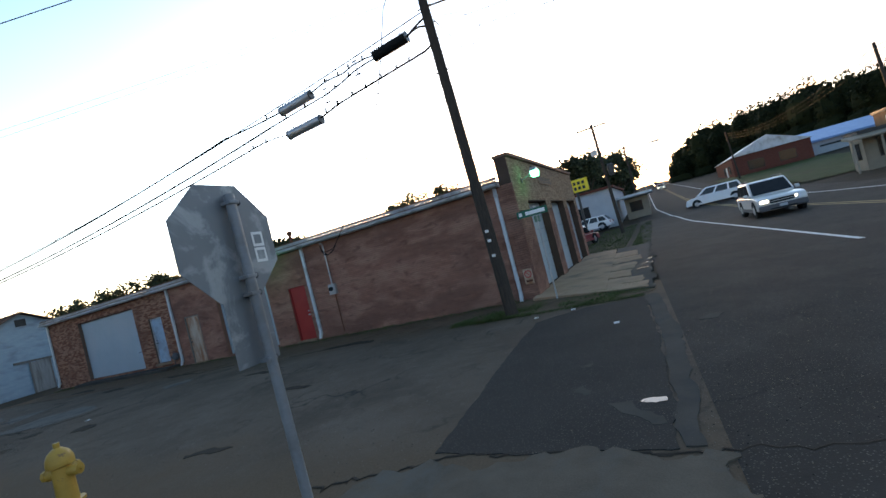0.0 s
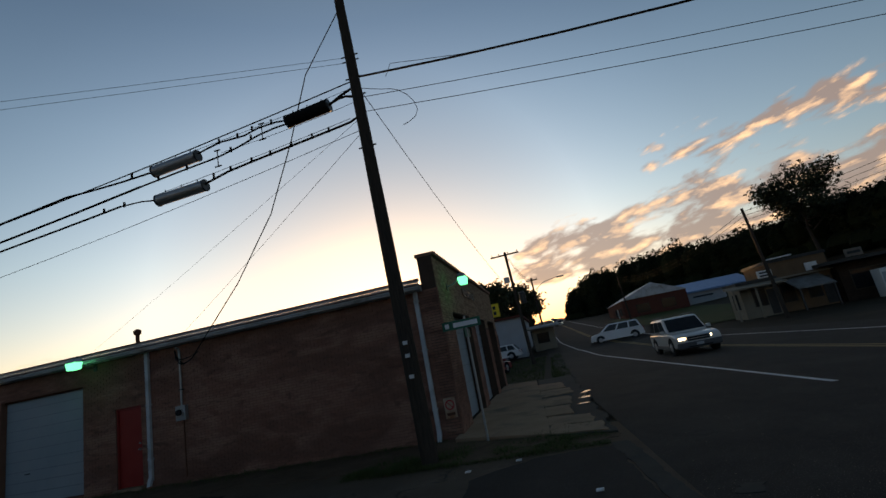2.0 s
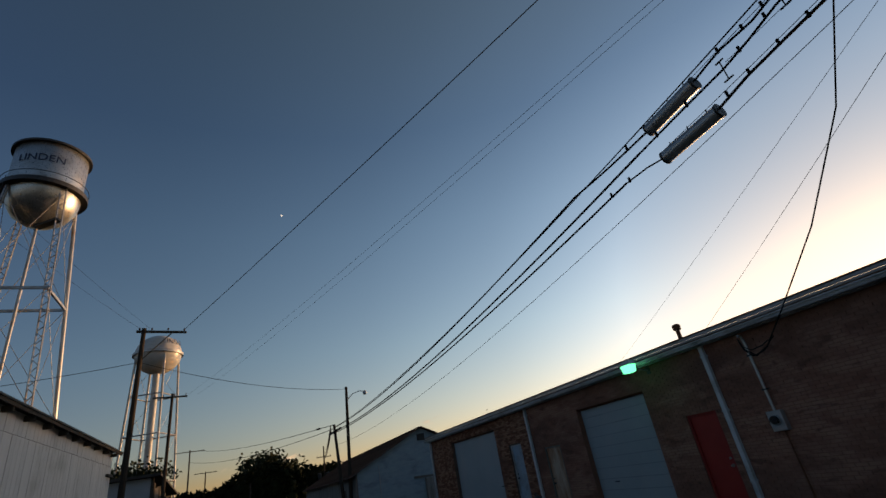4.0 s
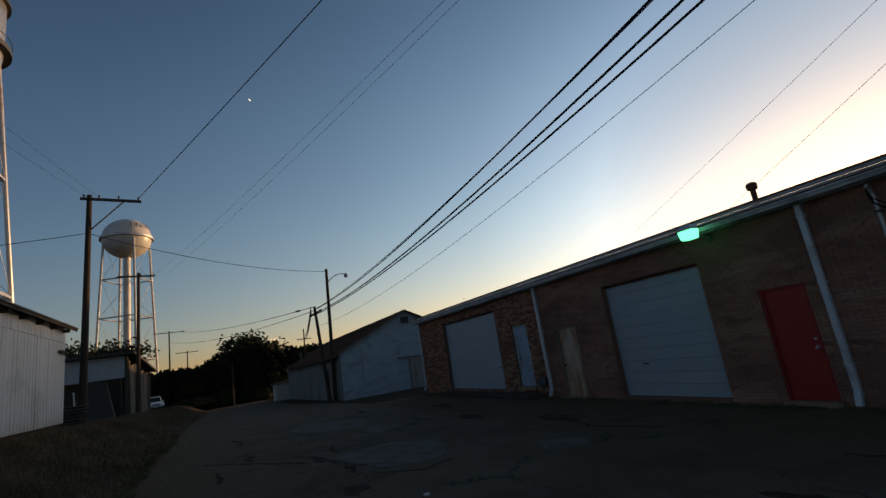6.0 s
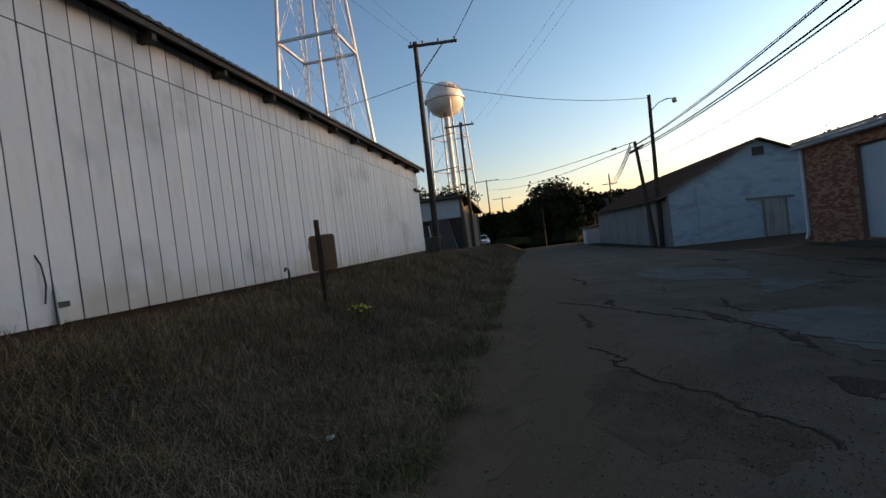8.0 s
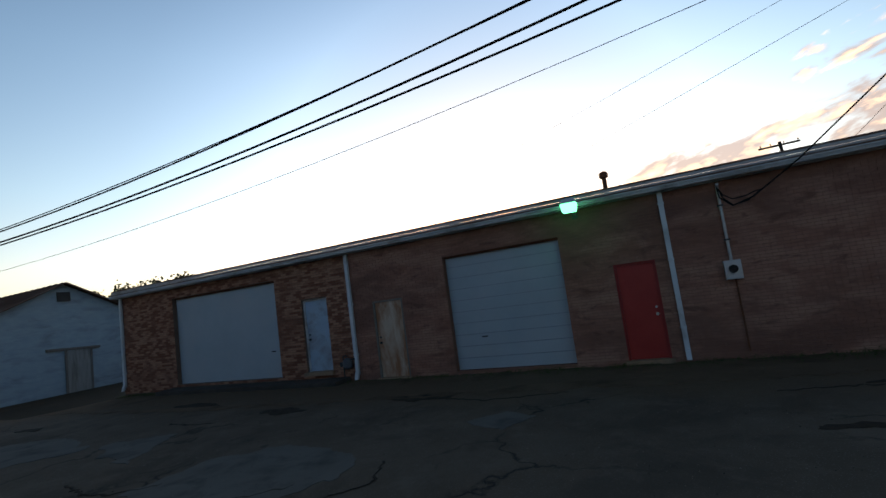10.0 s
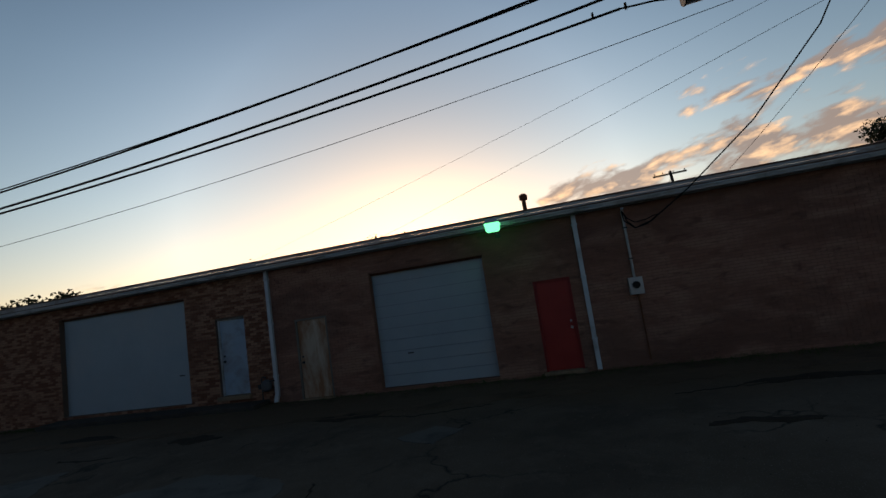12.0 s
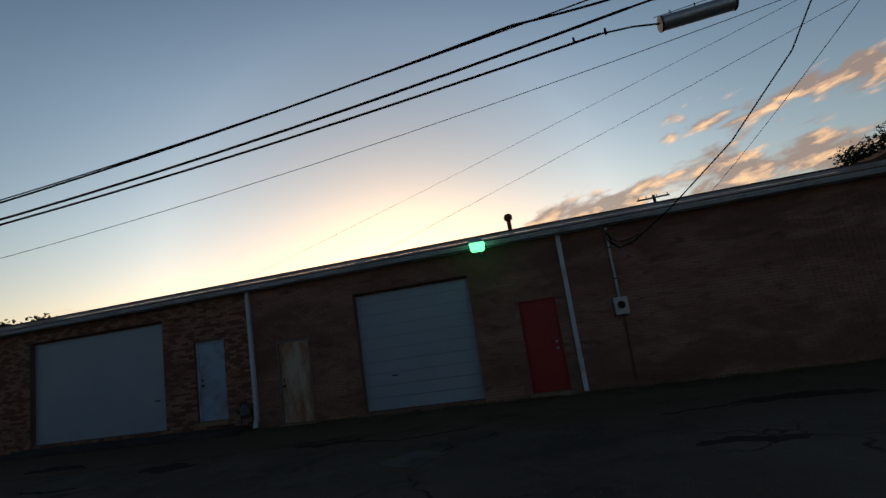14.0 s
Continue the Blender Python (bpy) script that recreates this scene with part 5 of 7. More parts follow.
part("torn_sheet", Shape().hexa([(-17.74, WY + 0.02, 1.45), (-17.60, WY + 0.07, 1.43), (-17.60, WY + 0.08, 1.44), (-17.74, WY + 0.03, 1.46)], [(-17.72, WY + 0.02, 1.62), (-17.62, WY + 0.03, 1.86), (-17.62, WY + 0.034, 1.86), (-17.72, WY + 0.024, 1.62)]).moved(si), M["sheet"], shed, "bent loose sheet corner")

# Dark slit and square lie on the wall and paint the gap's shade.
part("sheet_gap", Shape().tube([(-17.52, WY + 0.03, 1.66), (-17.54, WY + 0.045, 1.85), (-17.52, WY + 0.04, 2.05), (-17.5, WY + 0.0, 2.15)], 0.009, 6).box(-17.74, WY + 0.05, 1.60, -17.62, WY + 0.06, 1.66).moved(si), M["tar"], shed, "dark slit and square painted as the shade of a gap by the torn sheet")
back = thing("rusty_sign", (-21.42, -0.12, land(-21.42, -0.12) - 0.07), "rusty blank sign seen from behind on a steel post", "sign", turn=88)
part("post", Shape().box(-0.035, -0.03, -0.2, 0.035, -0.02, 1.52).box(-0.035, -0.02, -0.2, -0.025, 0.03, 1.52).box(0.025, -0.02, -0.2, 0.035, 0.03, 1.52), M["foundation"], back, "dark rusted channel post")
plate = [(-0.17, 0.62), (0.25, 0.62), (0.29, 0.66), (0.29, 1.21), (0.25, 1.25), (-0.17, 1.25), (-0.21, 1.21), (-0.21, 0.66)]
part("plate", Shape().prism(plate, 0.032, 0.038, "y"), M["rust_plate"], back, "brown rusted plate with rounded corners")
tap = thing("standpipe", (-21.75, -0.95, land(-21.75, -0.95) - 0.05), "short bent water pipe standing by the wall", "pipe")
part("pipe", Shape().tube([(0, 0, -0.2), (0, 0, 0.38), (0.02, 0.0, 0.43), (0.14, 0.02, 0.44), (0.18, 0.03, 0.40)], 0.022, 8), M["steel_dark"], tap, smooth=True)
shrub = thing("bare_shrub", (-22.9, -0.8, land(-22.9, -0.8) - 0.03), "small bare leaning shrub by the sign", "shrub")
for i in range(9):
    a = i * 0.7
    part("twig", Shape().tube([(0, 0, 0), (0.1 * math.cos(a), 0.1 * math.sin(a), 0.25), (0.28 * math.cos(a), 0.28 * math.sin(a), 0.42 + 0.06 * i)], 0.008, 5), M["bark"], shrub)
fl = thing("yellow_wildflowers", (-21.2, 0.6, land(-21.2, 0.6) - 0.05), "clump of small yellow wildflowers in the grass", "flowers")
for i in range(16):
    x, y, h = random.gauss(0, 0.12), random.gauss(0, 0.12), 0.22 + 0.1 * random.random()
    st = part("stem", Shape().rod((x * 0.4, y * 0.4, 0), (x, y, h), 0.004, n=4), M["weeds"], fl)
    part("bloom", Shape().lathe([(0.008, h - 0.01), (0.03, h + 0.005), (0.02, h + 0.02)], 7, (x, y, 0)), M["flower"], fl)


# ---- utility poles and wires ----
def pole(name, base, top, r0, r1, label, arms=(), group="utility poles"):
    t = thing(name, base, label, "utility pole", group=group)
    b, q = Vector((0, 0, -0.4)), Vector(top) - Vector(base)
    part("shaft", Shape().rod(b, q, r0, r1, 14), M["wood_pole"], t, smooth=True)
    for (p, e, brace) in arms:
        p, e = Vector(p) - Vector(base), Vector(e) - Vector(base)
        part("crossarm", Shape().beam(p, e, 0.11, 0.13), M["wood_dark"], t, bevel=0.01)
        for f in (0.06, 0.3, 0.62, 0.95):
            c = p.lerp(e, f)
            part("insulator", Shape().lathe([(0.02, 0.06), (0.02, 0.12), (0.05, 0.13), (0.055, 0.18), (0.03, 0.22), (0.02, 0.24)], 10, tuple(c)), M["insulator"], t, smooth=True)
        if brace is not None:
            br = Vector(brace) - Vector(base)
            part("brace", Shape().beam(br, p.lerp(e, 0.72), 0.05, 0.05), M["wood_dark"], t)
    return t


def hang(p, q, sag, n=18):
    p, q = Vector(p), Vector(q)
    return [p.lerp(q, i / n) - Vector((0, 0, sag * 4 * (i / n) * (1 - i / n))) for i in range(n + 1)]


def wire(p, q, sag, r, label="black overhead wire between poles", group="overhead wires", name="overhead_wire"):
    ob = part(name, Shape().tube(hang(p, q, sag), r, 5), M["cable"], smooth=True)
    return tagged(ob, label, "wire", group)


CB, CT = Vector((-6.82, 11.62, 0.0)), Vector((-7.27, 12.17, 8.62))


def on_c(z):
    return CB + (CT - CB) * (z / 8.68)


corner = pole("utility_pole", CB, on_c(11.6), 0.165, 0.115, "tall dark leaning wooden utility pole at the street corner")
for z in (9.2, 9.35, 8.7, 8.2, 6.8):
    c = on_c(z) - CB
    part("through_bolt", Shape().rod(c + Vector((-0.22, 0, 0)), c + Vector((0.2, 0, 0)), 0.018, n=6), M["steel_dark"], corner)
for z in (2.0, 2.25, 1.6):
    c = on_c(z) - CB
    part("tag", Shape().box(c.x - 0.04, c.y - 0.18, c.z, c.x + 0.05, c.y - 0.155, c.z + 0.07), M["sign_white"], corner, "small pale tag")
tall = pole("utility_pole", (-37.2, -1.3, 0.6), (-36.85, -1.08, 11.85), 0.17, 0.11, "wooden utility pole with a one-sided crossarm", [((-36.85, -1.45, 11.68), (-37.1, 1.02, 11.62), (-36.87, -1.1, 10.0))])
pole("utility_pole", (-53.0, -1.4, 0.4), (-53.0, -1.32, 11.5), 0.15, 0.10, "wooden utility pole with a crossarm beside the shed", [((-53, -2.75, 11.25), (-53, -0.2, 11.2), None)])
pole("utility_pole", (-112, -4.7, -1.5), (-112, -4.7, 13.3), 0.17, 0.11, "distant wooden utility pole with a crossarm", [((-112, -7.2, 13.0), (-112, -2.2, 13.0), None)])
pole("utility_pole", (-128, -2.8, -1.8), (-128, -2.8, 10.4), 0.17, 0.11, "distant wooden utility pole with a crossarm", [((-128, -5.0, 10.1), (-128, -0.6, 10.1), None)])
lampp = pole("street_lamp_pole", (-45.2, 11.45, -0.4), (-45.1, 11.65, 9.22), 0.15, 0.10, "wooden pole with a curved street lamp arm")
part("lamp_arm", Shape().tube([(0.0, 0.2, 8.6), (0.1, 0.7, 9.05), (0.15, 1.2, 9.2), (0.2, 1.55, 9.15)], 0.03, 8), M["metal"], lampp, "curved grey lamp arm", smooth=True)
part("lamp_head", Shape().lathe([(0.05, 0.1), (0.13, 0.05), (0.16, -0.12), (0.1, -0.22)], 12, (0.2, 1.62, 9.1)), M["metal"], lampp, smooth=True)
mid = pole("utility_pole", (-45.05, 11.1, -0.4), (-45.95, 10.7, 6.6), 0.14, 0.10, "short wooden utility pole carrying cable clamps")
part("cable_clamp", Shape().beam((-1.0, -0.8, 6.3), (-0.75, 0.1, 6.7), 0.16, 0.14), M["steel_dark"], mid)
trans = pole("utility_pole", (-100, 17.8, -1.5), (-100, 17.8, 9.8), 0.17, 0.11, "distant wooden utility pole with transformers", [((-100, 16.5, 8.0), (-100, 19.1, 8.0), None)])
for dy in (-0.9, 0.5):
    part("transformer", Shape().lathe([(0.05, 5.9), (0.3, 5.95), (0.32, 6.8), (0.2, 6.95)], 12, (0.3, dy, 0)), M["steel_dark"], trans, smooth=True)
pole("utility_pole", (-90, 5.5, -1.4), (-90, 5.5, 5.2), 0.14, 0.10, "bare wooden pole before the distant trees")

# cable run along the brick wall, with splice cans
P = Vector
wire((-12.72, 11.95, 7.66), (-15.3, 11.85, 7.62), 0.03, 0.025, "doubled black telephone cable along the side street")
wire((-15.3, 11.85, 7.62), (-45.97, 10.68, 6.35), 0.60, 0.025, "doubled black telephone cable along the side street")
wire(on_c(8.63), (-45.97, 10.72, 6.4), 0.82, 0.016, "thin support strand along the side street")
wire((-13.1, 11.9, 7.33), (-45.95, 10.65, 6.1), 0.72, 0.029, "thick black telephone cable along the side street")
wire((-13.7, 11.88, 6.95), (-45.95, 10.6, 5.95), 0.6, 0.026, "thick black telephone cable along the side street")
wire(on_c(7.27), (-45.95, 10.72, 5.1), 1.0, 0.007, "thin lower wire along the side street")
wire(on_c(8.45), (-12.9, 11.95, 7.82), 0.05, 0.006, "thin support strand to the splice case")
wire(on_c(8.05), (-10.9, 12.05, 7.68), 0.05, 0.006, "thin support strand to the splice case")
wire((-7.5, 12.1, 7.58), (-12.7, 11.95, 7.02), 0.02, 0.007, "thin support strand to the splice case")
loop = Shape().tube([P(p) for p in ((-7.95, 12.1, 8.1), (-7.72, 12.1, 8.17), (-7.54, 12.1, 8.18), (-7.38, 12.1, 8.13), (-7.26, 12.1, 8.0), (-7.21, 12.1, 7.83), (-7.24, 12.1, 7.66), (-7.34, 12.1, 7.56), (-7.52, 12.1, 7.49), (-8.07, 12.1, 7.43), (-9.04, 12.08, 7.33), (-10.0, 12.05, 7.22), (-10.7, 12.0, 7.11), (-11.4, 11.95, 6.92))], 0.027, 8)
tagged(part("cable_loop", loop, M["cable"], smooth=True), "thick black cable looping back from the splice case", "cable")
for path, wid in (((on_c(8.42), P((-7.4, 12.12, 8.34)), P((-7.69, 12.1, 8.22)), P((-7.98, 12.1, 8.08))), 0.03), ((P((-9.05, 12.1, 8.03)), P((-9.4, 12.08, 8.06)), P((-9.84, 12.05, 8.03)), P((-10.22, 12.03, 7.93)), P((-10.87, 12.0, 7.93)), P((-11.2, 11.98, 7.86)), P((-11.55, 11.95, 7.76))), 0.022),
                  ((P((-9.05, 12.1, 7.94)), P((-9.4, 12.08, 7.92)), P((-9.86, 12.05, 7.84)), P((-10.4, 12.0, 7.66)), P((-10.93, 11.97, 7.54)), P((-12.0, 11.93, 7.44)), P((-13.1, 11.9, 7.33))), 0.022), ((P((-12.6, 11.9, 6.84)), P((-13.1, 11.9, 6.93)), P((-13.7, 11.88, 6.95))), 0.018)):
    tagged(part("telephone_cable", Shape().tube(list(path), wid, 7), M["cable"], smooth=True), "short black cable running from a splice case", "cable", "splice case cables")


def can(p, q, r, mat, label):
    p, q = Vector(p), Vector(q)
    t = thing("splice_case", tuple(p), label, "splice case", group="cable splice cases")
    d = q - p
    part("body", Shape().rod((0, 0, 0), d, r, n=16), M[mat], t, smooth=True)
    for f in (-0.03, 1.0):
        part("end_cap", Shape().rod(d * f, d * (f + 0.03), r * 1.08, n=16), M["steel_dark"], t)
    for f in (0.15, 0.5, 0.85):
        part("strap", Shape().rod(d * f + Vector((0, 0, r * 0.9)), d * f + Vector((0, 0, r + 0.08)), 0.012, n=6), M["steel_dark"], t)
    return t


can((-7.99, 12.1, 8.08), (-9.07, 12.1, 7.99), 0.15, "cable", "black ribbed cable splice case hanging by the pole")
can((-11.5, 11.95, 7.73), (-12.72, 11.95, 7.65), 0.14, "metal", "grey cylindrical cable splice case on the wires")
can((-11.35, 11.95, 6.9), (-12.6, 11.9, 6.83), 0.14, "metal", "grey cylindrical cable splice case on the wires")
for run in (((-8.07, 12.1, 7.47), (-8.5, 12.09, 7.43), (-9.04, 12.08, 7.37), (-9.6, 12.06, 7.3), (-10.1, 12.05, 7.26), (-10.65, 12.0, 7.17), (-11.1, 11.97, 7.1)), ((-9.5, 12.08, 8.11), (-10.0, 12.04, 8.06), (-10.4, 12.02, 7.98), (-10.9, 12.0, 7.97), (-13.4, 11.93, 7.72)), ((-10.05, 12.03, 7.84), (-10.6, 12.0, 7.66), (-11.8, 11.94, 7.5), (-12.6, 11.91, 7.42), (-13.6, 11.88, 6.98), (-14.2, 11.87, 6.96))):
    for q in run:
        tagged(part("cable_hanger", Shape().box(q[0] - 0.02, q[1] - 0.015, q[2] - 0.07, q[0] + 0.02, q[1] + 0.02, q[2] + 0.06), M["cable"]), "small black cable hanger on the strand", "hanger", "cable hangers")
for q in ((-9.75, 12.05, 7.7), (-10.95, 11.97, 7.3)):
    tagged(part("strand_spreader", Shape().rod(q, (q[0], q[1], q[2] + 0.42), 0.012, n=6).rod((q[0] - 0.09, q[1], q[2]), (q[0] + 0.09, q[1], q[2]), 0.018, n=6).rod((q[0] - 0.08, q[1], q[2] + 0.42), (q[0] + 0.08, q[1], q[2] + 0.42), 0.018, n=6), M["cable"]), "small black spacer bar between two cables", "spacer", "cable spacers")

# service drop to the riser on the wall, and others from the corner pole
tagged(part("service_drop", Shape().tube([on_c(10.9)] + [P(p) for p in ((-8.6, 12.4, 9.3), (-9.3, 12.55, 7.7), (-10.2, 12.8, 6.1), (-11.5, 13.1, 4.65), (-12.8, 13.45, 3.6), (-13.55, 13.75, 3.1), (-13.9, 13.85, 3.0), (-14.1, 13.84, 3.2), (-14.12, 13.82, 3.4))], 0.014, 6), M["cable"], smooth=True), "black service cable dropping to the wall riser", "cable")
for k_, dip in enumerate((0.30, 0.42)):
    tagged(part("drip_loop", Shape().tube([P((-14.12, 13.8, 3.42)), P((-14.05, 13.76, 3.42 - dip * 0.6)), P((-13.9, 13.76, 3.42 - dip)), P((-13.65, 13.76, 3.4 - dip * 0.85)), P((-13.5 + 0.08 * k_, 13.75, 3.2)), P((-13.42 + 0.1 * k_, 13.72, 3.2 + 0.05 * k_))], 0.011, 6), M["cable"], smooth=True), "black drip loop of cable at the wall riser", "cable", "riser drip loops")
wire(on_c(8.7), (34, 8.3, 8.5), 1.9, 0.026, "heavy black cable crossing the main road")
wire(on_c(8.12), (34, 12.4, 5.6), 0.75, 0.008, "thin wire crossing the main road")
wire(on_c(7.72), (34, 12.4, 5.2), 0.75, 0.008, "thin wire crossing the main road")
wire(on_c(8.55), (-6.3, 42.8, 6.0), 0.5, 0.010, "thin wire running up the main road")
wire(on_c(7.25), (-42, 40.0, 5.2), 0.2, 0.006, "thin wire running over the brick roof")
wire(on_c(7.6), (-60, 45.0, 6.5), 0.3, 0.005, "very thin wire running to the roof")
tagged(part("wire_loop", Shape().tube([on_c(8.4), P((-6.75, 12.4, 8.29)), P((-6.5, 12.4, 8.22)), P((-6.33, 12.4, 8.13)), P((-6.14, 12.4, 7.95)), P((-6.0, 12.4, 7.72)), P((-5.95, 12.4, 7.5)), P((-6.02, 12.4, 7.35)), P((-6.2, 12.45, 7.28)), P((-6.37, 12.5, 7.27))], 0.008, 5), M["cable"], smooth=True), "thin slack wire loop at the pole", "wire")
tagged(part("tie_wire", Shape().tube([P((-6.56, 12.4, 8.58)), P((-6.46, 12.4, 8.75)), P((-6.4, 12.4, 8.88)), P((-6.2, 12.4, 8.84)), P((-5.76, 12.36, 8.72)), P((-4.7, 12.28, 8.46)), P((-2.5, 12.05, 8.06))], 0.007, 5), M["cable"], smooth=True), "thin tie wire above the heavy road cable", "wire")
for z, dy in ((9.3, 0.0), (9.15, 0.1)):
    wire(on_c(z), (-53.0, -0.2 + dy * 8, 11.3), 0.4, 0.005, "very thin high wire crossing the street")
wire((-37.08, 0.95, 11.85), (8.0, 21.2, 14.9), 0.3, 0.017, "dark wire crossing the sky to the main road")
for f, dx in ((0.06, 0), (0.3, 0)):
    wire((-36.9, -1.4 + f * 2, 11.85), (6.0, -10 + 9 * f, 13.0), 0.8, 0.005, "very thin high wire")
wire((-36.95, -1.15, 9.95), (-45.1, 11.65, 9.05), 0.5, 0.016, "black wire between the two pole lines")
wire((-36.95, -1.15, 9.95), (-39.5, -30, 10.0), 1.0, 0.016, "black wire running behind the warehouse")
wire((-45.97, 10.68, 6.6), (-112, -2.8, 12.9), 0.6, 0.026, "black wire running down the side street")
wire((-45.97, 10.65, 6.3), (-112, -4.7, 11.2), 0.9, 0.022, "black wire running down the side street")
for m, k in ((6.6, 8.6), (6.4, 8.2), (6.2, 7.8)):
    wire((-46.3, 10.5, m), (-100, 17.8, k), 0.7, 0.034, "black telephone cable running down the side street")
part_ = Shape().rod((-49.0, 10.06, 6.79), (-49.7, 9.92, 6.84), 0.075, n=10)
tagged(part("splice_sleeve", part_, M["cable"], smooth=True), "small black sleeve on the cable", "splice case")


# ---- water towers ----
def leg_bar(s, p, q, r):
    s.rod(p, q, r, n=8)


def ring_word(body, size, radius, z, centre_angle):
    s = lettering(body, size, 0.01)
    out = []
    for x, y, zz in s.v:
        a = centre_angle + x / radius
        rr = radius + 0.02 - y
        out.append((rr * math.cos(a), rr * math.sin(a), z + zz))
    s.v = out
    return s


near = thing("water_tower", (-54.5, -13.7, 0.9), "old silver water tower with a cylindrical tank and lattice legs", "water tower", group="water towers")
T1 = 27.9
tank = part("tank", Shape().lathe([(0.05, T1 - 0.9), (1.1, T1 - 0.6), (2.05, T1 + 0.1), (2.65, T1 + 1.2), (2.85, T1 + 2.4), (2.85, T1 + 6.9), (2.8, T1 + 7.0), (0.3, T1 + 7.9)], 40), M["tank_silver"], near, "silver-white riveted tank with a round bottom", smooth=True)
part("roof_rim", Shape().lathe([(2.8, T1 + 6.85), (3.15, T1 + 6.8), (3.15, T1 + 7.0), (2.8, T1 + 7.1)], 40, ring=True), M["steel_dark"], tank, "dark overhanging roof rim")
part("balcony", Shape().lathe([(2.8, T1 + 2.2), (3.35, T1 + 2.2), (3.35, T1 + 2.65), (3.3, T1 + 2.65), (3.3, T1 + 2.3), (2.8, T1 + 2.3)], 40, ring=True), M["steel_dark"], tank, "dark balcony ring")
part("hand_rail", Shape().lathe([(3.3, T1 + 3.25), (3.35, T1 + 3.25), (3.35, T1 + 3.3), (3.3, T1 + 3.3)], 40, ring=True), M["steel_dark"], tank)
part("name", ring_word("LINDEN", 1.05, 2.86, T1 + 5.0, radians(3)), M["letter"], tank, "dark blue town name lettering")
part("finial", Shape().rod((0, 0, T1 + 8.1), (0, 0, T1 + 8.8), 0.15, n=8), M["steel_dark"], tank)
PHI = radians(0)
def leg_at(k, z):
    r = 3.75 + (19.9 - z) * 0.088
    a = math.atan2(18, 40) + radians(22) + PHI + k * math.pi / 2
    return Vector((r * math.cos(a), r * math.sin(a), z))
for k in range(4):
    leg = part("leg", Shape().rod(leg_at(k, -1.0), leg_at(k, T1 + 2.2), 0.17, n=10) if k % 2 else Shape().beam(leg_at(k, -1.0) + Vector((0, 0.22, 0)), leg_at(k, T1 + 2.2) + Vector((0, 0.22, 0)), 0.09, 0.1).beam(leg_at(k, -1.0) - Vector((0, 0.22, 0)), leg_at(k, T1 + 2.2) - Vector((0, 0.22, 0)), 0.09, 0.1).beam(leg_at(k, T1 + 2.1) - Vector((0, 0.3, 0)), leg_at(k, T1 + 2.1) + Vector((0, 0.3, 0)), 0.1, 0.1), M["tower_steel"], near)
    if k in (0, 2):
        s = Shape()
        for i in range(56):
            z0, z1 = -0.5 + i * 0.55, -0.5 + (i + 1) * 0.55
            a, b = leg_at(k, z0), leg_at(k, z1)
            sgn = 0.24 if i % 2 else -0.24
            s.beam(a + Vector((0, sgn, 0)), b - Vector((0, sgn, 0)), 0.05, 0.06)
        part("lattice", s, M["tower_steel"], leg, "zigzag lattice bars")
for z in (10.2, 19.9):
    for k in range(4):
        part("strut", Shape().beam(leg_at(k, z), leg_at(k + 1, z), 0.16, 0.24), M["tower_steel"], near, "rust-streaked horizontal strut")
for z0, z1 in ((-0.5, 10.2), (10.2, 19.9), (19.9, T1 + 1.5)):
    for k in range(4):
        part("tie_rod", Shape().rod(leg_at(k, z0), leg_at(k + 1, z1), 0.025, n=5), M["tower_steel"], near)
        part("tie_rod", Shape().rod(leg_at(k + 1, z0), leg_at(k, z1), 0.025, n=5), M["tower_steel"], near)
part("riser", Shape().rod((0, 0, -1.0), (0, 0, T1 - 0.6), 0.13, n=14), M["tower_steel"], near, smooth=True)
part("catwalk", Shape().beam((0, 0, T1 - 0.9), leg_at(0, T1 - 1.2), 0.6, 0.2), M["steel_dark"], near, "short dark catwalk under the tank")
lad = Shape()
for dy in (-0.18, 0.18):
    lad.beam(leg_at(3, T1 - 2) + Vector((0.3, dy, 0)), leg_at(3, T1 + 3) + Vector((0.5, dy, 0)), 0.04, 0.04)
for i in range(14):
    a = leg_at(3, T1 - 2 + i * 0.36) + Vector((0.32 + i * 0.014, 0, 0))
    lad.rod(a - Vector((0, 0.18, 0)), a + Vector((0, 0.18, 0)), 0.015, n=5)
part("ladder", lad, M["steel_dark"], near)

far = thing("water_tower", (-140.2, -15.7, -0.5), "white spheroid water tower with pipe legs", "water tower", group="water towers")
C2 = 40.4
prof = [(0.3, C2 - 4.9)] + [(5.15 * math.cos(radians(a)), C2 + (4.9 if a < 0 else 4.7) * math.sin(radians(a))) for a in range(-75, 80, 10)] + [(0.3, C2 + 4.8)]
tank2 = part("tank", Shape().lathe(prof, 40), M["tank"], far, "white rounded tank", smooth=True)
part("balcony", Shape().lathe([(5.1, C2 - 0.5), (5.55, C2 - 0.5), (5.55, C2 + 0.1), (5.1, C2 + 0.1)], 40, ring=True), M["tower_steel"], tank2, "grey balcony ring")
part("name", ring_word("LINDEN", 1.7, 4.72, C2 + 2.2, radians(52)), M["letter"], tank2, "dark town name lettering")
def leg2(k, z):
    r = 4.75 + (C2 - z) * 0.045
    a = radians(25) + k * math.pi / 2
    return Vector((r * math.cos(a), r * math.sin(a), z))
for k in range(4):
    part("leg", Shape().rod(leg2(k, -1), leg2(k, C2 - 0.3), 0.26, n=10), M["tank"], far, smooth=True)
for z in (11, 21, 30):
    for k in range(4):
        part("strut", Shape().rod(leg2(k, z), leg2(k + 1, z), 0.15, n=8), M["tower_steel"], far)
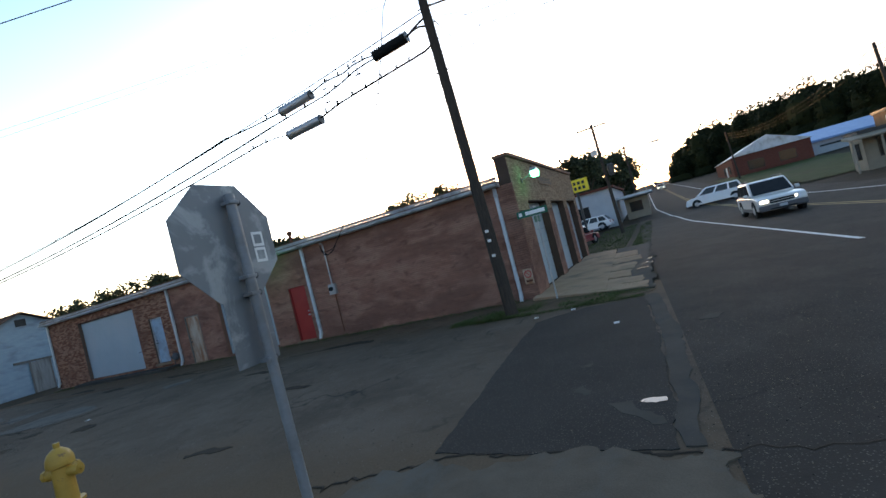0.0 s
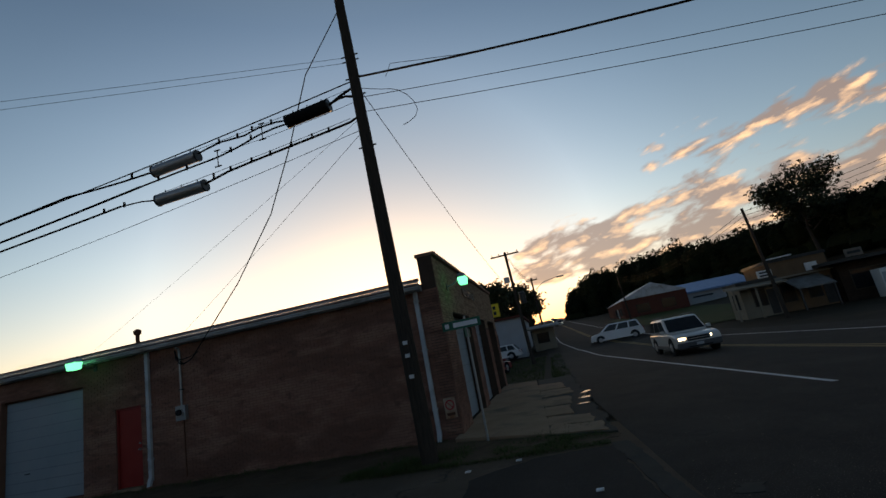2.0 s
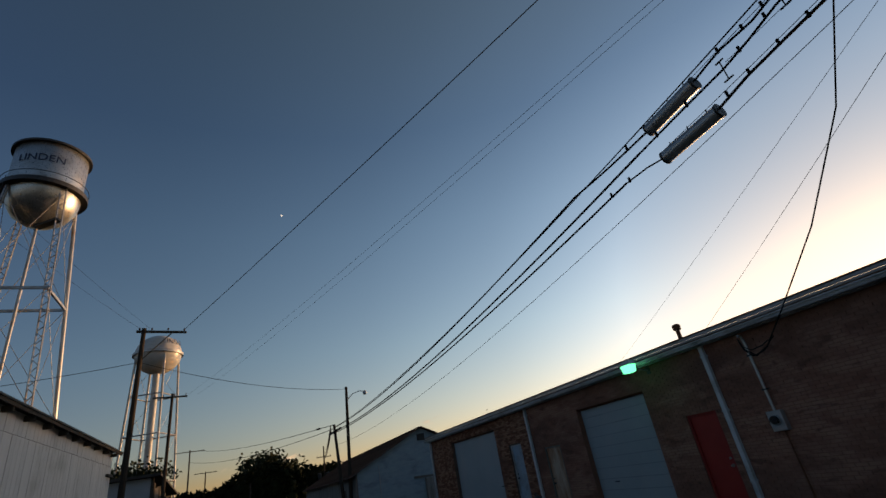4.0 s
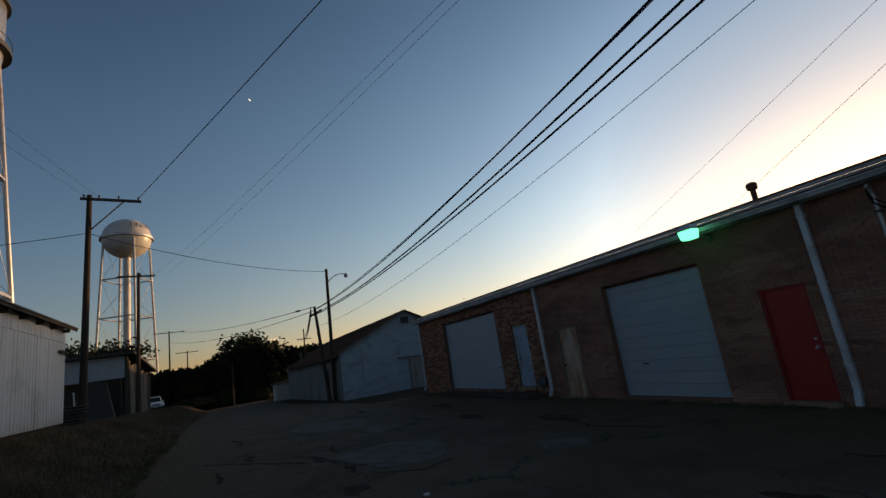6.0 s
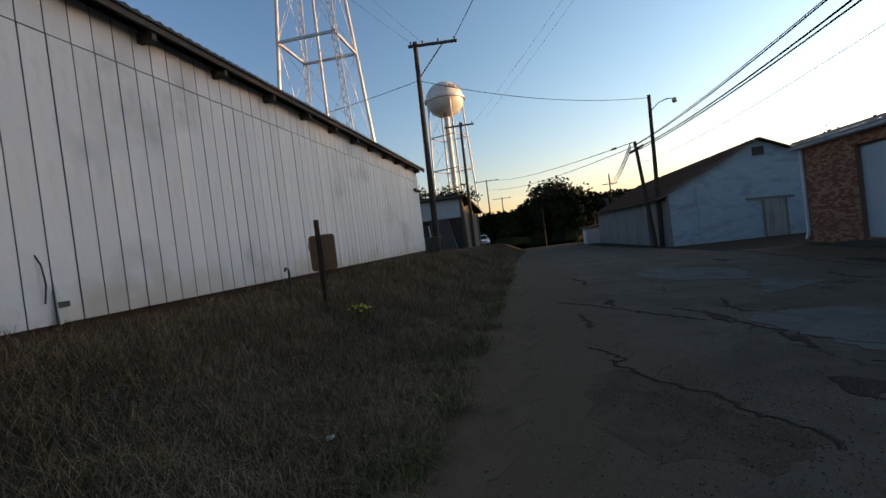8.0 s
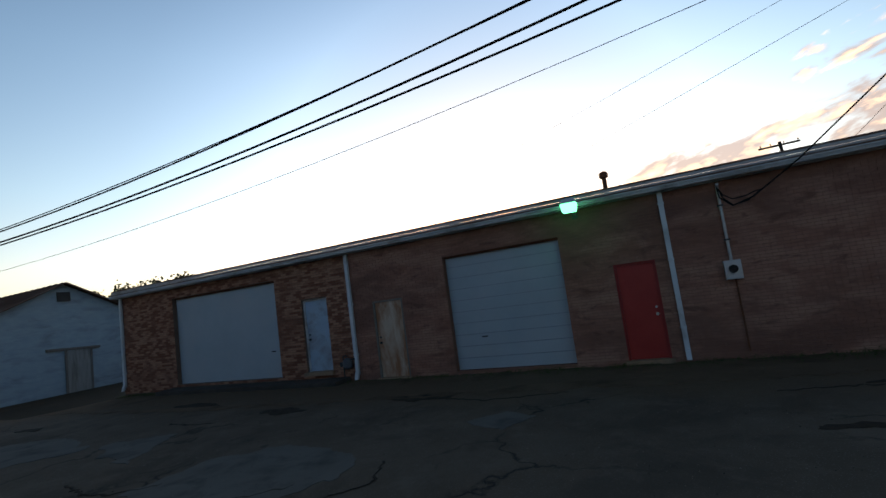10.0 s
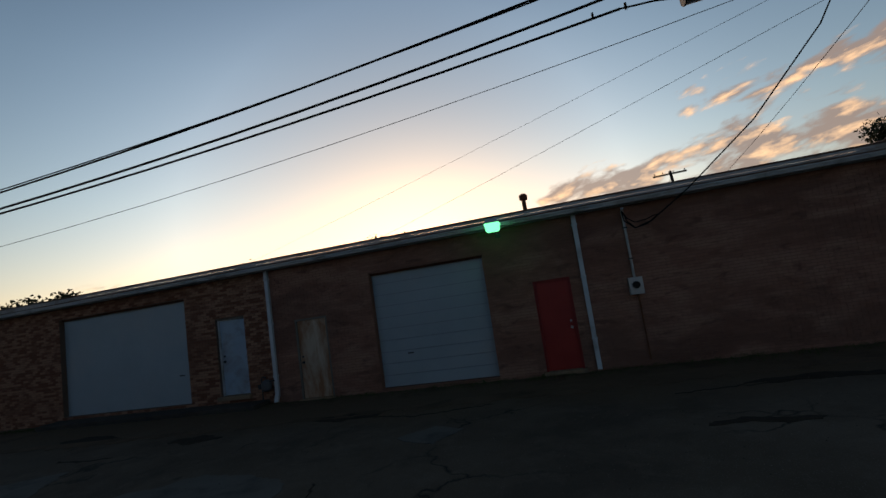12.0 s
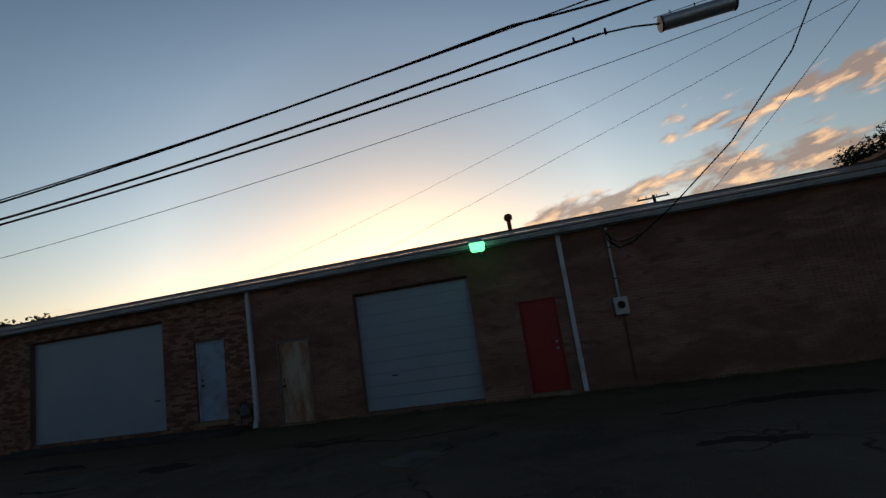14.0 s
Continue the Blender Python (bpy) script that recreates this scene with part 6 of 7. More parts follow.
for z0, z1 in ((0, 11), (11, 21), (21, 30), (30, C2 - 1)):
    for k in range(4):
        part("tie_rod", Shape().rod(leg2(k, z0), leg2(k + 1, z1), 0.04, n=5), M["tower_steel"], far)
part("riser", Shape().rod((0, 0, -1), (0, 0, C2 - 4), 0.75, n=16), M["tank"], far, "wide white riser pipe", smooth=True)

# ---- gabled clapboard shed ----
GX, GY0, GYM, GY1 = -44.0, 11.5, 16.7, 22.0
GE, GA, GB = 2.62, 5.15, -0.75
barn = thing("clapboard_barn", (GX, GYM + 0.2, -0.3), "weathered pale blue clapboard barn with a rusty tin roof", "barn")
bi = Matrix.Translation((-GX, -GYM, 0.5))
gab = part("gable_wall", Shape().prism([(GY0, GB), (GY1, GB), (GY1, GE), (GYM, GA), (GY0, GE)], GX - 0.15, GX - 0.03, "x").moved(bi), M["siding"], barn)
z = GB
while z < GA - 0.1:
    zt = min(z + 0.155, GA - 0.02)
    def half(zz):
        return (GYM - GY0) if zz <= GE else (GYM - GY0) * (GA - zz) / (GA - GE)
    w0, w1 = half(z), half(zt)
    part("clapboard", Shape().hexa([(GX - 0.03, GYM - w0, z), (GX + 0.005, GYM - w0, z), (GX + 0.005, GYM + w0, z), (GX - 0.03, GYM + w0, z)], [(GX - 0.03, GYM - w1, zt), (GX - 0.015, GYM - w1, zt), (GX - 0.015, GYM + w1, zt), (GX - 0.03, GYM + w1, zt)]).moved(bi), M["siding"], gab)
    z += 0.155
part("gable_vent", Shape().box(GX - 0.05, GYM - 0.32, 4.25, GX + 0.03, GYM + 0.3, 4.75).moved(bi), M["tar"], barn, "dark louvred gable vent")
dd = part("door", Shape().box(GX - 0.02, 16.72, -0.6, GX + 0.04, 17.8, 1.62).moved(bi), M["barn_door"], barn, "plain grey boarded door")
for a, b in ((16.62, 16.72), (17.8, 17.9)):
    part("jamb", Shape().box(GX, a, -0.6, GX + 0.06, b, 1.66).moved(bi), M["wood_grey"], dd)
part("lintel", Shape().beam((GX + 0.03, 15.8, 1.78), (GX + 0.03, 18.3, 1.66), 0.08, 0.14).moved(bi), M["wood_grey"], barn, "grey timber track over the door")
part("drain_pipe", Shape().rod((GX + 0.05, 13.2, 0.3), (GX + 0.05, 13.2, 3.0), 0.03, n=8).moved(bi), M["metal"], barn)
part("corner_board", Shape().box(GX - 0.05, GY0 - 0.03, GB, GX + 0.02, GY0 + 0.1, GE).moved(bi), M["wood_grey"], barn)
END = -74
for i in range(12):
    a, b = GX - 0.2 - i * 2.5, GX - 0.2 - (i + 1) * 2.5 + 0.03
    part("side_sheet", Shape().box(b, GY0 - 0.02 * (i % 2), GB - 0.7, a, GY0 + 0.08, GE - 0.05).moved(bi), M["siding_rust"], barn, "weathered side sheeting")
# No opening here: a dark panel on the sheeting paints the shaded gap.
part("side_door", Shape().box(-49.2, GY0 - 0.06, -0.9, -47.8, GY0 - 0.03, 1.7).moved(bi), M["tar"], barn, "dark panel painted as the shaded gap of a side door")
s = Shape().hexa([(END, GY0 - 0.5, GE - 0.22), (GX + 0.35, GY0 - 0.5, GE - 0.22), (GX + 0.35, GYM, GA + 0.03), (END, GYM, GA + 0.03)], [(END, GY0 - 0.5, GE - 0.15), (GX + 0.35, GY0 - 0.5, GE - 0.15), (GX + 0.35, GYM, GA + 0.10), (END, GYM, GA + 0.10)])
barn_roof = part("roof", s.moved(bi), M["roof_rust"], barn, "rusty patched tin roof")
rib = mesh_of("roof_rib", Shape().beam((0, GY0 - 0.5, GE - 0.13), (0, GYM, GA + 0.12), 0.05, 0.04), M["roof_rust"])
x = END
while x < GX + 0.3:
    ob = new("roof_rib", rib)
    ob.parent = barn_roof
    ob.matrix_basis = bi @ Matrix.Translation((x, 0, 0))
    x += 0.6
part("roof", Shape().hexa([(END, GYM, GA + 0.03), (GX + 0.35, GYM, GA + 0.03), (GX + 0.35, GY1 + 0.5, GE - 0.22), (END, GY1 + 0.5, GE - 0.22)], [(END, GYM, GA + 0.1), (GX + 0.35, GYM, GA + 0.1), (GX + 0.35, GY1 + 0.5, GE - 0.15), (END, GY1 + 0.5, GE - 0.15)]).moved(bi), M["roof_rust"], barn)
part("rear_wall", Shape().box(END, GY1 - 0.1, GB - 0.7, GX - 0.2, GY1, GE).moved(bi), M["siding_rust"], barn)
part("end_wall", Shape().prism([(GY0, GB - 0.7), (GY1, GB - 0.7), (GY1, GE), (GYM, GA), (GY0, GE)], END, END + 0.1, "x").moved(bi), M["siding_rust"], barn)
shack = thing("small_shack", (-78, 10.3, -1.6), "small pale sheet-metal shack at the end of the barn", "shack")
part("wall", Shape().box(-2.5, 0, -0.3, 2.5, 3, 2.6), M["sheet_rust"], shack)
part("roof", Shape().hexa([(-2.8, -0.3, 2.6), (2.8, -0.3, 2.6), (2.8, 3.3, 3.1), (-2.8, 3.3, 3.1)], [(-2.8, -0.3, 2.68), (2.8, -0.3, 2.68), (2.8, 3.3, 3.18), (-2.8, 3.3, 3.18)]), M["roof_rust"], shack)
part("post", Shape().box(2.6, -0.4, -0.3, 2.75, -0.25, 2.3), M["letter_white"], shack, "white corner post")

# ---- open shed behind the warehouse ----
os_ = thing("open_shed", (-59, -7, 0.6), "grey open-fronted shed with a low dark roof and leaning boards", "shed")
part("roof", Shape().hexa([(-8.0, -6.5, 3.7), (5.2, -6.5, 4.75), (5.2, 5.3, 4.75), (-8.0, 5.3, 3.7)], [(-8.0, -6.5, 3.85), (5.2, -6.5, 4.95), (5.2, 5.3, 4.95), (-8.0, 5.3, 3.85)]), M["tar"], os_, "low dark tin roof")
part("upper_wall", Shape().box(4.4, -6.3, 3.05, 4.55, 4.7, 4.75), M["grey_wall"], os_, "pale grey upper wall")
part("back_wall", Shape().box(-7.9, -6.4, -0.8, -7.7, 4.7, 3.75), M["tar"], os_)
# Flat dark sheet paints the shade inside the open front.
part("dark_wall", Shape().box(3.6, -6.3, -0.8, 3.75, 4.2, 3.2), M["tar"], os_, "dark sheet painted as the shaded inside below the upper wall")
for y in (-6.2, -1.0, 4.55):
    part("post", Shape().box(4.4, y, -0.8, 4.6, y + 0.2, 4.75), M["wood_dark"], os_)
for i in range(10):
    part("side_board", Shape().beam((4.3 - i * 1.1, 4.85 + 0.03 * (i % 3), -0.8), (4.45 - i * 1.1, 4.8, 4.3 - 0.09 * i - 0.25 * (i % 2)), 0.08, 0.42 if i % 3 else 0.2), M["wood_grey"] if i % 2 else M["wood_dark"], os_, "weathered vertical board")
# Added sheet, coloured dark to merge with the shaded opening.
part("tarp", Shape().hexa([(4.6, 1.6, 0.2), (5.2, 1.6, 0.2), (5.2, 4.0, 0.2), (4.6, 4.0, 0.2)], [(4.6, 1.8, 3.1), (4.75, 1.8, 3.1), (4.75, 3.4, 2.9), (4.6, 3.4, 2.9)]), M["tar"], os_, "added dark sheet blending into the shaded opening")
fallen = thing("fallen_tin_sheets", (-36.4, -1.9, 1.0), "leaning stack of corrugated tin sheets", "tin sheets")
for i in range(6):
    part("tin_sheet", Shape().beam((-1.1, -0.3 + 0.05 * i, 0.1 + 0.13 * i), (1.0, 0.6 + 0.05 * i, 0.35 + 0.13 * i), 0.8, 0.02), M["siding_rust"], fallen)
part("white_pole", Shape().rod((-0.9, 0.4, -0.1), (-0.7, 0.3, 1.6), 0.03, n=6), M["letter_white"], fallen)

# ---- far buildings by the main road ----
def block(name, at, w, d, h, wall, roof, label, category, windows=(), doors=(), turn=0.0, roof_h=0.25, gable=0.0, over=0.25):
    """A simple building: four walls, a roof with an overhang, windows and doors on its street faces. Local x along the front (-y face)."""
    t = thing(name, at, label, category, turn=turn)
    part("wall", Shape().box(0, 0, -1.5, w, d, h), M[wall], t)
    if gable:
        part("roof", Shape().prism([(-over, h), (w + over, h), (w / 2, h + gable)], -over, d + over, "y"), M[roof], t)
    else:
        part("roof", Shape().box(-over, -over, h, w + over, d + over, h + roof_h), M[roof], t)
    for x0, x1, z0, z1, face in windows:
        if face == "s":
            wd = part("window", Shape().box(x0 - 0.06, -0.05, z0 - 0.06, x1 + 0.06, -0.005, z1 + 0.06), M["wood_dark"], t)
            part("pane", Shape().box(x0, -0.065, z0, x1, -0.045, z1), M["glass_dark"], wd)
        else:
            wd = part("window", Shape().box(-0.05, x0 - 0.06, z0 - 0.06, -0.005, x1 + 0.06, z1 + 0.06), M["wood_dark"], t)
            part("pane", Shape().box(-0.065, x0, z0, -0.045, x1, z1), M["glass_dark"], wd)
    for x0, x1, z1, mat, face in doors:
        part("door", Shape().box(x0, -0.06, 0, x1, -0.005, z1) if face == "s" else Shape().box(-0.06, x0, 0, -0.005, x1, z1), M[mat], t)
    return t


b1 = block("brick_shop", (9.6, 92.5, 2.4), 11.0, 22, 3.4, "red_brick_far", "pale_roof", "low red brick shop with a pale metal roof", "building",
           [(2.2, 4.4, 0.8, 2.2, "s"), (6.6, 8.8, 0.9, 2.4, "s"), (3, 5, 0.9, 2.2, "w"), (9, 11, 0.9, 2.2, "w")], [(7, 8.2, 2.2, "trim", "w")], gable=2.3)
b2 = block("blue_roof_building", (20.9, 100, 2.0), 13.0, 20, 3.0, "grey_wall", "blue_roof", "grey metal building with a bright blue roof", "building", [(8.5, 12.0, 0.6, 2.2, "s")], [(2.2, 6.6, 2.4, "garage", "s")], gable=0.0, over=0.6)
part("roof_slope", Shape().hexa([(-0.6, -0.6, 3.25), (13.6, -0.6, 3.25), (13.6, 6, 5.2), (-0.6, 6, 5.2)], [(-0.6, -0.6, 3.35), (13.6, -0.6, 3.35), (13.6, 6, 5.3), (-0.6, 6, 5.3)]), M["blue_roof"], b2)
part("sign_bar", Shape().box(2.6, -0.09, 2.0, 6.2, -0.06, 2.3), M["letter_dark"], b2, "dark unreadable sign bar")
b3 = block("cream_shop", (11.7, 46.0, 0.35), 2.7, 2.6, 2.7, "cream_wall", "tar", "small cream shop end with a flat canopy", "building", [(0.9, 1.8, 0.8, 2.1, "s"), (0.8, 1.7, 0.8, 2.0, "w")], [(1.95, 2.55, 2.0, "tar", "s")])
part("canopy", Shape().hexa([(-1.2, -1.6, 2.3), (3.0, -1.6, 2.3), (3.0, 0, 2.5), (-1.2, 0, 2.5)], [(-1.2, -1.6, 2.42), (3.0, -1.6, 2.42), (3.0, 0, 2.7), (-1.2, 0, 2.7)]), M["cream_wall"], b3, "sloping canopy over the pavement")
for x in (-1.1, 0.6):
    part("canopy_post", Shape().box(x, -1.5, -0.4, x + 0.13, -1.37, 2.32), M["cream_wall"], b3, "pale canopy post")
sb_ = part("sign_board", Shape().box(1.55, -0.4, 2.95, 2.65, -0.28, 3.55), M["sign_white"], b3, "white sign board with dark bars")
for z in (3.05, 3.3):
    part("sign_bar", Shape().box(1.7, -0.43, z, 2.5, -0.4, z + 0.13), M["letter_dark"], sb_)
b4 = block("tan_store", (14.45, 46.2, 0.35), 4.3, 5, 4.05, "tan_wall", "tar", "tan store with a flat parapet and a deep awning", "building", [(0.4, 1.3, 0.7, 2.1, "s"), (2.3, 3.2, 0.7, 2.1, "s")], [(3.4, 4.1, 2.2, "tar", "s")], over=0.1)
part("awning", Shape().hexa([(0.6, -2.2, 1.5), (3.3, -2.2, 1.5), (3.3, -0.05, 2.45), (0.6, -0.05, 2.45)], [(0.6, -2.2, 1.6), (3.3, -2.2, 1.6), (3.3, -0.05, 2.55), (0.6, -0.05, 2.55)]), M["siding_rust"], b4, "sloping grey awning")
part("fascia_board", Shape().box(-0.05, -0.5, 2.62, 4.3, -0.02, 2.75), M["cream_wall"], b4, "pale board above the shop windows")
part("notice_board", Shape().box(2.6, -0.12, 2.85, 3.5, -0.03, 3.5), M["sign_white"], b4, "white notice board")
part("roof_edge", Shape().beam((-0.1, -0.15, 4.35), (1.9, -0.15, 4.4), 0.2, 0.1), M["letter_white"], b4, "white parapet edge")
for x in (0.7, 3.1):
    part("awning_post", Shape().box(x, -2.1, -0.4, x + 0.12, -1.98, 1.55), M["steel_dark"], b4)
b5 = block("brown_store", (18.9, 45.6, 0.35), 14.0, 15, 2.9, "foundation", "tar", "dark brown store with an overhanging roof", "building", [(0.8, 3.4, 0.7, 2.2, "s"), (5.0, 8.0, 0.7, 2.2, "s")], [(3.8, 4.7, 2.2, "tar", "s")], over=1.4)
part("name_board", Shape().box(0.1, -1.5, 3.2, 1.3, -1.4, 3.8), M["wood_grey"], b5, "grey name board with bars")
part("name_bar", Shape().box(0.25, -1.53, 3.4, 1.15, -1.5, 3.6), M["letter_dark"], b5)
pump = thing("ice_box", (20.2, 43.2, 0.35), "white ice merchandiser cabinet beside the store", "ice cabinet")
part("cabinet", Shape().box(0, 0, -0.3, 1.8, 1.0, 1.9), M["sign_white"], pump, bevel=0.03)
part("panel", Shape().box(0.1, -0.02, 0.3, 0.85, 0, 1.6), M["grey_wall"], pump)
st = block("discount_store", (-24.0, 52.0, 0.5), 17.2, 18, 4.0, "grey_wall", "red_brick_far", "long pale blue store with a red roof edge", "building", [(12, 14.5, 0.9, 2.6, "s")], [(9, 10.5, 2.3, "garage", "s")])
kiosk = block("small_kiosk", (-6.1, 56.0, 0.6), 2.4, 3.0, 2.4, "cream_wall", "trim", "small cream kiosk with a flat canopy", "kiosk", [(0.5, 1.7, 0.9, 1.9, "s")])
part("canopy", Shape().box(-1.0, -1.6, 2.5, 3.0, 3.2, 2.75), M["trim"], kiosk)
ys_ = thing("yellow_store_sign", (-9.05, 46.0, 0.3), "yellow rectangular store sign with black bars on a post", "sign")
part("panel", Shape().box(-1.4, -0.12, 4.3, 0.85, 0.12, 5.5), M["sign_yellow"], ys_, bevel=0.03)
for z in (4.98, 4.5):
    for i in range(4):
        part("bar", Shape().box(-0.9 + i * 0.4, -0.14, z, -0.65 + i * 0.4, -0.12, z + 0.3), M["letter_dark"], ys_)
part("post", Shape().rod((-0.3, 0, -0.5), (-0.3, 0, 4.35), 0.12, n=10), M["steel_dark"], ys_)

p1 = pole("utility_pole", (-5.95, 41.5, 0.0), (-6.4, 42.8, 9.7), 0.16, 0.11, "wooden utility pole with a crossarm and lamp by the main road", [((-7.7, 42.8, 9.45), (-5.2, 42.8, 9.5), None)])
part("transformer", Shape().lathe([(0.05, 5.0), (0.26, 5.05), (0.28, 5.9), (0.12, 6.05)], 12, (0.25, 0.75, 0)), M["steel_dark"], p1, smooth=True)
part("floodlight", Shape().box(-1.0, 0.9, 7.0, -0.5, 1.2, 7.5), M["metal"], p1, bevel=0.04)
p2 = pole("utility_pole", (-4.8, 59.4, 0.8), (-4.9, 59.4, 9.2), 0.15, 0.10, "wooden utility pole with a street lamp by the main road", [((-5.6, 59.4, 8.9), (-4.2, 59.4, 8.9), None)])
part("lamp_arm", Shape().tube([(0.0, 0, 6.8), (1.2, 0, 7.6), (3.0, 0, 7.9)], 0.04, 6), M["metal"], p2)
part("lamp_head", Shape().box(2.9, -0.15, 7.78, 3.7, 0.15, 7.95), M["metal"], p2, bevel=0.04)
p3 = pole("utility_pole", (12.2, 40.5, 0.1), (12.45, 42.4, 8.75), 0.15, 0.10, "leaning wooden utility pole before the shops")
p4 = pole("utility_pole", (9.0, 84, 2.0), (8.6, 84, 9.6), 0.15, 0.10, "wooden utility pole before the brick shop")
for dz in (0.0, 0.35, 0.7):
    wire((12.42, 42.3, 8.5 - dz), (8.7, 84, 9.3 - dz), 1.3, 0.013, "dark overhead cable along the main road")
    wire((12.42, 42.3, 8.5 - dz), (24, 18, 9.6 - dz), 0.7, 0.014, "dark overhead cable along the main road")
    wire((-6.3, 42.8, 9.5 - dz * 0.5), (-4.9, 59.4, 8.9 - dz * 0.5), 0.5, 0.014, "dark overhead wire along the main road")


# ---- vehicles ----
def vehicle(name, at, turn, L, W, H, hood, wind, rear, paint, label, category, lights, bumper="plastic", rails=False):
    """A car, front towards +x. hood: length of the bonnet; wind: windscreen run; rear: rake of the tail."""
    t = thing(name, at, label, category, group="vehicles on the road", turn=turn)
    h, belt, sill = L / 2, H * 0.56, 0.28
    low = [(-h, 0.50), (-h + 0.05, 0.36), (-h + 0.2, sill), (h - 0.35, sill), (h - 0.10, 0.34), (h - 0.01, 0.46), (h, belt * 0.66), (h - 0.04, belt * 0.80), (h - 0.16, belt * 0.89), (h - 0.4, belt * 0.94), (h - hood * 0.6, belt * 0.98), (h - hood, belt), (-h + 0.05, belt), (-h - 0.02, belt * 0.8)]
    s = Shape()
    rings = [(-W / 2, 0.95), (-W / 2 + 0.07, 1.0), (W / 2 - 0.07, 1.0), (W / 2, 0.95)]
    mid_z = belt * 0.62
    for y, k in rings:
        s.v += [(x * (1 - (1 - k) * 0.35), y, mid_z + (z - mid_z) * k) for x, z in low]
    m_ = len(low)
    for q in range(3):
        s.f += [(q * m_ + a, q * m_ + (a + 1) % m_, (q + 1) * m_ + (a + 1) % m_, (q + 1) * m_ + a) for a in range(m_)]
    s.f += [tuple(range(m_))[::-1], tuple(range(3 * m_, 4 * m_))]
    body = part("body", s, M[paint], t, bevel=0.035, smooth=True)
    roof0, roof1 = -h + rear, h - hood - wind
    inset = 0.14
    c = Shape().hexa([(-h + 0.06, -W / 2 + 0.04, belt - 0.01), (h - hood + 0.05, -W / 2 + 0.04, belt - 0.01), (h - hood + 0.05, W / 2 - 0.04, belt - 0.01), (-h + 0.06, W / 2 - 0.04, belt - 0.01)],
                     [(roof0, -W / 2 + inset, H), (roof1, -W / 2 + inset, H), (roof1, W / 2 - inset, H), (roof0, W / 2 - inset, H)])
    part("cabin", c, M[paint], t, bevel=0.10, smooth=True)
    def side(f0, f1, sgn):
        b0, b1 = -h + 0.06 + f0 * (L - hood - 0.01), -h + 0.06 + f1 * (L - hood - 0.01)
        t0, t1 = roof0 + f0 * (roof1 - roof0), roof0 + f1 * (roof1 - roof0)
        u, v = 0.16, 0.86
        q = lambda b, tt, k: (b + (tt - b) * k, sgn * ((W / 2 - 0.04) + (-inset + 0.04) * k + 0.012), belt + (H - belt) * k)
        a, b_, c_, d_ = q(b0, t0, u), q(b1, t1, u), q(b1, t1, v), q(b0, t0, v)
        s = Shape().hexa([a, b_, (b_[0], b_[1] - sgn * 0.02, b_[2]), (a[0], a[1] - sgn * 0.02, a[2])], [d_, c_, (c_[0], c_[1] - sgn * 0.02, c_[2]), (d_[0], d_[1] - sgn * 0.02, d_[2])])
        part("side_window", s, M["glass_dark"], t)
    for sgn in (-1, 1):
        for f0, f1 in ((0.05, 0.28), (0.32, 0.60), (0.64, 0.93)):
            side(f0, f1, sgn)
    fx = lambda k: (h - hood + 0.05) + (roof1 - h + hood - 0.05) * k + 0.012
    rx_ = lambda k: (-h + 0.06) + (roof0 + h - 0.06) * k - 0.012
    for nm, f in (("windscreen", fx), ("rear_window", rx_)):
        wv = lambda k: W / 2 - 0.14 - 0.1 * k
        z = lambda k: belt + (H - belt) * k
        part(nm, Shape().hexa([(f(0.12), -wv(0.12), z(0.12)), (f(0.12) - 0.02, -wv(0.12), z(0.12)), (f(0.12) - 0.02, wv(0.12), z(0.12)), (f(0.12), wv(0.12), z(0.12))], [(f(0.9), -wv(0.9), z(0.9)), (f(0.9) - 0.02, -wv(0.9), z(0.9)), (f(0.9) - 0.02, wv(0.9), z(0.9)), (f(0.9), wv(0.9), z(0.9))]), M["glass_dark"], t)
    part("front_bumper", Shape().box(h - 0.2, -W / 2 + 0.02, 0.26, h + 0.05, W / 2 - 0.02, 0.52), M[bumper], t, bevel=0.05)
    part("rear_bumper", Shape().box(-h - 0.07, -W / 2 + 0.02, 0.3, -h + 0.2, W / 2 - 0.02, 0.55), M[bumper], t, bevel=0.05)
    grille = part("grille", Shape().box(h - 0.08, -0.46, belt * 0.60, h + 0.012, 0.46, belt * 0.80), M["tyre"], t, "dark grille with a bright bar", bevel=0.03)
    part("grille_bar", Shape().box(h + 0.01, -0.42, belt * 0.69, h + 0.022, 0.42, belt * 0.715), M["metal"], grille)
    part("lower_intake", Shape().box(h + 0.03, -0.5, 0.30, h + 0.058, 0.5, 0.35), M["tyre"], t)
    part("number_plate", Shape().box(h + 0.05, -0.15, 0.36, h + 0.06, 0.15, 0.48), M["grey_wall"], t)
    for sgn in (-1, 1):
        part("headlight", Shape().hexa([(h - 0.2, sgn * (W / 2 - 0.27) - 0.17, belt * 0.66), (h + 0.008, sgn * (W / 2 - 0.27) - 0.17, belt * 0.66), (h - 0.06 + 0.06 * (sgn < 0), sgn * (W / 2 - 0.27) + 0.17, belt * 0.66), (h - 0.2, sgn * (W / 2 - 0.27) + 0.17, belt * 0.66)], [(h - 0.2, sgn * (W / 2 - 0.27) - 0.17, belt * 0.80), (h - 0.02, sgn * (W / 2 - 0.27) - 0.17, belt * 0.80), (h - 0.09 + 0.06 * (sgn < 0), sgn * (W / 2 - 0.27) + 0.17, belt * 0.80), (h - 0.2, sgn * (W / 2 - 0.27) + 0.17, belt * 0.80)]), M["head_lamp"] if lights else M["glass_dark"], t, "lit headlight" if lights else "", bevel=0.03)
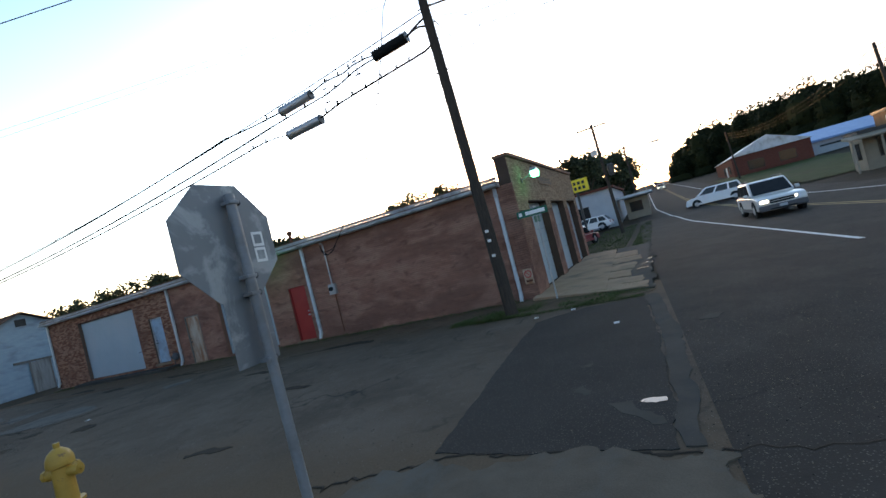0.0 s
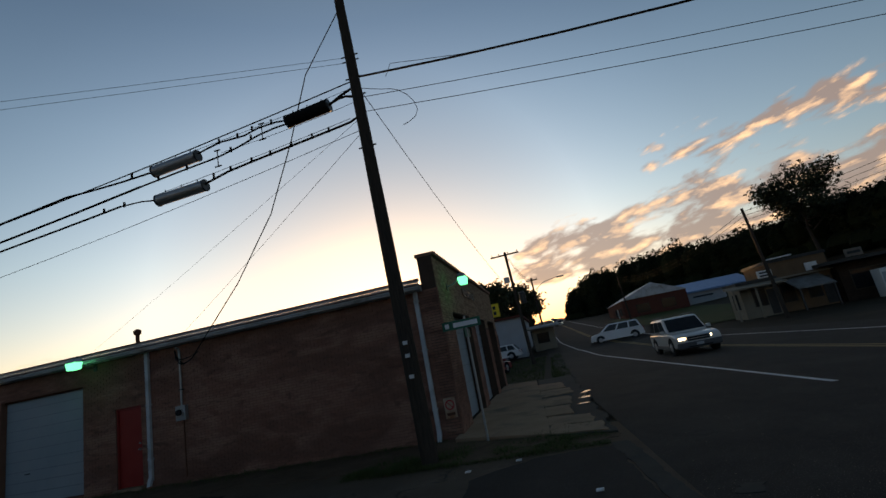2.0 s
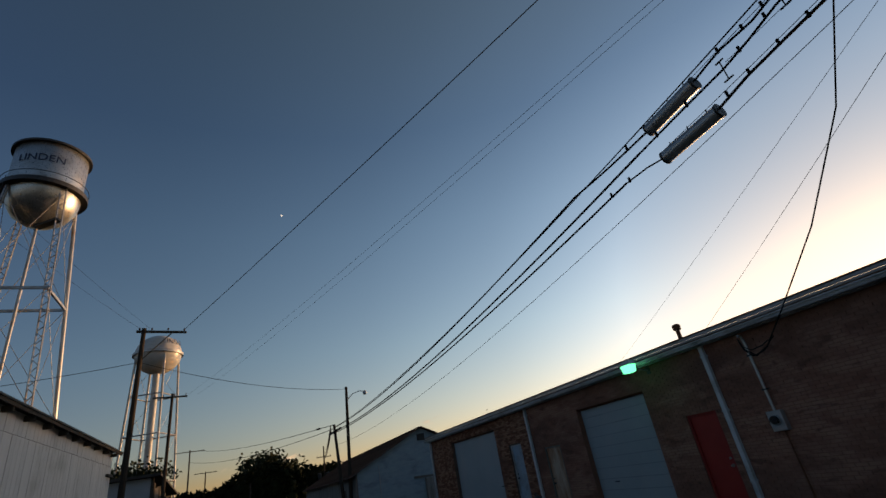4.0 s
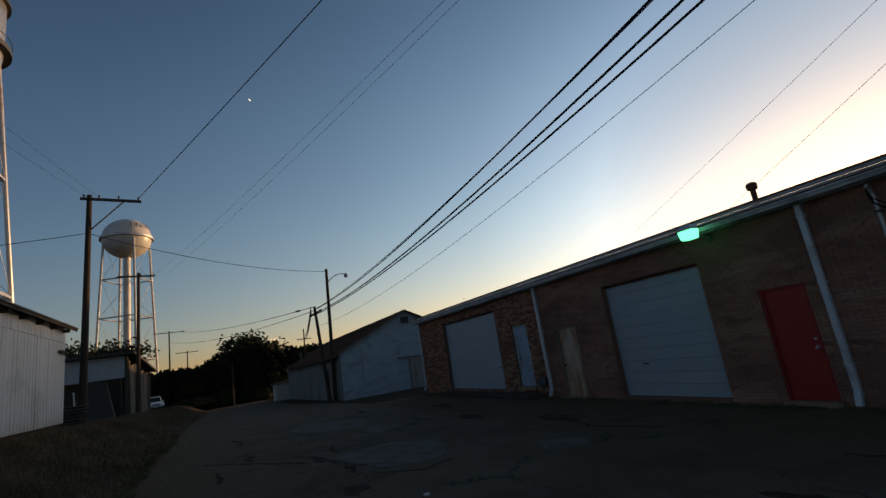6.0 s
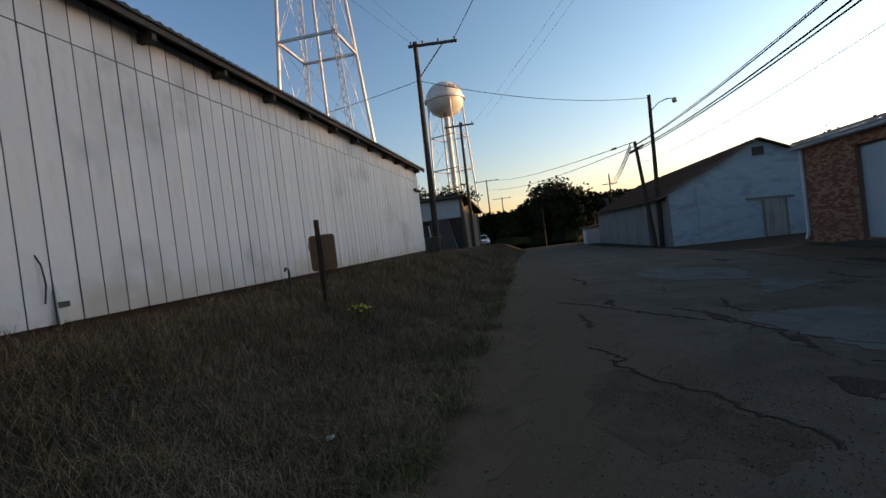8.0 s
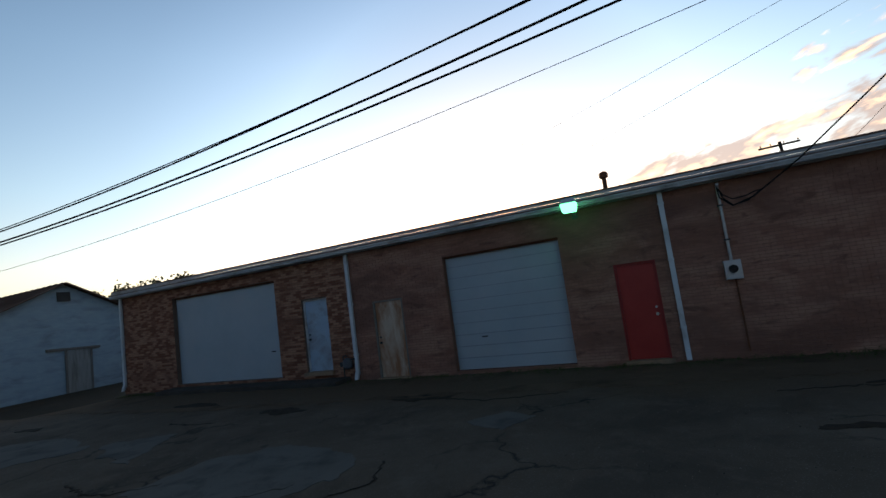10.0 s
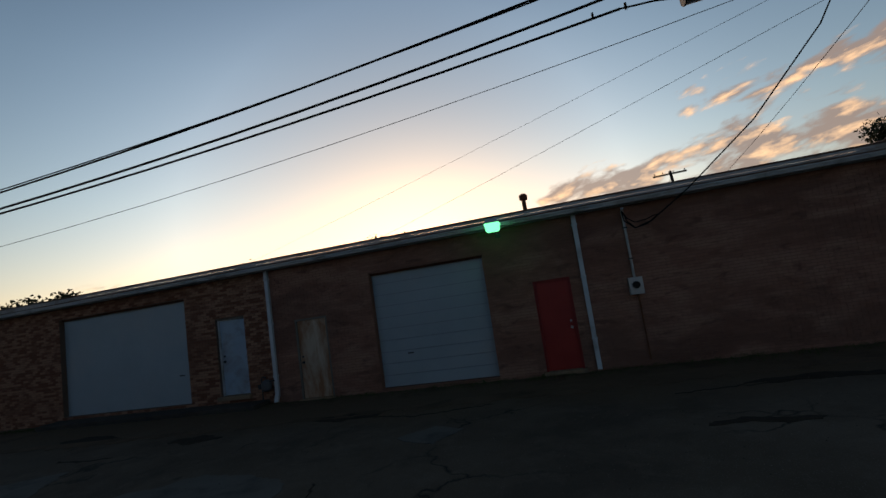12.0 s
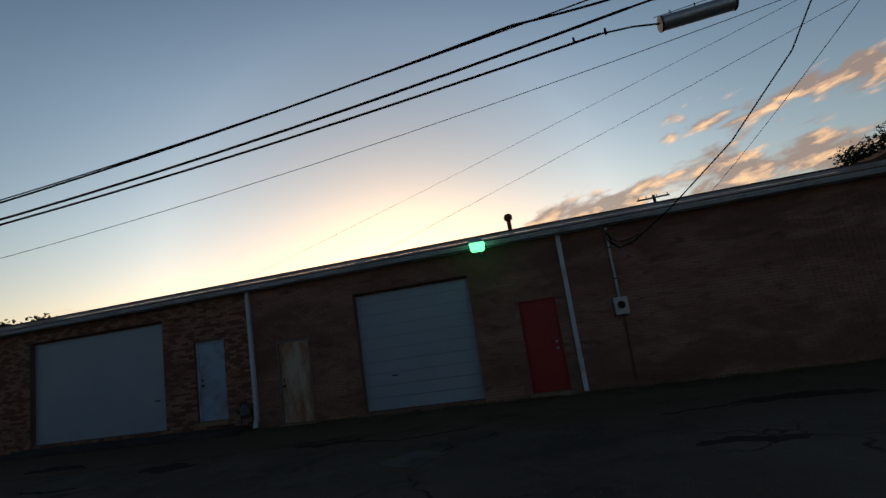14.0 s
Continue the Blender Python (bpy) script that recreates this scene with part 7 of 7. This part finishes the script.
        part("taillight", Shape().box(-h - 0.035, sgn * (W / 2 - 0.15) - 0.1, belt * 0.68, -h + 0.1, sgn * (W / 2 - 0.15) + 0.1, belt * 1.0), M["tail"], t, bevel=0.02)
        part("mirror", Shape().box(h - hood - 0.35, sgn * (W / 2 + 0.1) - 0.09, belt + 0.04, h - hood - 0.2, sgn * (W / 2 + 0.1) + 0.09, belt + 0.2), M[paint], t, bevel=0.03)
        part("lower_cladding", Shape().box(-h + 0.9, sgn * (W / 2) - 0.03, 0.26, h - 0.95, sgn * (W / 2) + 0.03, 0.42), M[bumper], t, bevel=0.015)
        if rails:
            part("roof_rail", Shape().tube([(roof0 + 0.1, sgn * (W / 2 - 0.22), H), (roof0 + 0.2, sgn * (W / 2 - 0.22), H + 0.07), (roof1 - 0.2, sgn * (W / 2 - 0.22), H + 0.07), (roof1 - 0.1, sgn * (W / 2 - 0.22), H)], 0.02, 6), M["plastic"], t)
        for wx in (-h + 0.85, h - 0.88):
            arch = part("wheel_arch", Shape().rod((wx, sgn * (W / 2 - 0.15), 0.36), (wx, sgn * (W / 2 + 0.012), 0.36), 0.42, n=20), M["tyre"], t)
            wh = part("wheel", Shape().rod((wx, sgn * (W / 2 - 0.2), 0.34), (wx, sgn * (W / 2 + 0.02), 0.34), 0.34, n=22), M["tyre"], t, "black tyre with alloy rim", smooth=True)
            part("rim", Shape().rod((wx, sgn * (W / 2 + 0.015), 0.34), (wx, sgn * (W / 2 + 0.03), 0.34), 0.21, 0.19, 16), M["metal"], wh)
            for a in range(5):
                part("spoke", Shape().beam((wx, sgn * (W / 2 + 0.032), 0.34), (wx + 0.18 * math.cos(a * 1.257), sgn * (W / 2 + 0.032), 0.34 + 0.18 * math.sin(a * 1.257)), 0.02, 0.05), M["metal"], wh)
    return t


vehicle("suv", (1.85, 27.5, 0.02), -88, 4.5, 1.88, 1.66, 1.25, 0.75, 0.35, "car_silver", "silver sport utility vehicle driving with headlights on", "car", True, rails=True)
vehicle("minivan", (2.0, 51.5, 0.35), 176, 4.9, 1.9, 1.72, 0.85, 1.0, 0.4, "car_white", "white minivan crossing the main road", "car", False, bumper="car_white")
vehicle("hatchback", (-8.9, 36.5, 0.02), 70, 4.1, 1.7, 1.45, 1.0, 0.7, 0.5, "car_red", "dark red hatchback parked beyond the brick garage", "car", False, bumper="car_red")
vehicle("sedan", (-9.6, 50.2, 0.5), 175, 4.5, 1.75, 1.45, 1.1, 0.8, 0.6, "car_white", "white sedan parked by the pale blue store", "car", False, bumper="car_white")
for x, y, pnt, n_ in ((-1.2, 128, "car_silver", "sedan"), (-1.6, 165, "car_red", "sedan"), (-1.9, 200, "car_white", "sedan")):
    vehicle(n_, (x, y, land(x, y) + 0.02), -90, 4.4, 1.75, 1.5, 1.1, 0.8, 0.6, pnt, "distant oncoming car with headlights on", "car", True, bumper=pnt)
vehicle("pickup", (-88, -4.6, land(-88, -4.6)), 15, 5.2, 1.9, 1.75, 1.4, 0.7, 1.6, "car_white", "white pickup truck parked behind the shed", "truck", False)


# ---- trees ----
def tree(at, height, spread, label, leaves=1500, leaf=0.22, seed=1, trunk=0.35, lift=0.3, name="tree"):
    rnd = random.Random(seed)
    t = thing(name, at, label, "tree", group="trees")
    s = Shape()
    tops = []
    bend = [Vector((rnd.gauss(0, 0.03) * height, rnd.gauss(0, 0.03) * height, height * f)) if f else Vector((0, 0, -0.5)) for f in (0, 0.2, 0.4, 0.62)]
    for i in range(3):
        s.rod(bend[i], bend[i + 1], trunk * (1 - 0.27 * i), trunk * (1 - 0.27 * (i + 1)), 9)
    for i in range(11):
        f = lift + (0.62 - lift) * rnd.random()
        base = Vector((0, 0, height * f))
        a = rnd.random() * 6.283
        reach = spread * (0.45 + 0.5 * rnd.random())
        tip = Vector((math.cos(a) * reach, math.sin(a) * reach, height * (f + 0.12 + (0.92 - f - 0.12) * rnd.random())))
        knee = base.lerp(tip, 0.5) + Vector((0, 0, -0.04 * height))
        s.rod(base, knee, trunk * 0.32, trunk * 0.2, 6).rod(knee, tip, trunk * 0.2, trunk * 0.06, 6)
        tops += [tip, knee.lerp(tip, 0.5)]
    for _ in range(7):
        tops.append(Vector((rnd.gauss(0, 0.3) * spread, rnd.gauss(0, 0.3) * spread, height * (0.78 + 0.2 * rnd.random()))))
    part("trunk", s, M["bark"], t, "dark trunk and limbs", smooth=True)
    v, f = [], []
    for i in range(leaves):
        c = tops[rnd.randrange(len(tops))]
        rr = spread * 0.30
        p = c + Vector((rnd.gauss(0, 0.55) * rr, rnd.gauss(0, 0.55) * rr, rnd.gauss(0, 0.42) * rr))
        u = Vector((rnd.gauss(0, 1), rnd.gauss(0, 1), rnd.gauss(0, 1))).normalized()
        w = u.orthogonal().normalized()
        sz = leaf * (0.6 + 0.9 * rnd.random())
        k = len(v)
        v += [tuple(p - u * sz), tuple(p + w * sz * 0.55), tuple(p + u * sz), tuple(p - w * sz * 0.55)]
        f.append((k, k + 1, k + 2, k + 3))
    ob = new("crown", quick_mesh("crown", v, f, M["leaf"]))
    ob.parent = t
    ob["label"] = "uneven dark green leafy crown"
    return t


def around(az_deg, dist, eye=(-8.0, 3.0)):
    a = radians(az_deg)
    return eye[0] - math.sin(a) * dist, eye[1] + math.cos(a) * dist


tree((48.6, 103.0, land(48.6, 103.0)), 18.2, 6.9, "tall leafy tree with gaps in its crown behind the shops", 7600, 0.36, 3, 0.5, 0.35)
tx, ty = around(87.2, 100, (-12.8, 4.0))
tree((tx, ty, -1.9), 12.0, 6.5, "broad round leafy tree at the end of the side street", 5200, 0.34, 5, 0.45, 0.2)
tx, ty = around(101.5, 62, (-12.8, 4.0))
tree((tx, ty, 0.5), 7.6, 4.5, "leafy tree behind the open shed", 3200, 0.24, 8, 0.3, 0.3)
tree((-74, -7.0, 0.0), 7.2, 3.4, "leafy tree behind the open shed", 2200, 0.22, 9, 0.25, 0.3)
for (a, d, h, sp, sd_) in ((28.5, 120, 16.6, 5.5, 11), (23.8, 122, 16.8, 5.0, 12), (44, 76, 10.3, 3.2, 18), (6.5, 78, 10.6, 4.0, 13), (2.8, 84, 9.4, 3.6, 14), (57.3, 110, 11.4, 4.8, 15), (61.3, 112, 10.6, 5.4, 16), (64.5, 115, 10.2, 5.2, 17)):
    tx, ty = around(a, d, (-3.5, 2.0))
    tree((tx, ty, land(tx, ty)), h, sp, "leafy tree rising behind the brick garage", 2600, 0.30, sd_, 0.3, 0.25)


def woods(name, trees, label):
    """A far belt of woods: many leaf clumps over dark crowns, in one mesh."""
    rnd = random.Random(21)
    v, f = [], []
    ico = [(math.cos(a) * math.cos(e), math.sin(a) * math.cos(e), math.sin(e)) for e in (-0.9, -0.2, 0.5, 1.1) for a in np.linspace(0, 6.283, 9)[:-1]]
    for x, y, z, h, r in trees:
        k = len(v)
        for ax, ay, az_ in ico:
            q = 0.72 + 0.16 * rnd.random()
            v.append((x + ax * r * q, y + ay * r * q, z + h * 0.52 + az_ * h * 0.49 * q))
        for i in range(3):
            for j in range(8):
                f.append((k + i * 8 + j, k + i * 8 + (j + 1) % 8, k + (i + 1) * 8 + (j + 1) % 8, k + (i + 1) * 8 + j))
        f.append(tuple(k + 24 + j for j in range(8)))
        k = len(v)
        for ax, ay, az_ in ico:
            q = 0.95 + 0.3 * rnd.random()
            v.append((x + ax * r * q, y + ay * r * q, z + h * 0.16 + az_ * h * 0.22 * q))
        for i in range(3):
            for j in range(8):
                f.append((k + i * 8 + j, k + i * 8 + (j + 1) % 8, k + (i + 1) * 8 + (j + 1) % 8, k + (i + 1) * 8 + j))
        for i in range(620):
            d = Vector((rnd.gauss(0, 1), rnd.gauss(0, 1), rnd.gauss(0, 1))).normalized()
            lump = 0.82 + 0.30 * noise.noise((d.x * 2.3 + x, d.y * 2.3 + y, d.z * 2.3))
            p = Vector((x + d.x * r * lump, y + d.y * r * lump, z + h * 0.55 + d.z * h * 0.5 * lump))
            u = Vector((rnd.gauss(0, 1), rnd.gauss(0, 1), rnd.gauss(0, 1))).normalized()
            w = u.orthogonal().normalized()
            sz = 0.22 + 0.36 * rnd.random()
            k = len(v)
            v += [tuple(p - u * sz), tuple(p + w * sz * 0.6), tuple(p + u * sz), tuple(p - w * sz * 0.6)]
            f.append((k, k + 1, k + 2, k + 3))
    return tagged(new(name, quick_mesh(name, v, f, M["leaf_far"])), label, "woods", kind="stuff")


rw = random.Random(5)
belt = []
# wooded ridge east of the main road: its skyline rises to the right
for i in range(70):
    a = -3.2 - 40 * (i / 70) - rw.random() * 0.8
    d = 185 - 105 * (i / 70) ** 0.8 + rw.random() * 14
    e = np.interp(-a, [2, 5, 8, 14, 20, 27, 34, 45], [5.0, 6.3, 6.9, 7.4, 7.2, 7.6, 8.3, 9.0]) + rw.gauss(0, 0.25)
    x, y = around(a, d, (-3.2, 1.5))
    top = 2.0 + d * math.tan(radians(e))
    z = land(x, y)
    h = max(top - z, 5.0) * (1.0 if i % 3 else 0.85)
    belt.append((x, y, z, h * 0.97, 3.4 + 2.0 * rw.random()))
for i in range(16):
    a = -2.6 - 8.0 * i / 16 - rw.random() * 0.4
    d = 165 + rw.random() * 14
    x, y = around(a, d, (-3.2, 1.5))
    z = land(x, y)
    belt.append((x, y, z - 0.5, max(2.0 + d * math.tan(radians(4.0 + 1.4 * i / 16 + rw.gauss(0, 0.3))) - z, 3.0), 2.2 + 1.2 * rw.random()))
woods("hill_woods", belt, "dark wooded ridge behind the shops")
belt = []
for i in range(46):
    a = 79 + 24 * (i / 46) + rw.random() * 0.5
    e = np.interp(a, [79, 83, 88, 91, 94, 97, 103], [2.9, 3.2, 3.0, 1.6, 2.0, 2.2, 2.4]) + rw.gauss(0, 0.15)
    d = 98 + rw.random() * 20
    x, y = around(a, d, (-12.8, 4.0))
    z = -2.2
    belt.append((x, y, z, max(1.9 + d * math.tan(radians(e)) - z, 3.0), 4.0 + 2.2 * rw.random()))
for i in range(30):
    a = 83 + 15 * (i / 30) + rw.random() * 0.4
    d = 80 + rw.random() * 10
    x, y = around(a, d, (-14.7, 3.2))
    z = land(x, y) - 0.4
    e = np.interp(a, [83, 85, 89, 91, 95, 100], [2.0, 3.5, 3.5, 2.3, 1.9, 1.8]) + rw.gauss(0, 0.2)
    belt.append((x, y, z, max(2.1 + d * math.tan(radians(e)) - z, 3.0), 2.4 + 1.4 * rw.random()))
woods("street_end_woods", belt, "dark woods closing the end of the side street")
belt = []
# Added belt, hidden behind the garage roof, that blocks the low sun.
for i in range(60):
    a = 3 + 60 * (i / 60) + rw.random()
    d = 84 + 12 * rw.random()
    x, y = around(a, d, (-8.0, 3.0))
    z = land(x, y) - 0.5
    belt.append((x, y, z, 2 + d * math.tan(radians(max(8.1 * math.cos(radians(a)) - 1.2 + 0.25 * rw.random(), 3.0))) - z, 4.2 + 1.5 * rw.random()))
# Trees beside the far road, carried on to keep the low sun off it.
for i in range(26):
    y = 96 + i * 7.5
    x = -11.5 - 2.5 * rw.random() - 0.008 * y
    d = y - 2
    belt.append((x, y, land(x, y) - 0.5, max(d * math.tan(radians(4.3)) + 2.0 - land(x, y) + rw.gauss(0, 0.7), 6.0), 3.2 + rw.random()))
for i in range(40):
    a = 105 + 190 * (i / 40) + rw.random()
    x, y = around(a, 150 + 30 * rw.random(), (-8.0, 3.0))
    belt.append((x, y, land(x, y), 9 + 3 * rw.random(), 6.0))
woods("horizon_woods", belt, "low dark woods round the town, with an added belt blocking the low sun")

for i, (x, y) in enumerate(((-4.1, 8.9), (-6.0, 10.6), (-5.2, 10.9), (-17.2, 6.9), (-15.8, 2.15), (-17.6, 1.6))):
    z = land(x, y) + 0.02
    s = Shape().hexa([(x, y, z), (x + 0.09, y + 0.01, z), (x + 0.1, y + 0.07, z + 0.012), (x + 0.01, y + 0.06, z)], [(x, y, z + 0.01), (x + 0.09, y + 0.01, z + 0.03), (x + 0.1, y + 0.07, z + 0.02), (x + 0.01, y + 0.06, z + 0.022)])
    tagged(part("paper_scrap", s, M["sign_white"]), "crumpled white paper scrap lying on the ground", "litter", "litter")

# ---- the moon ----
ma, me_ = radians(85.7), radians(31.15)
mdir = Vector((-math.sin(ma) * math.cos(me_), math.cos(ma) * math.cos(me_), math.sin(me_)))
outer = [(math.cos(a) * 6.5, math.sin(a) * 6.5) for a in np.linspace(-1.75, 1.75, 15)]
inner = [(math.cos(a) * 6.5 - 2.8 * math.cos(a * 0.9), math.sin(a) * 6.5) for a in np.linspace(1.75, -1.75, 15)][1:-1]
moon = part("moon", Shape().prism(outer + inner, -1, 1, "z"), M["moon_glow"])
tagged(moon, "thin pale crescent moon in the evening sky", "moon")
moon.matrix_basis = Matrix.Translation(mdir * 2600) @ mdir.to_track_quat("Z", "Y").to_matrix().to_4x4() @ pose(0, 0, 0, 0, 0, 160)


# ---- bricks: the last pieces ----
def brick_layer(name, parent, x0, x1, z0, z1, y, holes, material, label, singles=None, single_mat=None, along="x"):
    s_v, s_f = [], []
    bw, bh, j = 0.203, 0.057, 0.01
    rnd = random.Random(11)
    unit = None
    row = 0
    z = z0
    made = 0
    while z + bh <= z1:
        x = x0 - (0.5 * (bw + j) if row % 2 else 0)
        while x < x1:
            a, b = max(x, x0), min(x + bw, x1)
            spans = [(a, b)]
            for h in holes:
                if h[2] < z + bh and h[3] > z:
                    spans = [q for p, r in spans for q in ((p, min(r, h[0])), (max(p, h[1]), r)) if q[1] - q[0] > 0.03]
            for a, b in spans:
                if b - a < 0.03:
                    continue
                out = y - 0.008 - 0.004 * rnd.random()
                if singles and singles[0] < a and b < singles[1] and made < 300 and b - a > bw - 0.005:
                    made += 1
                    if unit is None:
                        unit = mesh_of("brick", Shape().box(-bw / 2, -0.012, -bh / 2, bw / 2, 0.0, bh / 2), single_mat)
                    ob = new("brick", unit)
                    ob.parent = parent
                    ob.matrix_basis = inv @ Matrix.Translation(((a + b) / 2, y + 0.0015, z + bh / 2)) @ Matrix.Translation((0, out - y + 0.010, 0))
                else:
                    k = len(s_v)
                    if along == "x":
                        s_v += [(a, out, z), (b, out, z), (b, out, z + bh), (a, out, z + bh), (a, y + 0.002, z), (b, y + 0.002, z), (b, y + 0.002, z + bh), (a, y + 0.002, z + bh)]
                    else:
                        o = 2 * y - out
                        s_v += [(o, a, z), (o, b, z), (o, b, z + bh), (o, a, z + bh), (y - 0.002, a, z), (y - 0.002, b, z), (y - 0.002, b, z + bh), (y - 0.002, a, z + bh)]
                    s_f += [tuple(k + i for i in f) for f in ((0, 1, 2, 3), (0, 4, 5, 1), (3, 2, 6, 7), (1, 5, 6, 2), (0, 3, 7, 4))]
            x += bw + j
        z += bh + j
        row += 1
    me = quick_mesh(name, [tuple(inv @ Vector(p)) for p in s_v], s_f, material)
    ob = new(name, me)
    ob.parent = parent
    return tagged(ob, label, kind="stuff")


brick_layer("brickwork", wall_a, W_END, -23.4, 0.0, EAVE - 0.02, 14.01, HOLES[:2], M["brick"], "courses of multi-tone red brick", (-25.3, -23.4), M["brick_one"])
brick_layer("brickwork", wall_b, -23.4, W_CORNER, -0.1, EAVE - 0.02, 14.01, HOLES[2:], M["brick_painted"], "courses of painted brown-red brick")
bay_holes = [(a, b, -0.5, 3.0) for a, b in bays]
brick_layer("brickwork", front, 14.0, FY, 2.7, 4.41, W_CORNER - 0.02, bay_holes, M["brick_buff"], "courses of buff face brick", along="y")
brick_layer("brickwork", front, 14.0, FY, 0.05, 2.69, W_CORNER - 0.02, bay_holes, M["brick_painted"], "courses of red brick on the piers", along="y")
